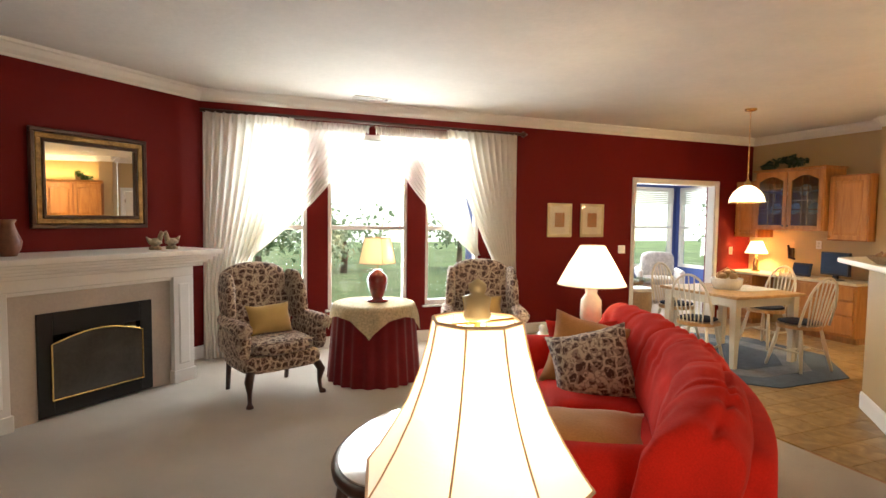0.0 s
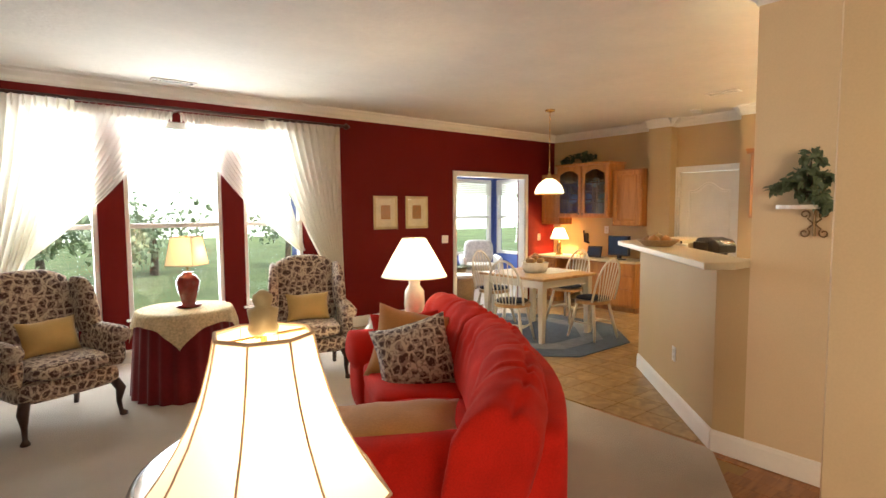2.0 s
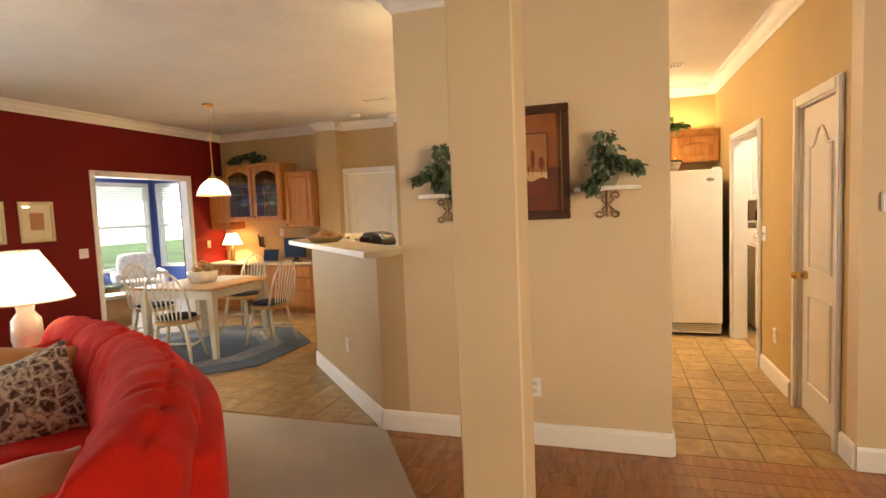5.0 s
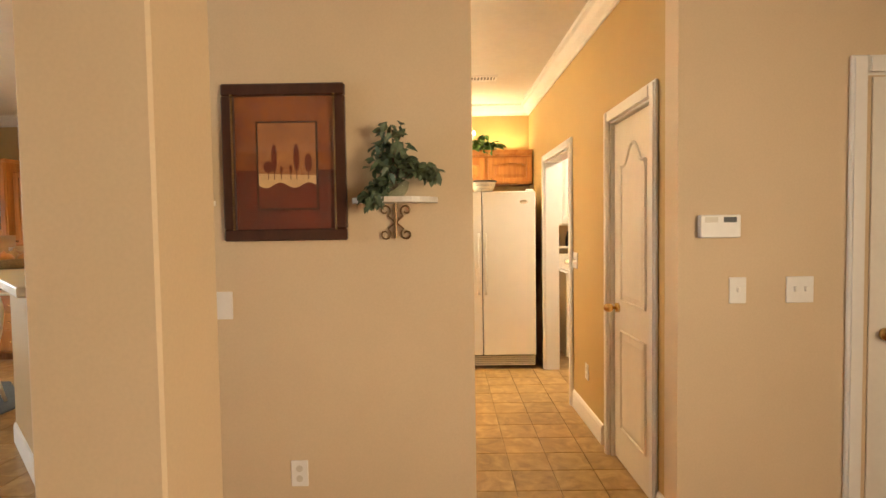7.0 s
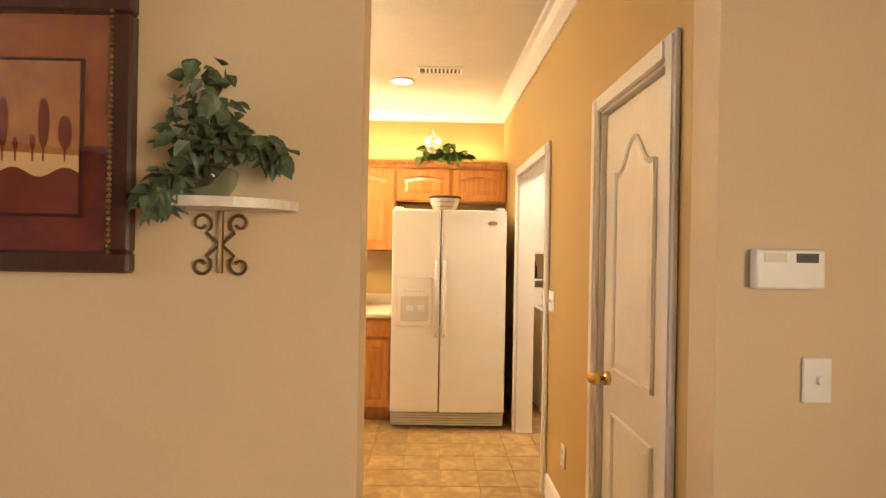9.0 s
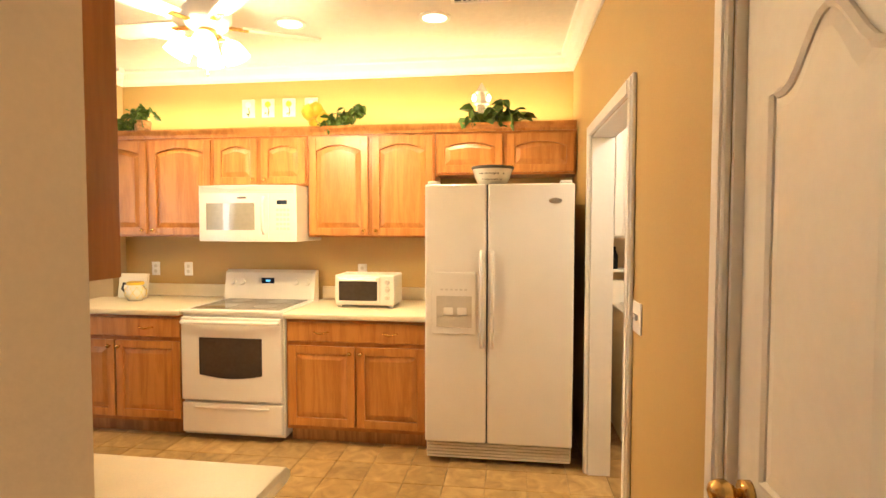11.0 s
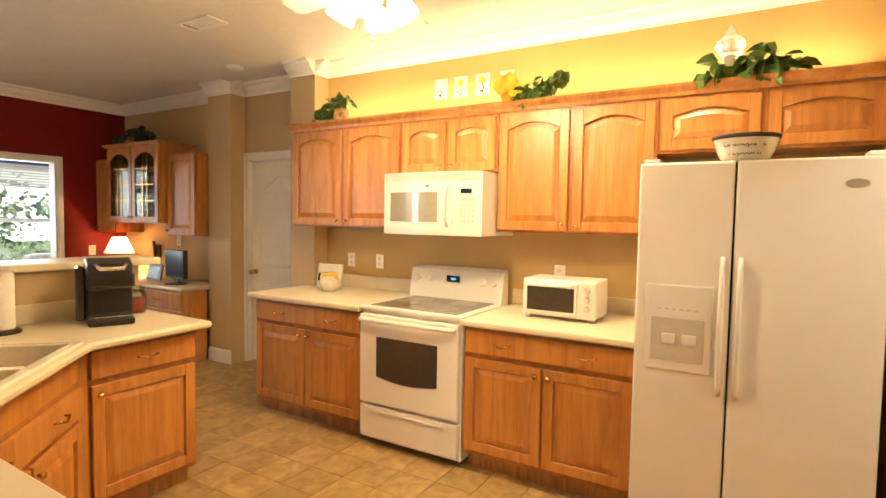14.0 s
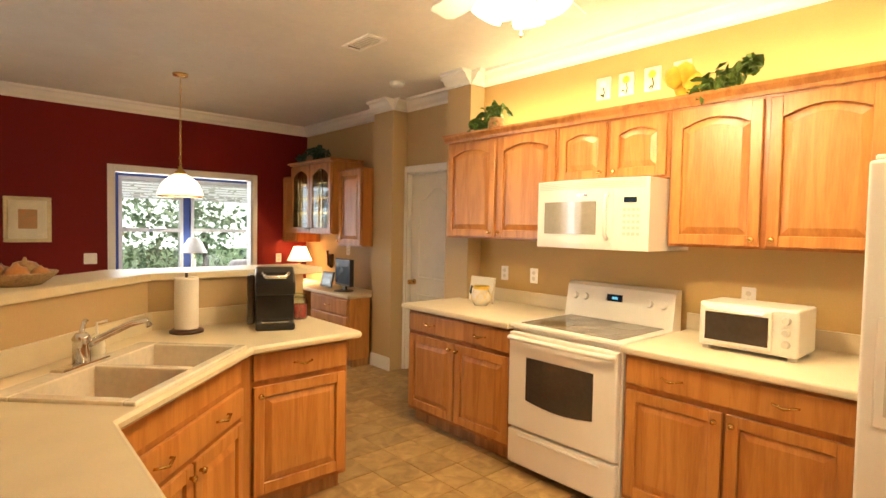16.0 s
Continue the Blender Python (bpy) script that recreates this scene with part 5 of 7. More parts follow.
for base in (CH1, CH2):
    o = part("throw_pillow", pillow(B(), 0.20, 0.13, 0.07), GOLDC, None, "", True, base @ pose(0.0, 0.02, 0.62, -18, 0, 4))
    tagged(o, "gold oblong cushion on the damask wing chair", "cushion", "gold cushions")

# skirted table with lamp
TB = (4.60, 6.28)
st = thing("skirted_table", "round table under a burgundy floor-length skirt", "table", pose(*TB, 0.006))
bm = B()
n, rows = 120, []
for j, (r, z) in enumerate(((0.36, 0.70), (0.372, 0.69), (0.385, 0.55), (0.40, 0.35), (0.415, 0.15), (0.425, 0.002))):
    ring = []
    for i in range(n):
        a = 2 * math.pi * i / n
        rr = r + (0.002 + 0.016 * j / 5) * math.sin(a * 22 + 0.5 * math.sin(a * 5))
        ring.append(bm.verts.new((rr * math.cos(a), rr * math.sin(a), z)))
    rows.append(ring)
for a_, b_ in zip(rows, rows[1:]):
    for i in range(n):
        bm.faces.new((a_[i], b_[i], b_[(i + 1) % n], a_[(i + 1) % n]))
bm.faces.new(rows[0])
part("skirt", bm, BURG, st, "pleated burgundy skirt", True)
lc = thing("tablecloth", "square gold checked topper draped over the round table", "tablecloth", pose(*TB, 0.006, 0, 0, 25))
bm = B()
n = 36
g = []
for i in range(n + 1):
    row = []
    for j in range(n + 1):
        x, y = -0.47 + 0.94 * i / n, -0.47 + 0.94 * j / n
        r = math.hypot(x, y)
        if r > 0.37:
            k = r - 0.37
            q = 0.376 + 0.05 * (1 - math.exp(-k * 8)) + 0.012 * math.sin(math.atan2(y, x) * 14) * min(1, k * 8)
            row.append(bm.verts.new((x / r * q, y / r * q, 0.708 - k * 0.95)))
        else:
            row.append(bm.verts.new((x, y, 0.708)))
    g.append(row)
for i in range(n):
    for j in range(n):
        bm.faces.new((g[i][j], g[i + 1][j], g[i + 1][j + 1], g[i][j + 1]))
part("cloth", bm, LACE, lc, "", True)


def table_lamp(name, label, m, base_prof, base_mat, shade_prof, shade_mat_, stem, power, n=32, panels=0, finial=None, col=WARM):
    l_ = thing(name, label, "lamp", m)
    part("base", lathe(B(), base_prof, 24), base_mat, l_, "", True)
    z0, z1 = base_prof[-1][1], shade_prof[-1][1]
    part("stem", tube(B(), [(0, 0, z0 - 0.005), (0, 0, z1 + 0.01)], 0.006, 8), BRASS, l_)
    sh = part("shade", lathe(B(), shade_prof, n, close=False), shade_mat_, l_, "glowing fabric shade", panels == 0)
    rings = B()
    for r, z in (shade_prof[0], shade_prof[-1]):
        pts = [(r * math.cos(2 * math.pi * i / n), r * math.sin(2 * math.pi * i / n), z) for i in range(n + 1)]
        tube(rings, pts, 0.004, 6)
    if panels:
        for i in range(panels):
            a = 2 * math.pi * i / panels
            tube(rings, [((r + 0.001) * math.cos(a), (r + 0.001) * math.sin(a), z) for r, z in shade_prof], 0.0022, 5)
    part("braid", rings, TRIMB, sh, "brown braid edging" if panels else "cream edging") if panels else part("edging", rings, CERWHITE, sh, "cream edging")
    bl = part("bulb", lathe(B(), [(0.012, stem - 0.05), (0.03, stem), (0.02, stem + 0.03), (0.005, stem + 0.04)], 12, 0.0, 0.0), LIGHTW, l_, "lit bulb", True)
    sp_ = part("spider", tube(B(), [(-shade_prof[-1][0], 0, z1 - 0.005), (shade_prof[-1][0], 0, z1 - 0.005)], 0.003, 5), BRASS, sh)
    if finial:
        part("finial", lathe(B(), [(r, z1 + z) for r, z in finial], 16), FRAMEC, l_, "pale gold finial", True)
    p = m @ Vector((0.05, 0.0, stem + 0.02))
    lamp(name + "_light", "POINT", p, power, col, 0.035)
    return l_


table_lamp("red_table_lamp", "oxblood ceramic jar lamp with a tan oblong shade", pose(TB[0] + 0.03, TB[1], 0.716), [(0.10, 0.0), (0.10, 0.02), (0.055, 0.022), (0.06, 0.05), (0.085, 0.15), (0.095, 0.22), (0.07, 0.27), (0.04, 0.28), (0.04, 0.30)], CERRED,
           [(0.175, 0.36), (0.15, 0.48), (0.125, 0.60)], SHADE3, 0.44, 3, 4, 4)
table_lamp("white_table_lamp", "white ceramic lamp with a wide ivory shade", pose(6.0, 4.87, 0.60), [(0.07, 0.0), (0.075, 0.02), (0.06, 0.04), (0.085, 0.16), (0.08, 0.28), (0.045, 0.33), (0.052, 0.37), (0.045, 0.40), (0.02, 0.42)], CERWHITE,
           [(0.265, 0.40), (0.18, 0.56), (0.095, 0.705)], SHADE2, 0.50, 16, 40)
et = thing("end_table", "small dark wooden end table behind the sofa arm", "table", pose(6.0, 4.87, 0.046, 0, 0, 54.8))
part("tabletop", bx(B(), -0.24, 0.24, -0.24, 0.24, 0.525, 0.553, 0.006), MAHOG, et)
for sx in (-0.2, 0.2):
    for sy in (-0.2, 0.2):
        part("leg", bx(B(), sx - 0.02, sx + 0.02, sy - 0.02, sy + 0.02, -0.04, 0.525), MAHOG, et)

# lamp close to the start of the walk, on a round side table
LP = (3.83, 2.33)
sdt = thing("side_table", "small round dark side table under the lamp", "table", pose(*LP, 0.006))
part("tabletop", lathe(B(), [(0.19, 0.558), (0.20, 0.573), (0.20, 0.588), (0.19, 0.594)], 36), MAHOG, sdt, "", True)
for i in range(3):
    a = radians(120 * i + 20)
    part("leg", tube(B(), [(0.15 * math.cos(a), 0.15 * math.sin(a), 0.558), (0.17 * math.cos(a), 0.17 * math.sin(a), 0.3), (0.13 * math.cos(a), 0.13 * math.sin(a), 0.1), (0.17 * math.cos(a), 0.17 * math.sin(a), 0.0)], [0.025, 0.02, 0.015, 0.02], 8), MAHOG, sdt, "", True)
cft = thing("coffee_table", "oval dark wood coffee table, window reflection coloured into its top", "table", pose(4.17, 3.74, 0.006, 0, 0, 50))
part("tabletop", lathe(B(), [(0.50, 0.40), (0.52, 0.42), (0.525, 0.445), (0.51, 0.455), (0.49, 0.457)], 48, 0, 0, 1.0, 0.62), MAHOG, cft, "dark scalloped rim", True)
# the window's reflection is put into the pale colour of this top
part("glass_top", lathe(B(), [(0.488, 0.4575), (0.488, 0.464)], 48, 0, 0, 1.0, 0.61), mat("reflection_pale_top", (0.62, 0.60, 0.60), 0.06, bump=0, coat=0.5), cft, "polished top coloured pale for the window's reflection")
for sx in (-0.33, 0.33):
    for sy in (-0.18, 0.18):
        part("leg", tube(B(), [(sx, sy, 0.40), (sx * 1.1, sy * 1.1, 0.25), (sx * 0.95, sy * 0.95, 0.1), (sx * 1.08, sy * 1.08, 0)], [0.03, 0.026, 0.016, 0.022], 8), MAHOG, cft, "", True)
table_lamp("side_table_lamp", "lamp with a tall glowing cream panelled bell shade", pose(*LP, 0.60, 0, 0, 8), [(0.08, 0.0), (0.08, 0.02), (0.05, 0.03), (0.075, 0.12), (0.06, 0.24), (0.025, 0.30), (0.02, 0.34)], CERRED,
           [(0.228, 0.40), (0.202, 0.435), (0.170, 0.485), (0.140, 0.54), (0.116, 0.60), (0.099, 0.66), (0.089, 0.71)], SHADE1, 0.52, 6, 8, 8, [(0.024, 0.0), (0.028, 0.01), (0.024, 0.02), (0.028, 0.045), (0.014, 0.05), (0.018, 0.06), (0.018, 0.07), (0.004, 0.08)])

# sofa: its back follows a gentle arc; local x along the chord, y towards the seat
SO = pose(4.55, 2.20, 0.006, 0, 0, 54.8)
sf = thing("sofa", "overstuffed red microsuede sofa with a curved rumpled back", "sofa", SO)


def arc(x):
    return -0.24 + 0.26 * ((x - 1.5) / 1.22) ** 2


def bent(bm):
    for v in bm.verts:
        v.co.y += arc(v.co.x)
    return bm


def back_cushion(x0, x1, seed):
    """A stuffed roll with a seam along its top and gathers running off the seam."""
    prof = [(0.06, 0.50), (0.02, 0.60), (-0.01, 0.70), (-0.005, 0.78), (0.035, 0.855), (0.10, 0.90), (0.18, 0.905), (0.25, 0.86), (0.30, 0.77), (0.335, 0.65), (0.35, 0.53), (0.32, 0.45), (0.18, 0.43)]
    m_, n_ = 64, 56
    loop = []
    for i in range(n_):
        t = i / n_ * len(prof)
        k, f_ = int(t), t - int(t)
        p = [prof[(k + d) % len(prof)] for d in (-1, 0, 1, 2)]
        loop.append(tuple(0.5 * (2 * p[1][c] + (p[2][c] - p[0][c]) * f_ + (2 * p[0][c] - 5 * p[1][c] + 4 * p[2][c] - p[3][c]) * f_ ** 2 + (3 * p[1][c] - p[0][c] - 3 * p[2][c] + p[3][c]) * f_ ** 3) for c in (0, 1)))
    bm = B()
    rings = []
    for j in range(m_ + 1):
        s = j / m_
        x = x0 + (x1 - x0) * s
        full = (1 - abs(2 * s - 1) ** 5) ** 0.35 if 0 < j < m_ else 0.0
        full = 0.80 + 0.20 * full
        ring = []
        for i, (y, z) in enumerate(loop):
            a = i / n_
            dy, dz = y - 0.16, z - 0.66
            r = math.hypot(dy, dz)
            top = max(0.0, min(1.0, (z - 0.60) / 0.2))
            d1, d2 = abs(a - 0.36), abs(a - 0.60)
            seam = math.exp(-(d1 / 0.012) ** 2) + 0.7 * math.exp(-(d2 / 0.014) ** 2)
            fold = math.sin(x * 31 + 2.4 * math.sin(x * 9 + seed) + a * 14)
            near = math.exp(-min(d1, d2) / 0.055)
            lump = noise.noise(Vector((x * 4.5, y * 5 + seed, z * 5))) + 0.5 * noise.noise(Vector((x * 11, y * 9, z * 11 + seed)))
            cross = math.exp(-((s - 0.5) / 0.018) ** 2)
            k = full + top * (-0.10 * seam + 0.06 * fold * near + 0.09 * lump - 0.07 * cross * (a < 0.6))
            ring.append(bm.verts.new((x, 0.16 + dy * k + arc(x), 0.66 + dz * k)))
        rings.append(ring)
    for p, q in zip(rings, rings[1:]):
        for i in range(n_):
            bm.faces.new((p[i], p[(i + 1) % n_], q[(i + 1) % n_], q[i]))
    bm.faces.new(rings[0][::-1]), bm.faces.new(rings[-1])
    bmesh.ops.recalc_face_normals(bm, faces=bm.faces)
    return bm


part("base", bent(soft(B(), 0.60, 2.74, -0.04, 0.80, 0.05, 0.32, 0.03, 12)), SOFA, sf)
part("back_frame", bent(soft(B(), 0.50, 2.76, -0.09, 0.12, 0.06, 0.74, 0.03, 20)), SOFA, sf, "", True)
for i, (a_, b_) in enumerate(((0.40, 1.17), (1.17, 1.95), (1.95, 2.74))):
    part("back_cushion", back_cushion(a_, b_, i * 3.7), SOFA, sf, "overstuffed rumpled back cushion", True)
for i, (a_, b_) in enumerate(((0.86, 1.67), (1.67, 2.48))):
    part("seat_cushion", bent(soft(B(), a_, b_, 0.22, 0.84, 0.31, 0.48, 0.08, 9, 0.008, i + 5)), SOFA, sf, "plump red seat cushion")
for x0 in (0.58, 2.48):
    a = soft(B(), x0, x0 + 0.28, 0.02, 0.84, 0.06, 0.58, 0.06, 8)
    tube(a, [(x0 + 0.14, 0.87, 0.50), (x0 + 0.14, 0.84, 0.50), (x0 + 0.14, 0.5, 0.515), (x0 + 0.14, 0.1, 0.54)], [0.08, 0.145, 0.145, 0.14], 20)
    part("arm", bent(a), SOFA, sf, "rolled red arm", True)
for p, w_, h_, m_, lab in ((pose(2.37, 0.42, 0.62, 10, 3, 92), 0.24, 0.20, SOFA, "red square cushion against the sofa arm"),
                           (pose(2.20, 0.40, 0.63, 16, -12, 88), 0.25, 0.24, TANC, "tan suede cushion leaning in the sofa corner"),
                           (pose(2.00, 0.37, 0.61, 22, 16, 84), 0.25, 0.23, DAMASK, "brown damask cushion leaning on the tan cushion"),
                           (pose(0.88, 0.48, 0.625, 82, 3, 88), 0.30, 0.20, TANC, "tan cushion lying over the rolled sofa arm")):
    o = part("throw_pillow", pillow(B(), w_, h_, 0.10 if w_ < 0.3 else 0.065), m_, None, "", True, SO @ p)
    tagged(o, lab, "cushion", "sofa cushions")

# small white lamp-like ornament on the floor by the red wall
orn = thing("floor_ornament", "small white ceramic bell ornament by the wall", "ornament", pose(6.72, 6.72, 0.006))
part("body", lathe(B(), [(0.11, 0), (0.12, 0.05), (0.10, 0.13), (0.06, 0.18), (0.035, 0.21), (0.05, 0.24), (0.02, 0.28)], 20), CERWHITE, orn, "", True)

# pictures on the red wall
for x in (7.42, 7.94):
    p = thing("framed_print", "botanical print in a champagne frame with a wide mat", "picture", pose(x, RW - 0.002, 1.50), "botanical prints")
    f = B()
    for a in ((-0.19, 0.19, 0.19, 0.225), (-0.19, 0.19, -0.225, -0.19), (-0.19, -0.155, -0.19, 0.19), (0.155, 0.19, -0.19, 0.19)):
        bx(f, a[0], a[1], -0.022, 0, a[2], a[3], 0.005)
    part("frame", f, FRAMEC, p)
    part("mat_board", bx(B(), -0.155, 0.155, -0.010, -0.002, -0.19, 0.19), MATW, p)
    part("print", bx(B(), -0.075, 0.075, -0.013, -0.0105, -0.09, 0.10), PRINT, p, "small fruit print")
    g_ = part("glazing", bx(B(), -0.155, 0.155, -0.018, -0.016, -0.19, 0.19), GLASS, p)


def plate(m, label, kind="switch", w=0.075, h=0.115, n=1):
    p = thing("wall_" + kind, label, kind, m, "wall plates")
    part("plate", bx(B(), -w / 2, w / 2, -0.007, 0, -h / 2, h / 2, 0.003), WHITE, p)
    for i in range(n):
        x = (i - (n - 1) / 2) * 0.045
        if kind == "switch":
            part("toggle", bx(B(), x - 0.005, x + 0.005, -0.018, -0.007, -0.008, 0.014, 0.002), WHITE, p)
        else:
            for z in (-0.022, 0.022):
                part("socket", lathe(B(), [(0.015, 0), (0.015, 0.002)], 12), APPD, p, "", False, pose(x, -0.0072, z, 90, 0, 0))
    return p


plate(pose(8.46, RW - 0.001, 1.10), "double white light switch plate on red wall", "switch", 0.12, 0.115, 2)
plate(pose(8.66, hy(8.66) + 0.001, 1.155, 0, 0, 180 + HA), "white light switch plate beside the laundry door", "switch", 0.12, 0.12, 2)
plate(pose(8.35, hy(8.35) + 0.001, 0.38, 0, 0, 180 + HA), "white outlet plate low on gold wall", "outlet")
plate(F(6.914, -0.07, 1.13), "white light switch plate below the thermostat", "switch")
plate(F(6.914, -0.34, 1.13), "double white light switch plate by the foyer door", "switch", 0.12, 0.115, 2)
plate(F(AX - 0.001, 2.18, 1.10), "blank white wall plate under the picture", "switch", 0.12, 0.12, 0)
plate(F(AX - 0.001, 1.85, 0.36), "white outlet plate low on the picture wall", "outlet")
plate(pose(7.399, 3.401, 0.42, 0, 0, 225), "white outlet plate on the half wall", "outlet")
for y in (3.72, 3.42, 1.9):
    plate(F(KX - 0.001, y, 1.14), "white outlet plate above the worktop", "outlet")
th = thing("thermostat", "white wall thermostat with two small displays", "thermostat", F(6.914, 0.105, 1.415))
part("body", bx(B(), 0, 0.175, -0.03, 0, -0.055, 0.045, 0.006, 2), WHITE, th)
for x in (0.02, 0.10):
    part("display", bx(B(), x, x + 0.055, -0.032, -0.0305, 0.012, 0.035), APPD if x < 0.05 else METAL_AND_SHADE, th, "small grey display")

# ---- picture wall ----
ap = thing("framed_picture", "red and amber tree landscape in a dark beaded frame", "picture", F(AX - 0.002, 2.135, 2.036))
AW, AHH = 0.52, 0.66
f = B()
for a in ((0, AW, -0.05, 0), (0, AW, -AHH, -AHH + 0.05), (0, 0.05, -AHH + 0.05, -0.05), (AW - 0.05, AW, -AHH + 0.05, -0.05)):
    bx(f, a[0], a[1], -0.035, 0, a[2], a[3], 0.006)
part("frame", f, MAHOG, ap, "dark brown moulded frame")
bd = B()
for i in range(44):
    for x in (0.045, AW - 0.045):
        bmesh.ops.create_icosphere(bd, subdivisions=1, radius=0.006, matrix=Matrix.Translation((x, -0.036, -0.05 - i * (AHH - 0.1) / 43)))
part("beading", bd, GILT, ap, "bronze bead edge")
MAT1 = mat("amber_mat", (0.24, 0.05, 0.010), 0.5, var=0.3, scale=5, col2=(0.42, 0.13, 0.022))
MAT2 = mat("deep_red_mat", (0.11, 0.014, 0.006), 0.5, var=0.35, scale=6, col2=(0.22, 0.035, 0.012))
SUNSET = mat("painted_sunset", (0.36, 0.12, 0.04), 0.5, var=0.2, scale=6, col2=(0.55, 0.25, 0.08))
PALE = mat("painted_pale_field", (0.75, 0.50, 0.24), 0.5)
RUST = mat("painted_rust", (0.17, 0.028, 0.010), 0.5, var=0.25)
part("mat_board", bx(B(), 0.05, AW - 0.05, -0.012, -0.002, -AHH + 0.30, -0.05), MAT1, ap)
part("mat_board_lower", bx(B(), 0.05, AW - 0.05, -0.012, -0.002, -AHH + 0.05, -AHH + 0.30), MAT2, ap, "deep red lower mat")
part("inner_frame", bx(B(), 0.14, 0.40, -0.017, -0.012, -0.53, -0.155), MAHOG, ap, "dark inner border")
part("painting", bx(B(), 0.148, 0.392, -0.0185, -0.017, -0.40, -0.163), SUNSET, ap, "sunset painting")
hl = B()
prism(hl, [(0.148, -0.522)] + [(0.392, -0.522)] + [(0.392 - 0.244 * i / 14, -0.425 + 0.012 * math.sin(i * 0.9)) for i in range(15)], -0.0195, -0.0172, "y")
part("painted_hill", hl, RUST, ap, "rust hill")
pf = B()
prism(pf, [(0.148 + 0.244 * i / 14, -0.425 + 0.012 * math.sin((14 - i) * 0.9)) for i in range(15)] + [(0.392, -0.385), (0.148, -0.375)], -0.0193, -0.0172, "y")
part("painted_field", pf, PALE, ap, "pale field")
for x, h, r in ((0.19, 0.05, 0.02), (0.215, 0.12, 0.012), (0.245, 0.03, 0.006), (0.31, 0.12, 0.013), (0.36, 0.08, 0.016), (0.285, 0.035, 0.006)):
    tt = B()
    prism(tt, [(x + r * math.cos(2 * math.pi * i / 12), -0.375 + h * 0.55 + h * 0.5 * math.sin(2 * math.pi * i / 12)) for i in range(12)] , -0.0205, -0.0187, "y")
    bx(tt, x - 0.0015, x + 0.0015, -0.0205, -0.0187, -0.40, -0.37)
    part("painted_tree", tt, RUST, ap)
part("glazing", bx(B(), 0.05, AW - 0.05, -0.026, -0.024, -AHH + 0.05, -0.05), GLASS, ap)


def shelf(y, seed, trail):
    s = thing("wall_shelf", "white marble half-round shelf on a bronze scroll bracket", "shelf", F(AX - 0.002, y, 1.55), "wall shelves")
    bm = B()
    prism(bm, [(-0.18, 0.0), (0.18, 0.0)] + [(0.18 * math.cos(math.pi * i / 14), -0.03 - 0.13 * math.sin(math.pi * i / 14)) for i in range(15)], -0.022, 0.0, "z")
    part("slab", bm, MARBLE, s)
    part("bracket_stem", tube(B(), [(0, -0.012, -0.022), (0, -0.012, -0.17)], 0.007, 8), IRON, s)
    for sx in (-1, 1):
        for z, k in ((-0.06, 1), (-0.145, -1)):
            sc = [(sx * (0.006 + 0.05 * t * 1.0 - 0.0), -0.012, z + k * (0.03 * math.sin(t * 2.2) - 0.01)) for t in (0, 0.3, 0.6, 0.9)]
            cx, cz = sx * 0.045, z + k * 0.008
            sp2 = [(cx + sx * (0.026 - 0.017 * t) * math.cos(4.2 - t * 7), -0.012, cz + k * (0.026 - 0.017 * t) * math.sin(4.2 - t * 7)) for t in [i / 14 for i in range(15)]]
            part("scroll", tube(B(), [(0, -0.012, z - k * 0.045)] + sp2, 0.004, 6), IRON, s)
    pl = thing("ivy_plant", "trailing variegated ivy in a small glass bowl", "plant", F(AX - 0.09, y, 1.551), "shelf plants")
    part("bowl", lathe(B(), [(0.04, 0), (0.06, 0.03), (0.065, 0.06), (0.06, 0.065)], 18), GLASSD, pl, "small clear bowl", True)
    r_ = random.Random(seed)
    spots = [(0, -0.01, 0.10, 0.07), (-0.03, 0, 0.18, 0.07), (0.0, -0.01, 0.27, 0.05), (-0.05, 0, 0.13, 0.05), (0.05, -0.01, 0.14, 0.05), (0.01, 0, 0.20, 0.07)]
    spots += [(trail * (0.07 + 0.03 * k), -0.03, 0.14 - 0.015 * k, 0.025) for k in range(4)] + [(-trail * (0.05 + 0.014 * k), -0.05, 0.05 - 0.02 * k, 0.03) for k in range(4)]
    st_ = B()
    for a in spots:
        tube(st_, [(0, 0, 0.03), (a[0] * 0.5, a[1], a[2] * 0.8 + 0.02), a[:3]], 0.0025, 5)
    part("stems", st_, BARK, pl)
    part("leaves", foliage(B(), spots, 0.046, 400, r_), LEAF, pl, "green ivy leaves")


shelf(1.41, 3, 1)
shelf(2.36, 8, -1)

# ---- dining corner ----
rug = thing("octagonal_rug", "slate blue octagonal braided rug with a pale band", "rug", pose(8.46, 5.86, 0.0))


def octa(r, k=0):
    return [(r / math.cos(math.pi / 8) * math.cos(math.pi / 8 + i * math.pi / 4), r / math.cos(math.pi / 8) * math.sin(math.pi / 8 + i * math.pi / 4)) for i in range(8)]


part("border", prism(B(), octa(1.14), 0.001, 0.010, "z"), RUGB, rug)
part("band", prism(B(), octa(0.86), 0.0105, 0.0125, "z"), RUGC, rug, "pale blue-grey band")
part("field", prism(B(), octa(0.62), 0.013, 0.0145, "z"), RUGB, rug, "slate blue middle")
RZ = 0.0128
dt = thing("dining_table", "farm table with a pine top and ivory legs", "table", pose(8.52, 5.76, RZ))
part("tabletop", bx(B(), -0.50, 0.50, -0.52, 0.52, 0.715, 0.745, 0.008, 2), PINE, dt, "honey pine top")
for y in (-0.43, 0.43):
    part("apron", bx(B(), -0.40, 0.40, y - 0.012, y + 0.012, 0.62, 0.714), CHW, dt)
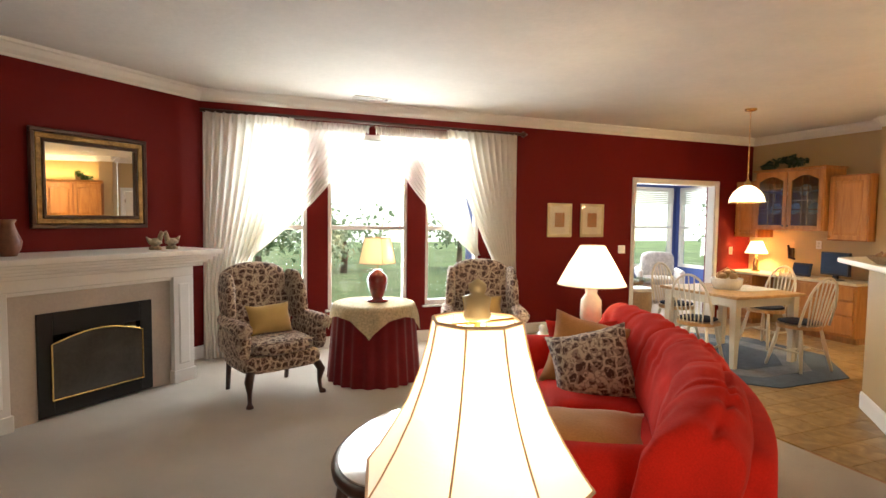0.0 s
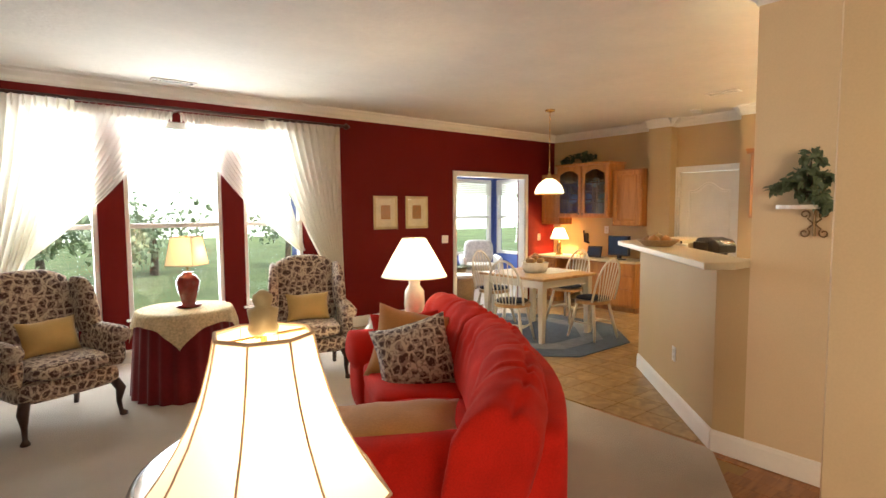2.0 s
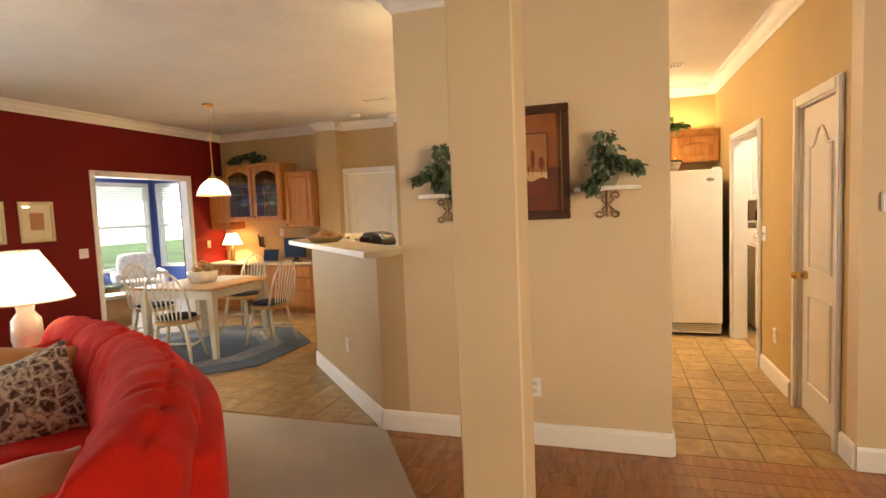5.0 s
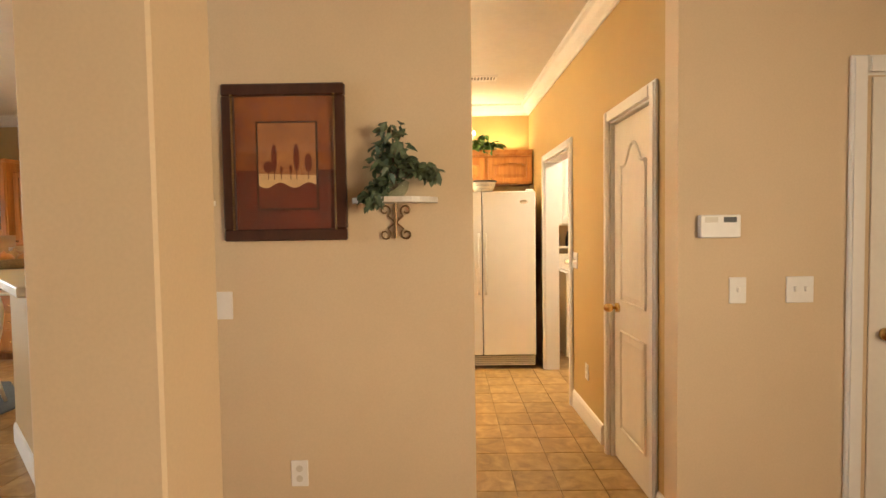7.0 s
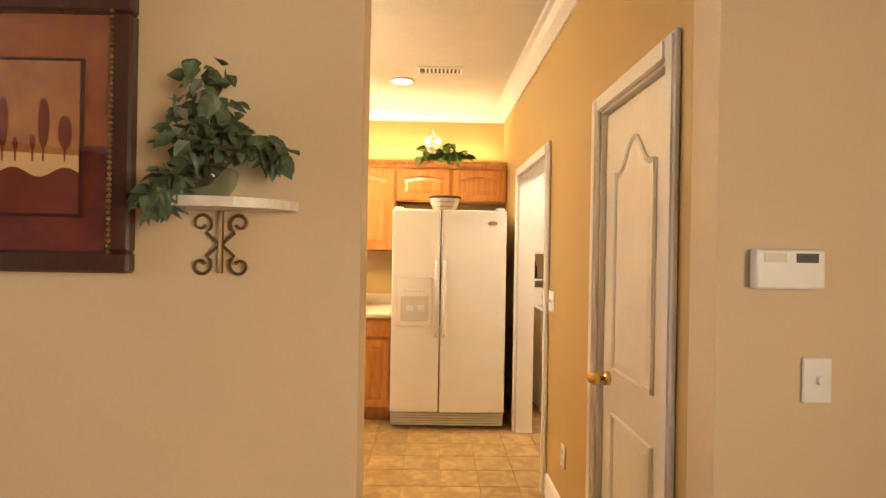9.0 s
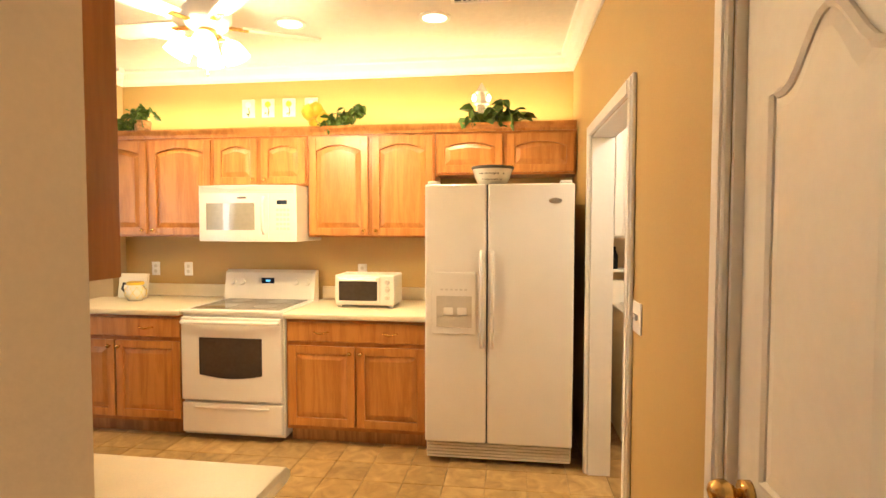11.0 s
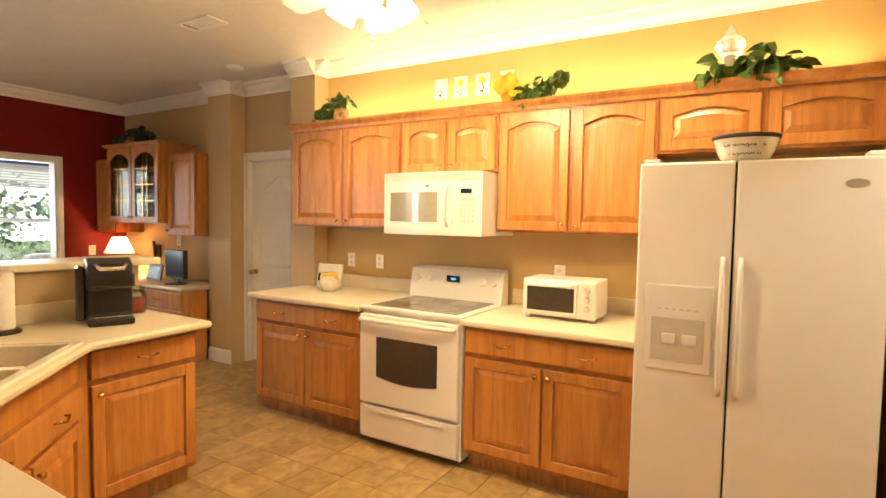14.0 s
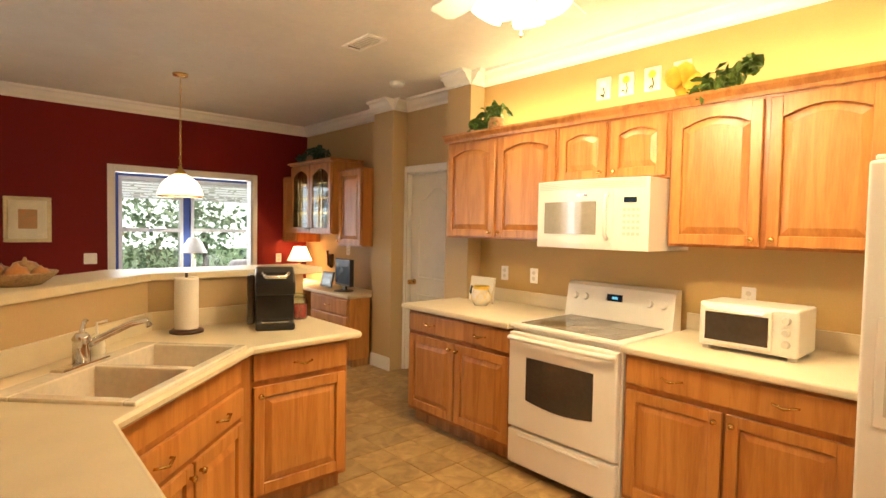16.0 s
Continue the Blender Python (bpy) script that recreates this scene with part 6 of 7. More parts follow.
for x in (-0.42, 0.42):
    part("apron", bx(B(), x - 0.012, x + 0.012, -0.418, 0.418, 0.62, 0.714), CHW, dt)
    for y in (-0.44, 0.44):
        lg = B()
        tube(lg, [(x, y, 0), (x, y, 0.3), (x, y, 0.714)], [0.035, 0.045, 0.055], 4)
        part("leg", lg, CHW, dt, "ivory tapered leg")


def windsor(m):
    c = thing("windsor_chair", "ivory bow-back windsor chair with a navy seat pad", "chair", m, "dining chairs")
    bm = B()
    prism(bm, [(0.21 * math.cos(2 * math.pi * i / 24) * (1.05 if math.sin(2 * math.pi * i / 24) < 0 else 0.95), 0.20 * math.sin(2 * math.pi * i / 24)) for i in range(24)], 0.42, 0.455, "z")
    part("seat", bm, PINE, c, "honey wood seat")
    part("seat_pad", soft(B(), -0.18, 0.18, -0.18, 0.17, 0.455, 0.50, 0.2, 5), NAVY, c, "navy tied seat pad")
    for x in (-1, 1):
        for y in (-1, 1):
            part("leg", tube(B(), [(x * 0.13, y * 0.12, 0.43), (x * 0.16, y * 0.15, 0.25), (x * 0.205, y * 0.20, 0.0)], [0.014, 0.021, 0.013], 8), CHW, c, "", True)
        part("stretcher", tube(B(), [(x * 0.17, -0.165, 0.19), (x * 0.17, 0, 0.19), (x * 0.17, 0.165, 0.19)], [0.009, 0.014, 0.009], 8), CHW, c, "", True)
    part("stretcher", tube(B(), [(-0.17, 0, 0.19), (0.17, 0, 0.19)], 0.011, 8), CHW, c)

    def bowp(a):
        x, z = 0.20 * math.cos(a), 0.455 + 0.50 * math.sin(a) ** 0.8
        return (x * (1 + 0.12 * math.sin(a)), 0.15 + (z - 0.455) * 0.26, z)
    part("bow", tube(B(), [bowp(math.pi * i / 20 if 0 < i < 20 else (0.001 if i == 0 else math.pi - 0.001)) for i in range(21)], 0.013, 8), CHW, c, "", True)
    for i in range(7):
        k = (i + 1) / 8
        a = math.acos(1 - 2 * k)
        q = bowp(a)
        b0 = (0.15 * (1 - 2 * k), 0.17, 0.455)
        part("spindle", tube(B(), [b0, ((b0[0] + q[0]) / 2, (b0[1] + q[1]) / 2, (b0[2] + q[2]) / 2), q], [0.007, 0.009, 0.006], 6), CHW, c)
    return c


w0 = windsor(pose(8.80, 5.14, RZ, 0, 0, 176))
copy_thing(w0, pose(7.92, 5.62, RZ, 0, 0, 112))
copy_thing(w0, pose(8.50, 6.50, RZ, 0, 0, 4))
copy_thing(w0, pose(9.36, 5.95, RZ, 0, 0, -92))
bk = thing("fruit_basket", "round woven basket heaped with apples on the table", "basket", pose(8.50, 5.78, RZ + 0.746))
part("basket", lathe(B(), [(0.13, 0), (0.155, 0.05), (0.165, 0.12), (0.155, 0.125), (0.12, 0.10)], 28), CERWHITE, bk, "cream basket", True)
part("handle", tube(B(), [(-0.16, 0, 0.10), (-0.12, 0, 0.19), (0, 0, 0.235), (0.12, 0, 0.19), (0.16, 0, 0.10)], 0.008, 8), WICKER, bk)
for i in range(7):
    a = i * 2.4
    part("apple", lathe(B(), [(0.01, 0.0), (0.035, 0.012), (0.042, 0.04), (0.03, 0.065), (0.008, 0.06)], 12), APPLE, bk, "", True, pose(0.075 * math.cos(a) * (i > 0), 0.075 * math.sin(a) * (i > 0), 0.11 + 0.03 * (i == 0)))
pm = part("placemat", bx(B(), -0.28, 0.28, -0.22, 0.22, 0, 0.004), WCUSH, None, "", False, pose(8.75, 5.75, RZ + 0.7455))
tagged(pm, "grey woven placemat on the pine table", "placemat")

pd = thing("pendant_lamp", "brass chain pendant with a ribbed glass dome", "lamp", pose(8.90, 5.90, CH))
part("canopy", lathe(B(), [(0.02, -0.03), (0.06, -0.02), (0.065, -0.001)], 20), BRASS, pd, "", True)
chn = B()
for i in range(30):
    z = -0.03 - i * 0.0275
    tube(chn, [((0.008 if i % 2 else 0) * math.cos(a), (0 if i % 2 else 0.008) * math.cos(a), z - 0.014 + 0.016 * math.sin(a)) for a in [k * math.pi / 4 for k in range(9)]], 0.0022, 5)
part("chain", chn, BRASS, pd, "brass chain")
dm = B()
n = 64
prof = [(0.04, -0.87), (0.09, -0.90), (0.145, -0.955), (0.175, -1.02), (0.185, -1.07)]
rows = [[dm.verts.new((r * (1 + 0.018 * math.cos(i * math.pi)) * math.cos(2 * math.pi * i / n), r * (1 + 0.018 * math.cos(i * math.pi)) * math.sin(2 * math.pi * i / n), z)) for i in range(n)] for r, z in prof]
for a, b in zip(rows, rows[1:]):
    for i in range(n):
        dm.faces.new((a[i], a[(i + 1) % n], b[(i + 1) % n], b[i]))
part("dome", dm, PGLASS, pd, "ribbed frosted glass dome")
part("cap", lathe(B(), [(0.045, -0.885), (0.045, -0.86), (0.02, -0.83), (0.012, -0.80)], 18), BRASS, pd, "", True)
part("rim", tube(B(), [(0.187 * math.cos(k * math.pi / 16), 0.187 * math.sin(k * math.pi / 16), -1.07) for k in range(33)], 0.006, 6), BRASS, pd)
part("bulb", lathe(B(), [(0.01, -0.93), (0.035, -0.97), (0.03, -1.01), (0.008, -1.025)], 14), LIGHTW, pd, "lit bulb", True)
lamp("pendant_light", "POINT", (8.90, 5.90, CH - 1.05), 20, WARM, 0.05)

# desk run
DK = 10.47
dk = thing("desk_cabinet", "honey oak desk cabinet with three drawers", "cabinet", F(DK, 6.45))
part("body", bx(B(), 0, 0.84, 0, DX - DK - 0.23, 0.08, 0.73), OAK, dk)
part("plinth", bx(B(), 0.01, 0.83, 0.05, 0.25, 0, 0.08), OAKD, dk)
for z0, z1 in ((0.55, 0.71), (0.36, 0.53), (0.11, 0.34)):
    drawer(dk, 0.03, 0.81, z0, z1, -0.001, OAK, 1)
dk2 = thing("desk_cabinet", "honey oak desk cabinet near the red wall", "cabinet", F(DK, RW - 0.002))
part("body", bx(B(), 0, 0.45, 0, DX - DK - 0.003, 0.08, 0.73), OAK, dk2)
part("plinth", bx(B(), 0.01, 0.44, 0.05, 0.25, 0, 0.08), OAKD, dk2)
oak_door(dk2, 0.02, 0.43, 0.11, 0.70, -0.001, 0, (0.40, 0.62))
counter("writing_desk_worktop", [(DK - 0.03, 5.605), (DK - 0.03, RW - 0.003), (DX - 0.003, RW - 0.003), (DX - 0.003, 5.605)], 0.732, 0.768, "cream laminate desk top", [])
wall_unit(F(10.62, 6.10), 0.485, 1.28, 2.12, 0.325, "narrow honey oak wall cabinet beside the pilaster", 1, 0.0)
gc = thing("wall_cabinet", "honey oak wall cabinet with two leaded glass doors", "cabinet", F(10.54, 7.10), "wall cabinets")
shell = B()
for a in ((0, 0.02, 0, 0.405, 1.40, 2.22), (0.97, 0.99, 0, 0.405, 1.40, 2.22), (0.02, 0.97, 0, 0.405, 1.40, 1.42), (0.02, 0.97, 0, 0.405, 2.20, 2.22), (0.02, 0.97, 0.385, 0.405, 1.42, 2.20)):
    bx(shell, *a)
part("body", shell, OAK, gc)
for z in (1.68, 1.94):
    part("shelf", bx(B(), 0.02, 0.97, 0.03, 0.385, z, z + 0.015), OAK, gc)
oak_door(gc, 0.012, 0.488, 1.412, 2.205, -0.001, 0.07, (0.46, 1.46), OAK, True)
oak_door(gc, 0.502, 0.978, 1.412, 2.205, -0.001, 0.07, (0.53, 1.46), OAK, True)
part("cornice", bx(bx(B(), -0.03, 1.02, -0.05, 0.40, 2.235, 2.255, 0.004), -0.015, 1.005, -0.03, 0.40, 2.221, 2.2345), OAK, gc)
for i in range(6):
    part("plate", lathe(B(), [(0.05, 0), (0.08, 0.01), (0.085, 0.015)], 16), CERWHITE, gc, "", True, pose(0.15 + 0.14 * i, 0.25, 1.70 + 0.26 * (i % 2), 75, 0, 0))
wall_unit(F(10.62, RW - 0.004), 0.39, 1.28, 2.12, 0.325, "narrow honey oak wall cabinet beside the red wall", 1, 0.0)
r_ = random.Random(11)
cpn = thing("cabinet_plant", "dark green artificial ivy on top of the cabinet", "plant", pose(10.66, 6.78, 2.256))
part("pot", lathe(B(), [(0.07, 0), (0.10, 0.04), (0.08, 0.08)], 16), WICKER, cpn, "low basket", True)
part("leaves", foliage(B(), [(0, 0, 0.09, 0.10), (0.02, 0.14, 0.08, 0.09), (0, -0.16, 0.12, 0.10), (-0.04, -0.26, 0.10, 0.06), (-0.03, 0.22, 0.05, 0.06)], 0.08, 200, r_), LEAFD, cpn, "dark green leaves")
mo = thing("monitor", "black flat monitor on the desk", "monitor", F(10.62, 5.98, 0.769) @ pose(0, 0, 0, 0, 0, -6))
part("screen_case", bx(B(), -0.19, 0.19, -0.02, 0.03, 0.06, 0.36, 0.008, 2), BLACK, mo)
part("screen", bx(B(), -0.17, 0.17, -0.0225, -0.0205, 0.085, 0.345), SCREEN, mo, "dark blue screen")
part("stand", bx(B(), -0.03, 0.03, 0.0, 0.03, 0.01, 0.08), BLACK, mo)
part("foot", lathe(B(), [(0.11, 0), (0.11, 0.008), (0.03, 0.018)], 24), BLACK, mo)
pfm = thing("photo_frame", "small black picture frame leaning on the desk", "picture frame", F(10.66, 6.46, 0.769))
part("frame", bx(B(), -0.13, 0.13, 0, 0.018, 0.0, 0.18, 0.004), BLACK, pfm, "", False, pose(0, 0, 0.004, -12, 0, 0))
part("picture", bx(B(), -0.10, 0.10, -0.003, -0.001, 0.03, 0.15), SCREEN, pfm, "dark photo", False, pose(0, 0, 0.004, -12, 0, 0))
table_lamp("desk_lamp", "small cream desk lamp, lit, in the corner", pose(10.68, 7.16, 0.769), [(0.06, 0.0), (0.06, 0.015), (0.03, 0.03), (0.04, 0.10), (0.025, 0.20), (0.015, 0.24)], BRASS,
           [(0.155, 0.27), (0.115, 0.36), (0.075, 0.45)], SHADE2, 0.36, 42, 32, col=WARM2)
ph = thing("wall_telephone", "dark wall telephone with a handset", "telephone", F(DX - 0.002, 6.80, 1.08))
part("body", bx(B(), -0.04, 0.04, -0.04, 0, -0.10, 0.06, 0.008), HINGE, ph)
part("handset", tube(B(), [(-0.02, -0.06, 0.10), (-0.01, -0.055, 0.0), (0.0, -0.06, -0.08), (0.09, -0.06, -0.10)], 0.015, 8), MAHOG, ph, "", True)
plate(F(DX - 0.001, 6.42, 1.20), "small dark outlet plate above the desk", "outlet")
plate(pose(10.55, RW - 0.001, 1.06), "white outlet plate beside the desk lamp", "outlet")

# ---- on the worktops ----
ptw = thing("paper_towel_holder", "white paper towel roll on a dark wooden stand", "paper towel", pose(8.36, 3.86, CT))
part("stand", lathe(B(), [(0.085, 0), (0.085, 0.012), (0.07, 0.02)], 28), MAHOG, ptw, "dark turned base", True)
part("roll", lathe(B(), [(0.058, 0.021), (0.06, 0.03), (0.06, 0.285), (0.058, 0.295)], 32), PAPER, ptw, "", True)
part("rod", tube(B(), [(0, 0, 0.02), (0, 0, 0.32)], 0.008, 8), MAHOG, ptw)
cm = thing("coffee_maker", "black single-cup coffee maker with a silver trim", "coffee maker", pose(8.80, 3.74, CT, 0, 0, -22))
bm = B()
prism(bm, [(-0.14, 0.0), (0.16, 0.0), (0.16, 0.30), (0.13, 0.335), (0.02, 0.345), (-0.10, 0.32), (-0.15, 0.27), (-0.15, 0.20), (-0.05, 0.19), (-0.05, 0.045), (-0.14, 0.04)], -0.105, 0.105, "x")
bmesh.ops.bevel(bm, geom=list(bm.edges), offset=0.012, segments=2, affect="EDGES", profile=0.5)
part("body", bm, BLACK, cm)
part("handle", tube(B(), [(-0.07, -0.12, 0.315), (-0.05, -0.165, 0.30), (0.05, -0.165, 0.30), (0.07, -0.12, 0.315)], 0.012, 8), STEEL, cm, "silver lid handle", True)
part("water_tank", bx(B(), -0.15, -0.107, -0.03, 0.14, 0.02, 0.30, 0.012, 2), BGLASS, cm, "dark water tank")
part("drip_tray", bx(B(), -0.075, 0.075, -0.13, -0.06, 0.0405, 0.05, 0.004), STEEL, cm)
jr = thing("candy_jar", "glass jar of red sweets with a lid", "jar", pose(9.03, 3.90, CT))
part("jar", lathe(B(), [(0.05, 0), (0.058, 0.02), (0.058, 0.11), (0.045, 0.135)], 20), GLASSD, jr, "clear glass jar", True)
part("sweets", lathe(B(), [(0.045, 0.004), (0.052, 0.02), (0.052, 0.09)], 16), REDJAR, jr, "red wrapped sweets", True)
part("lid", lathe(B(), [(0.048, 0.1355), (0.05, 0.15), (0.03, 0.16)], 20), GLASSD, jr, "glass lid", True)
wb = thing("wicker_basket", "shallow wicker basket filled with bread and gourds", "basket", pose(7.62, 3.68, 1.226) @ Matrix.Diagonal((0.8, 0.8, 0.8, 1)))
part("basket", lathe(B(), [(0.13, 0), (0.17, 0.03), (0.20, 0.06), (0.205, 0.07), (0.18, 0.06), (0.12, 0.02)], 30), WICKER, wb, "woven rim", True)
for i, (x, y, r) in enumerate(((-0.08, 0.0, 0.06), (0.06, 0.04, 0.07), (0.02, -0.07, 0.055), (-0.04, 0.09, 0.05), (0.12, -0.04, 0.045))):
    part("gourd", lathe(B(), [(0.01, 0.0), (r * 0.8, r * 0.25), (r, r * 0.7), (r * 0.7, r * 1.2), (0.012, r * 1.35), (0.006, r * 1.6)], 14), APPLE if i % 2 else TANC, wb, "", True, pose(x, y, 0.03))
to = thing("toaster_oven", "white countertop toaster oven with a glass door", "toaster oven", F(10.28, 1.97, CT))
part("body", bx(B(), 0, 0.44, 0, 0.28, 0.02, 0.24, 0.01, 2), APPL, to)
td = part("door", bx(B(), 0.02, 0.335, -0.015, -0.001, 0.035, 0.225, 0.005), APPL, to)
part("window", bx(B(), 0.035, 0.32, -0.017, -0.0155, 0.055, 0.195), BGLASS, td, "dark glass window")
part("handle", tube(B(), [(0.05, -0.015, 0.21), (0.05, -0.04, 0.21), (0.305, -0.04, 0.21), (0.305, -0.015, 0.21)], 0.007, 8), APPL, td)
for z in (0.08, 0.135, 0.19):
    part("knob", tube(B(), [(0.39, -0.001, z), (0.39, -0.022, z)], [0.02, 0.015], 14), APPD, to)
for x in (0.03, 0.41):
    for y in (0.03, 0.25):
        part("foot", bx(B(), x - 0.015, x + 0.015, y - 0.015, y + 0.015, 0, 0.02), APPD, to)
CHK = mat("spotted_ceramic", (0.72, 0.64, 0.48), 0.4, var=0.0, bump=0)
nt = CHK.node_tree
vv, rr, mm = nt.nodes.new("ShaderNodeTexVoronoi"), nt.nodes.new("ShaderNodeMath"), nt.nodes.new("ShaderNodeMix")
tcn = nt.nodes.new("ShaderNodeTexCoord")
vv.inputs["Scale"].default_value, vv.inputs["Randomness"].default_value = 28, 0.15
rr.operation, rr.inputs[1].default_value = "LESS_THAN", 0.2
mm.data_type = "RGBA"
mm.inputs[6].default_value, mm.inputs[7].default_value = (0.72, 0.64, 0.48, 1), (0.30, 0.20, 0.12, 1)
nt.links.new(tcn.outputs["Object"], vv.inputs["Vector"]), nt.links.new(vv.outputs["Distance"], rr.inputs[0]), nt.links.new(rr.outputs[0], mm.inputs[0]), nt.links.new(mm.outputs[2], nt.nodes["Principled BSDF"].inputs["Base Color"])
bb = part("cutting_board", bx(B(), 0, 0.26, -0.01, 0.01, 0, 0.20, 0.004), CHK, None, "", False, F(10.53, 3.90, CT + 0.003) @ pose(0, 0, 0, -8, 0, 0))
tagged(bb, "cream spotted ceramic board leaning on the wall", "board")
pt = thing("pitcher", "cream pitcher with a yellow rim and dark handle", "pitcher", F(10.42, 3.66, CT))
part("body", lathe(B(), [(0.05, 0), (0.075, 0.04), (0.078, 0.08), (0.055, 0.115), (0.06, 0.14)], 24), CERWHITE, pt, "", True)
part("rim", lathe(B(), [(0.061, 0.125), (0.066, 0.14), (0.06, 0.148)], 24, close=False), YELLOW, pt, "yellow rim", True)
part("handle", tube(B(), [(-0.055, 0, 0.12), (-0.10, 0, 0.135), (-0.115, 0, 0.09), (-0.075, 0, 0.05)], 0.009, 8), INK, pt, "dark handle", True)
lat = B()
for i in range(8):
    a = math.pi * 2 * i / 8
    for s in (-1, 1):
        tube(lat, [((r + 0.002) * math.cos(a + s * k), (r + 0.002) * math.sin(a + s * k), z) for r, z, k in ((0.062, 0.02, 0), (0.077, 0.05, 0.25), (0.077, 0.08, 0.5), (0.058, 0.11, 0.78))], 0.0016, 4)
part("lattice", lat, YELLOW, pt, "ochre lattice lines")

# popcorn bowl with its words on top of the refrigerator
pb = thing("popcorn_bowl", "cream enamel bowl with black rim lettered Grandpa's Popcorn", "bowl", F(9.97, 0.82, 1.766) @ Matrix.Diagonal((0.88, 0.88, 0.88, 1)))
part("bowl", lathe(B(), [(0.10, 0.0), (0.125, 0.05), (0.148, 0.12), (0.152, 0.125), (0.14, 0.12), (0.11, 0.04)], 36), CERWHITE, pb, "", True)
part("rim", lathe(B(), [(0.1475, 0.108), (0.1535, 0.118), (0.154, 0.127), (0.148, 0.13)], 36, close=False), INK, pb, "black rim", True)
for words, z, size in (("Grandpa's", 0.068, 0.042), ("Popcorn", 0.028, 0.042)):
    r0 = 0.10 + (z + 0.015) * 0.40 + 0.004
    wid = size * 0.52
    for i, chx in enumerate(words):
        if chx == " ":
            continue
        cu = bpy.data.curves.new("letter", "FONT")
        cu.body, cu.size, cu.extrude, cu.align_x = chx, size, 0.0006, "CENTER"
        a = (i - (len(words) - 1) / 2) * wid / r0
        tmp = bpy.data.objects.new("tmp", cu)
        me = bpy.data.meshes.new_from_object(tmp)
        bpy.data.objects.remove(tmp)
        me.materials.clear()
        me.materials.append(INK)
        lo = new("letter", me)
        lo.parent = pb
        lo.matrix_basis = pose(r0 * math.sin(a), -r0 * math.cos(a), z, 90 - 20, 0, math.degrees(a))

# ---- above the cabinets ----
TZ = UZ + 0.061


def topper(name, label, y, spots, m_, size, count, seed, extra=None, x=10.52):
    p = thing(name, label, "plant", F(x, y, UZ + 0.021), "cabinet top greenery")
    part("leaves", foliage(B(), spots, size, count, random.Random(seed)), m_, p)
    if extra:
        extra(p)
    return p


def pot(p):
    part("pot", lathe(B(), [(0.05, 0), (0.06, 0.02), (0.06, 0.11), (0.065, 0.13)], 18), mat("terracotta_weave", (0.50, 0.28, 0.13), 0.7, var=0.3, scale=40), p, "woven terracotta pot", True, pose(0.06, 0, 0))


def fruit(p):
    for i, (x, z) in enumerate(((-0.12, 0.05), (-0.07, 0.08), (-0.04, 0.05), (-0.09, 0.12), (-0.14, 0.10))):
        part("lemon", lathe(B(), [(0.006, -0.05), (0.035, -0.03), (0.045, 0.0), (0.035, 0.03), (0.006, 0.05)], 12), YELLOW, p, "yellow fruit", True, pose(x, -0.02 * i, z + 0.05) @ Matrix.Diagonal((1.25, 1.25, 1.25, 1)))


topper("potted_ivy", "bright green ivy in a woven terracotta pot", 3.70, [(0.06, 0, 0.20, 0.08), (0.02, -0.02, 0.15, 0.07), (-0.12, -0.02, 0.08, 0.08), (-0.06, 0, 0.09, 0.07)], LEAFB, 0.06, 200, 2, pot)
topper("fruit_garland", "yellow fruit and green leaf garland on the cabinets", 2.08, [(0.05, -0.03, 0.10, 0.08), (0.14, -0.03, 0.13, 0.07), (0.22, -0.03, 0.17, 0.05), (0.0, -0.03, 0.07, 0.06)], LEAFB, 0.06, 170, 5, fruit)
topper("magnolia_plant", "large dark green leaves on top of the cabinets", 0.85, [(0, -0.03, 0.10, 0.10), (0.10, -0.03, 0.13, 0.09), (-0.12, -0.03, 0.08, 0.08), (0.18, -0.03, 0.10, 0.08)], LEAFB, 0.11, 80, 9)
cl = thing("candle_lantern", "cream lighthouse ornament with small lit candles", "ornament", F(10.62, 0.93, UZ + 0.021))
part("tower", lathe(B(), [(0.05, 0), (0.04, 0.20), (0.06, 0.21), (0.06, 0.23), (0.035, 0.235), (0.035, 0.29), (0.05, 0.30), (0.005, 0.37)], 8), CERWHITE, cl)
for s in (-1, 1):
    part("bulb", lathe(B(), [(0.01, 0.23), (0.018, 0.25), (0.004, 0.28)], 10, s * 0.055, -0.03), LIGHTW, cl, "tiny lit bulb", True)
for i, y in enumerate((2.86, 2.69, 2.51, 2.32)):
    t_ = thing("flower_tile", "small cream tile painted with a yellow flower", "tile", F(KX - 0.002, y, 2.47), "flower tiles")
    part("tile_body", bx(B(), -0.055, 0.055, -0.010, 0, -0.075, 0.075, 0.003), CERWHITE, t_)
    part("stem", tube(B(), [(0.0, -0.011, 0.01), (0.01, -0.011, -0.03), (0.0, -0.011, -0.065)], 0.004, 5), LEAFD, t_)
    part("petals", lathe(B(), [(0.026, 0), (0.026, 0.003)], 8), YELLOW if i in (1, 2) else PAPER, t_, "flower head", False, pose(0.0, -0.0102, 0.03, 90, 0, 0))
    part("leaf", foliage(B(), [(0, -0.016, -0.04, 0.006)], 0.03, 3, random.Random(i), 0), LEAFD, t_)

# ---- laundry ----
wall_box("wall_laundry_back", (8.2, 11.0, -1.72, -1.6, 0, CH), CREAM, "cream laundry wall")
wall_box("wall_laundry_side", (8.1, 8.22, -1.72, HY - 0.131, 0, CH), CREAM, "cream laundry side wall")
wall_box("wall_laundry_end", (10.9, 11.02, -1.6, HY - 0.131, 0, CH), CREAM, "cream laundry end wall")
# added lamp and dome, out of view, to brighten laundry and doorway
lamp("laundry_fill_light", "POINT", (9.3, -0.6, 2.45), 55, (1, 0.93, 0.78), 0.12)
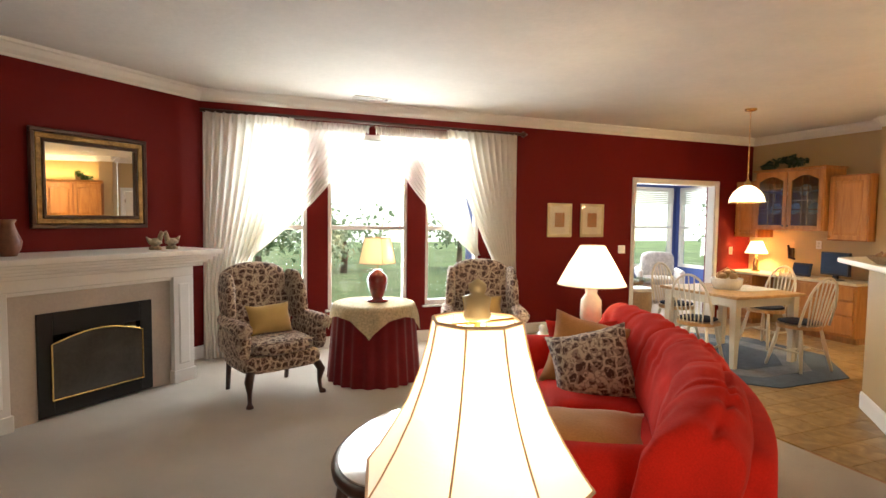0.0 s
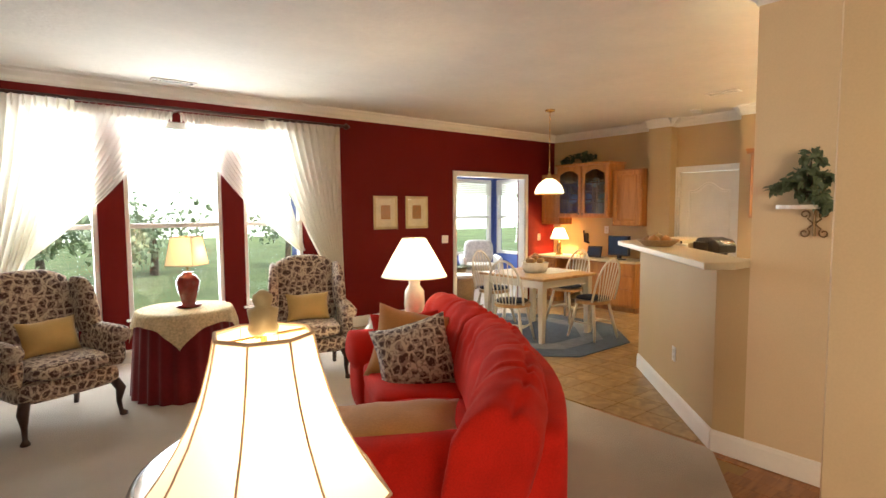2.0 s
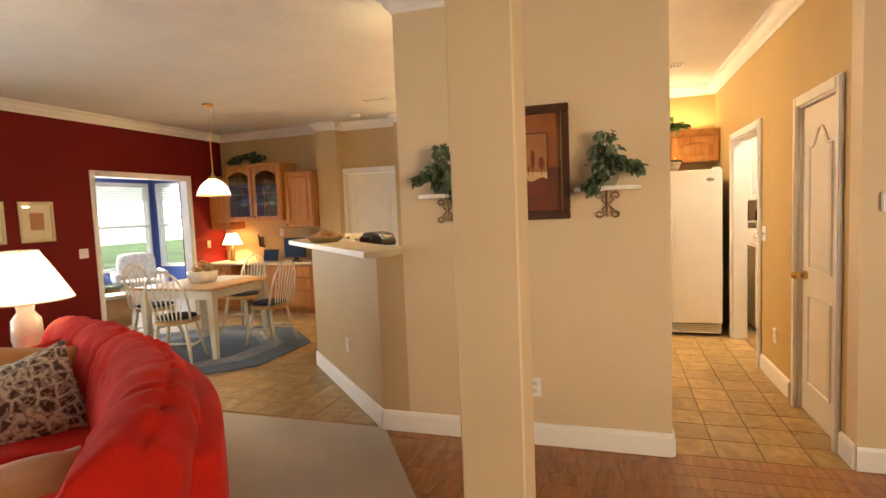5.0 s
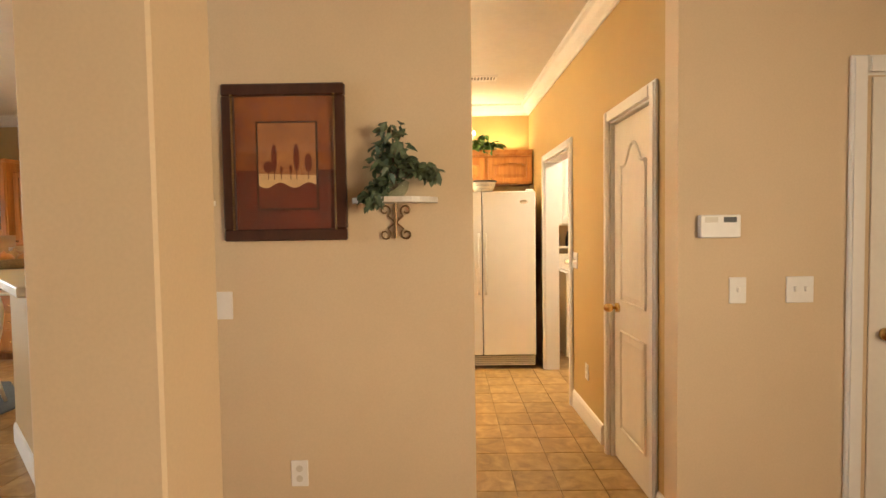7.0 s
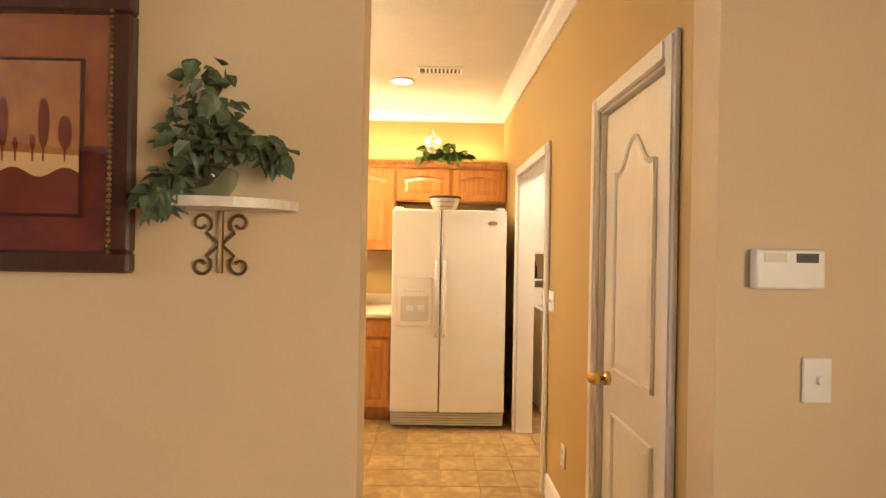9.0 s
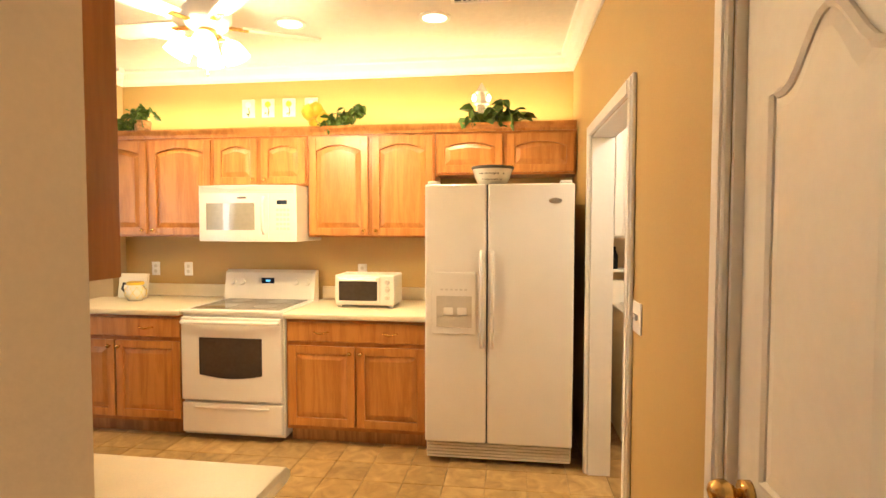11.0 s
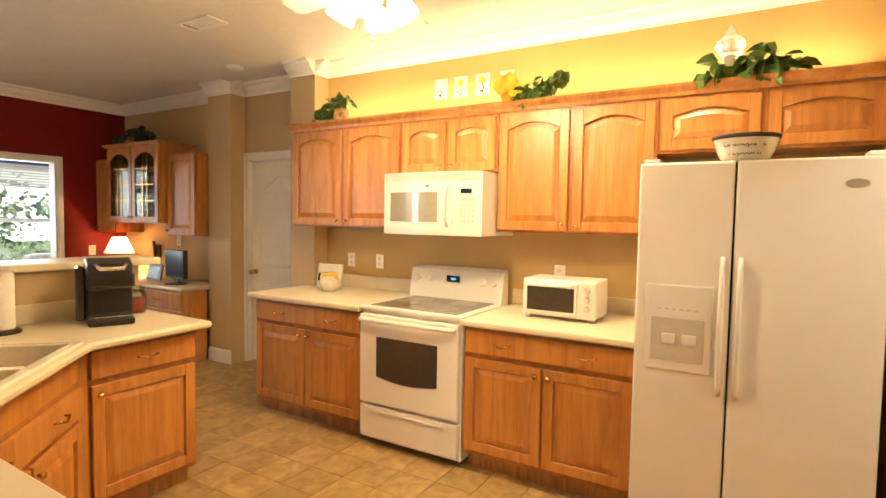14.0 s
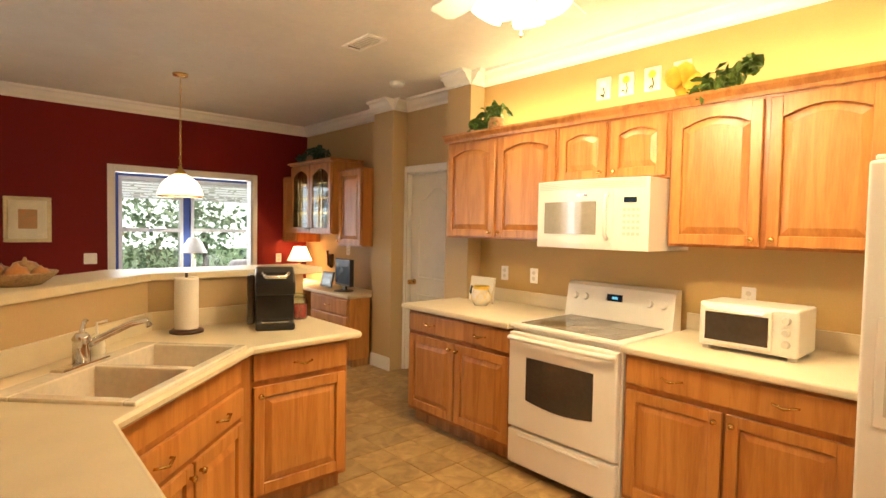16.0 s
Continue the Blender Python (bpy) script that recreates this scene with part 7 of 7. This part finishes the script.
lf = thing("laundry_ceiling_lamp", "round frosted dome added out of view for the laundry fill", "light", pose(9.3, -0.6, CH))
part("dome", lathe(B(), [(0.02, -0.11), (0.10, -0.09), (0.14, -0.03), (0.15, -0.001)], 24), LIGHTW, lf, "", True)
for x, nm, lab in ((10.18, "washer", "white top-loading washing machine"), (9.45, "dryer", "white clothes dryer with a control panel")):
    d = thing(nm, lab, "appliance", F(10.22, -0.06 if nm == "washer" else -0.78, 0))
    part("body", bx(B(), 0, 0.68, 0, 0.66, 0.02, 0.92, 0.01, 2), APPL, d)
    part("lid", bx(B(), 0.05, 0.63, 0.03, 0.48, 0.921, 0.935, 0.006), APPL, d)
    pn = part("control_panel", prism(B(), [(0.5, 0.921), (0.54, 1.09), (0.64, 1.09), (0.655, 0.921)], 0.0, 0.68, "x"), APPL, d)
    for k in (0.12, 0.26, 0.52):
        part("knob", tube(B(), [(k, 0.515, 1.0), (k, 0.49, 1.005)], [0.03, 0.024], 14), STEEL, pn)
lcab = wall_unit(F(10.55, -0.02), 1.3, 1.42, 2.45, 0.34, "white laundry wall cabinet with arched doors", 3, 0.04, True, WHITE)
lsh = thing("laundry_shelf", "wall shelf holding dark bottles above the washer", "shelf", F(10.70, 0.0, 1.16))
part("board", bx(B(), 0, 1.3, 0, 0.19, 0, 0.02), WHITE, lsh)
for i in range(5):
    b_ = thing("bottle", "small dark laundry bottle on the shelf", "bottle", F(10.78, -0.08 - i * 0.13, 1.181), "laundry bottles")
    part("body", lathe(B(), [(0.03, 0), (0.032, 0.10), (0.015, 0.14), (0.015, 0.17)], 14), BLACK if i % 2 else METAL_AND_SHADE, b_, "", True)

# ---- sunroom furniture ----
wch = thing("wicker_armchair", "white wicker armchair with pale cushions in the sunroom", "armchair", pose(10.75, 9.2, 0, 0, 0, -35))
part("frame", bx(bx(bx(B(), -0.38, 0.38, -0.32, 0.34, 0.05, 0.34, 0.03), -0.40, -0.31, -0.34, 0.34, 0.34, 0.62, 0.03), 0.31, 0.40, -0.34, 0.34, 0.34, 0.62, 0.03), WHITE, wch)
part("seat_cushion", soft(B(), -0.30, 0.30, -0.34, 0.26, 0.34, 0.48, 0.1, 5), WCUSH, wch)
part("back_cushion", soft(B(), -0.30, 0.30, 0.18, 0.34, 0.44, 0.92, 0.12, 5), WCUSH, wch)
gt = thing("glass_table", "low rattan table with a glass top in the sunroom", "table", pose(9.62, 8.75, 0))
part("tabletop", lathe(B(), [(0.42, 0.50), (0.42, 0.515)], 32), GLASSD, gt, "green glass top")
part("base", lathe(B(), [(0.26, 0), (0.28, 0.06), (0.20, 0.25), (0.28, 0.44), (0.30, 0.498)], 20), WICKER, gt, "woven rattan base", True)
bch = thing("rattan_stool", "rattan stool with a cream cushion in the sunroom", "stool", pose(9.35, 8.15, 0))
part("frame", lathe(B(), [(0.20, 0), (0.22, 0.2), (0.21, 0.38)], 20), WICKER, bch, "", True)
part("cushion", soft(B(), -0.2, 0.2, -0.2, 0.2, 0.38, 0.46, 0.15, 5), CERWHITE, bch)
bcu = thing("blue_ottoman", "navy blue cushioned ottoman in the sunroom", "ottoman", pose(10.1, 9.55, 0))
part("cushion", soft(B(), -0.28, 0.28, -0.25, 0.25, 0.12, 0.62, 0.12, 5), BLUE, bcu)
for x in (-0.2, 0.2):
    for y in (-0.18, 0.18):
        part("leg", bx(B(), x - 0.02, x + 0.02, y - 0.02, y + 0.02, 0, 0.16), MAHOG, bcu)
sl = table_lamp("sunroom_lamp", "white table lamp standing by the sunroom window", pose(10.22, 9.9, 0.62), [(0.06, 0), (0.03, 0.02), (0.03, 0.30)], CERWHITE, [(0.20, 0.40), (0.14, 0.53), (0.08, 0.63)], mat("unlit_white_shade", (0.75, 0.72, 0.66), 0.8), 0.45, 0.5, 32)
slt = thing("lamp_stand", "small white stand under the sunroom lamp", "table", pose(10.22, 9.9, 0))
part("tabletop", lathe(B(), [(0.2, 0.595), (0.2, 0.618)], 24), WHITE, slt)
part("stem", tube(B(), [(0, 0, 0), (0, 0, 0.595)], [0.06, 0.025], 10), WHITE, slt)

# ---- floor pieces ----
TS = 0.24
tm = bpy.data.meshes.new("tile")
tb = bx(B(), -TS / 2 + 0.002, TS / 2 - 0.002, -TS / 2 + 0.002, TS / 2 - 0.002, -0.010, 0.0, 0.0015)
tb.to_mesh(tm)
tb.free()
tm.materials.append(TILE)
floor = bpy.data.objects["floor"]
TX, TY = 6.92, HY - 0.12
verts, faces = [], []
for i in range(18):
    for j in range(-7, 31):
        x, y = TX + TS * (i + 0.5), TY + TS * (j + 0.5)
        if y > RW - 0.05 or (j < 0 and x < 8.3):
            continue
        if 0 <= j < 17 and (x > 7.6 or j < 5) and x < 10.6:
            o = new("tile", tm)
            o.parent = floor
            o.location = (x, y, 0)
            continue
        h, k = TS / 2 - 0.002, len(verts)
        verts += [(x + p * (h - q), y + r * (h - q), z) for z, q in ((-0.010, 0.0), (-0.0015, 0.0), (0.0, 0.0015)) for p, r in ((-1, -1), (1, -1), (1, 1), (-1, 1))]
        faces += [(k + 8, k + 9, k + 10, k + 11)] + [(k + u + c, k + u + (c + 1) % 4, k + u + 4 + (c + 1) % 4, k + u + 4 + c) for u in (0, 4) for c in range(4)]
fm_ = bpy.data.meshes.new("tile_field")
fm_.from_pydata(verts, [], faces)
fm_.materials.append(TILEJ)
fo_ = new("tile_field", fm_)
fo_.parent = floor
fo_["kind"] = "stuff"
PL, PWD = 1.3, 0.125
pmh = bpy.data.meshes.new("plank")
tb = bx(B(), -PWD / 2 + 0.0008, PWD / 2 - 0.0008, -PL / 2 + 0.0008, PL / 2 - 0.0008, -0.0102, -0.001, 0.0012)
tb.to_mesh(pmh)
tb.free()
pmh.materials.append(PLANK)
rp = random.Random(5)
for i in range(52):
    off = rp.uniform(0, PL)
    for j in range(5):
        y = -2.9 + off + j * PL
        if y - PL / 2 > 2.6 or y - PL / 2 < -2.3:
            continue
        o = new("plank", pmh)
        o.parent = floor
        o.location = (6.92 - PWD * (i + 0.5), y, 0)
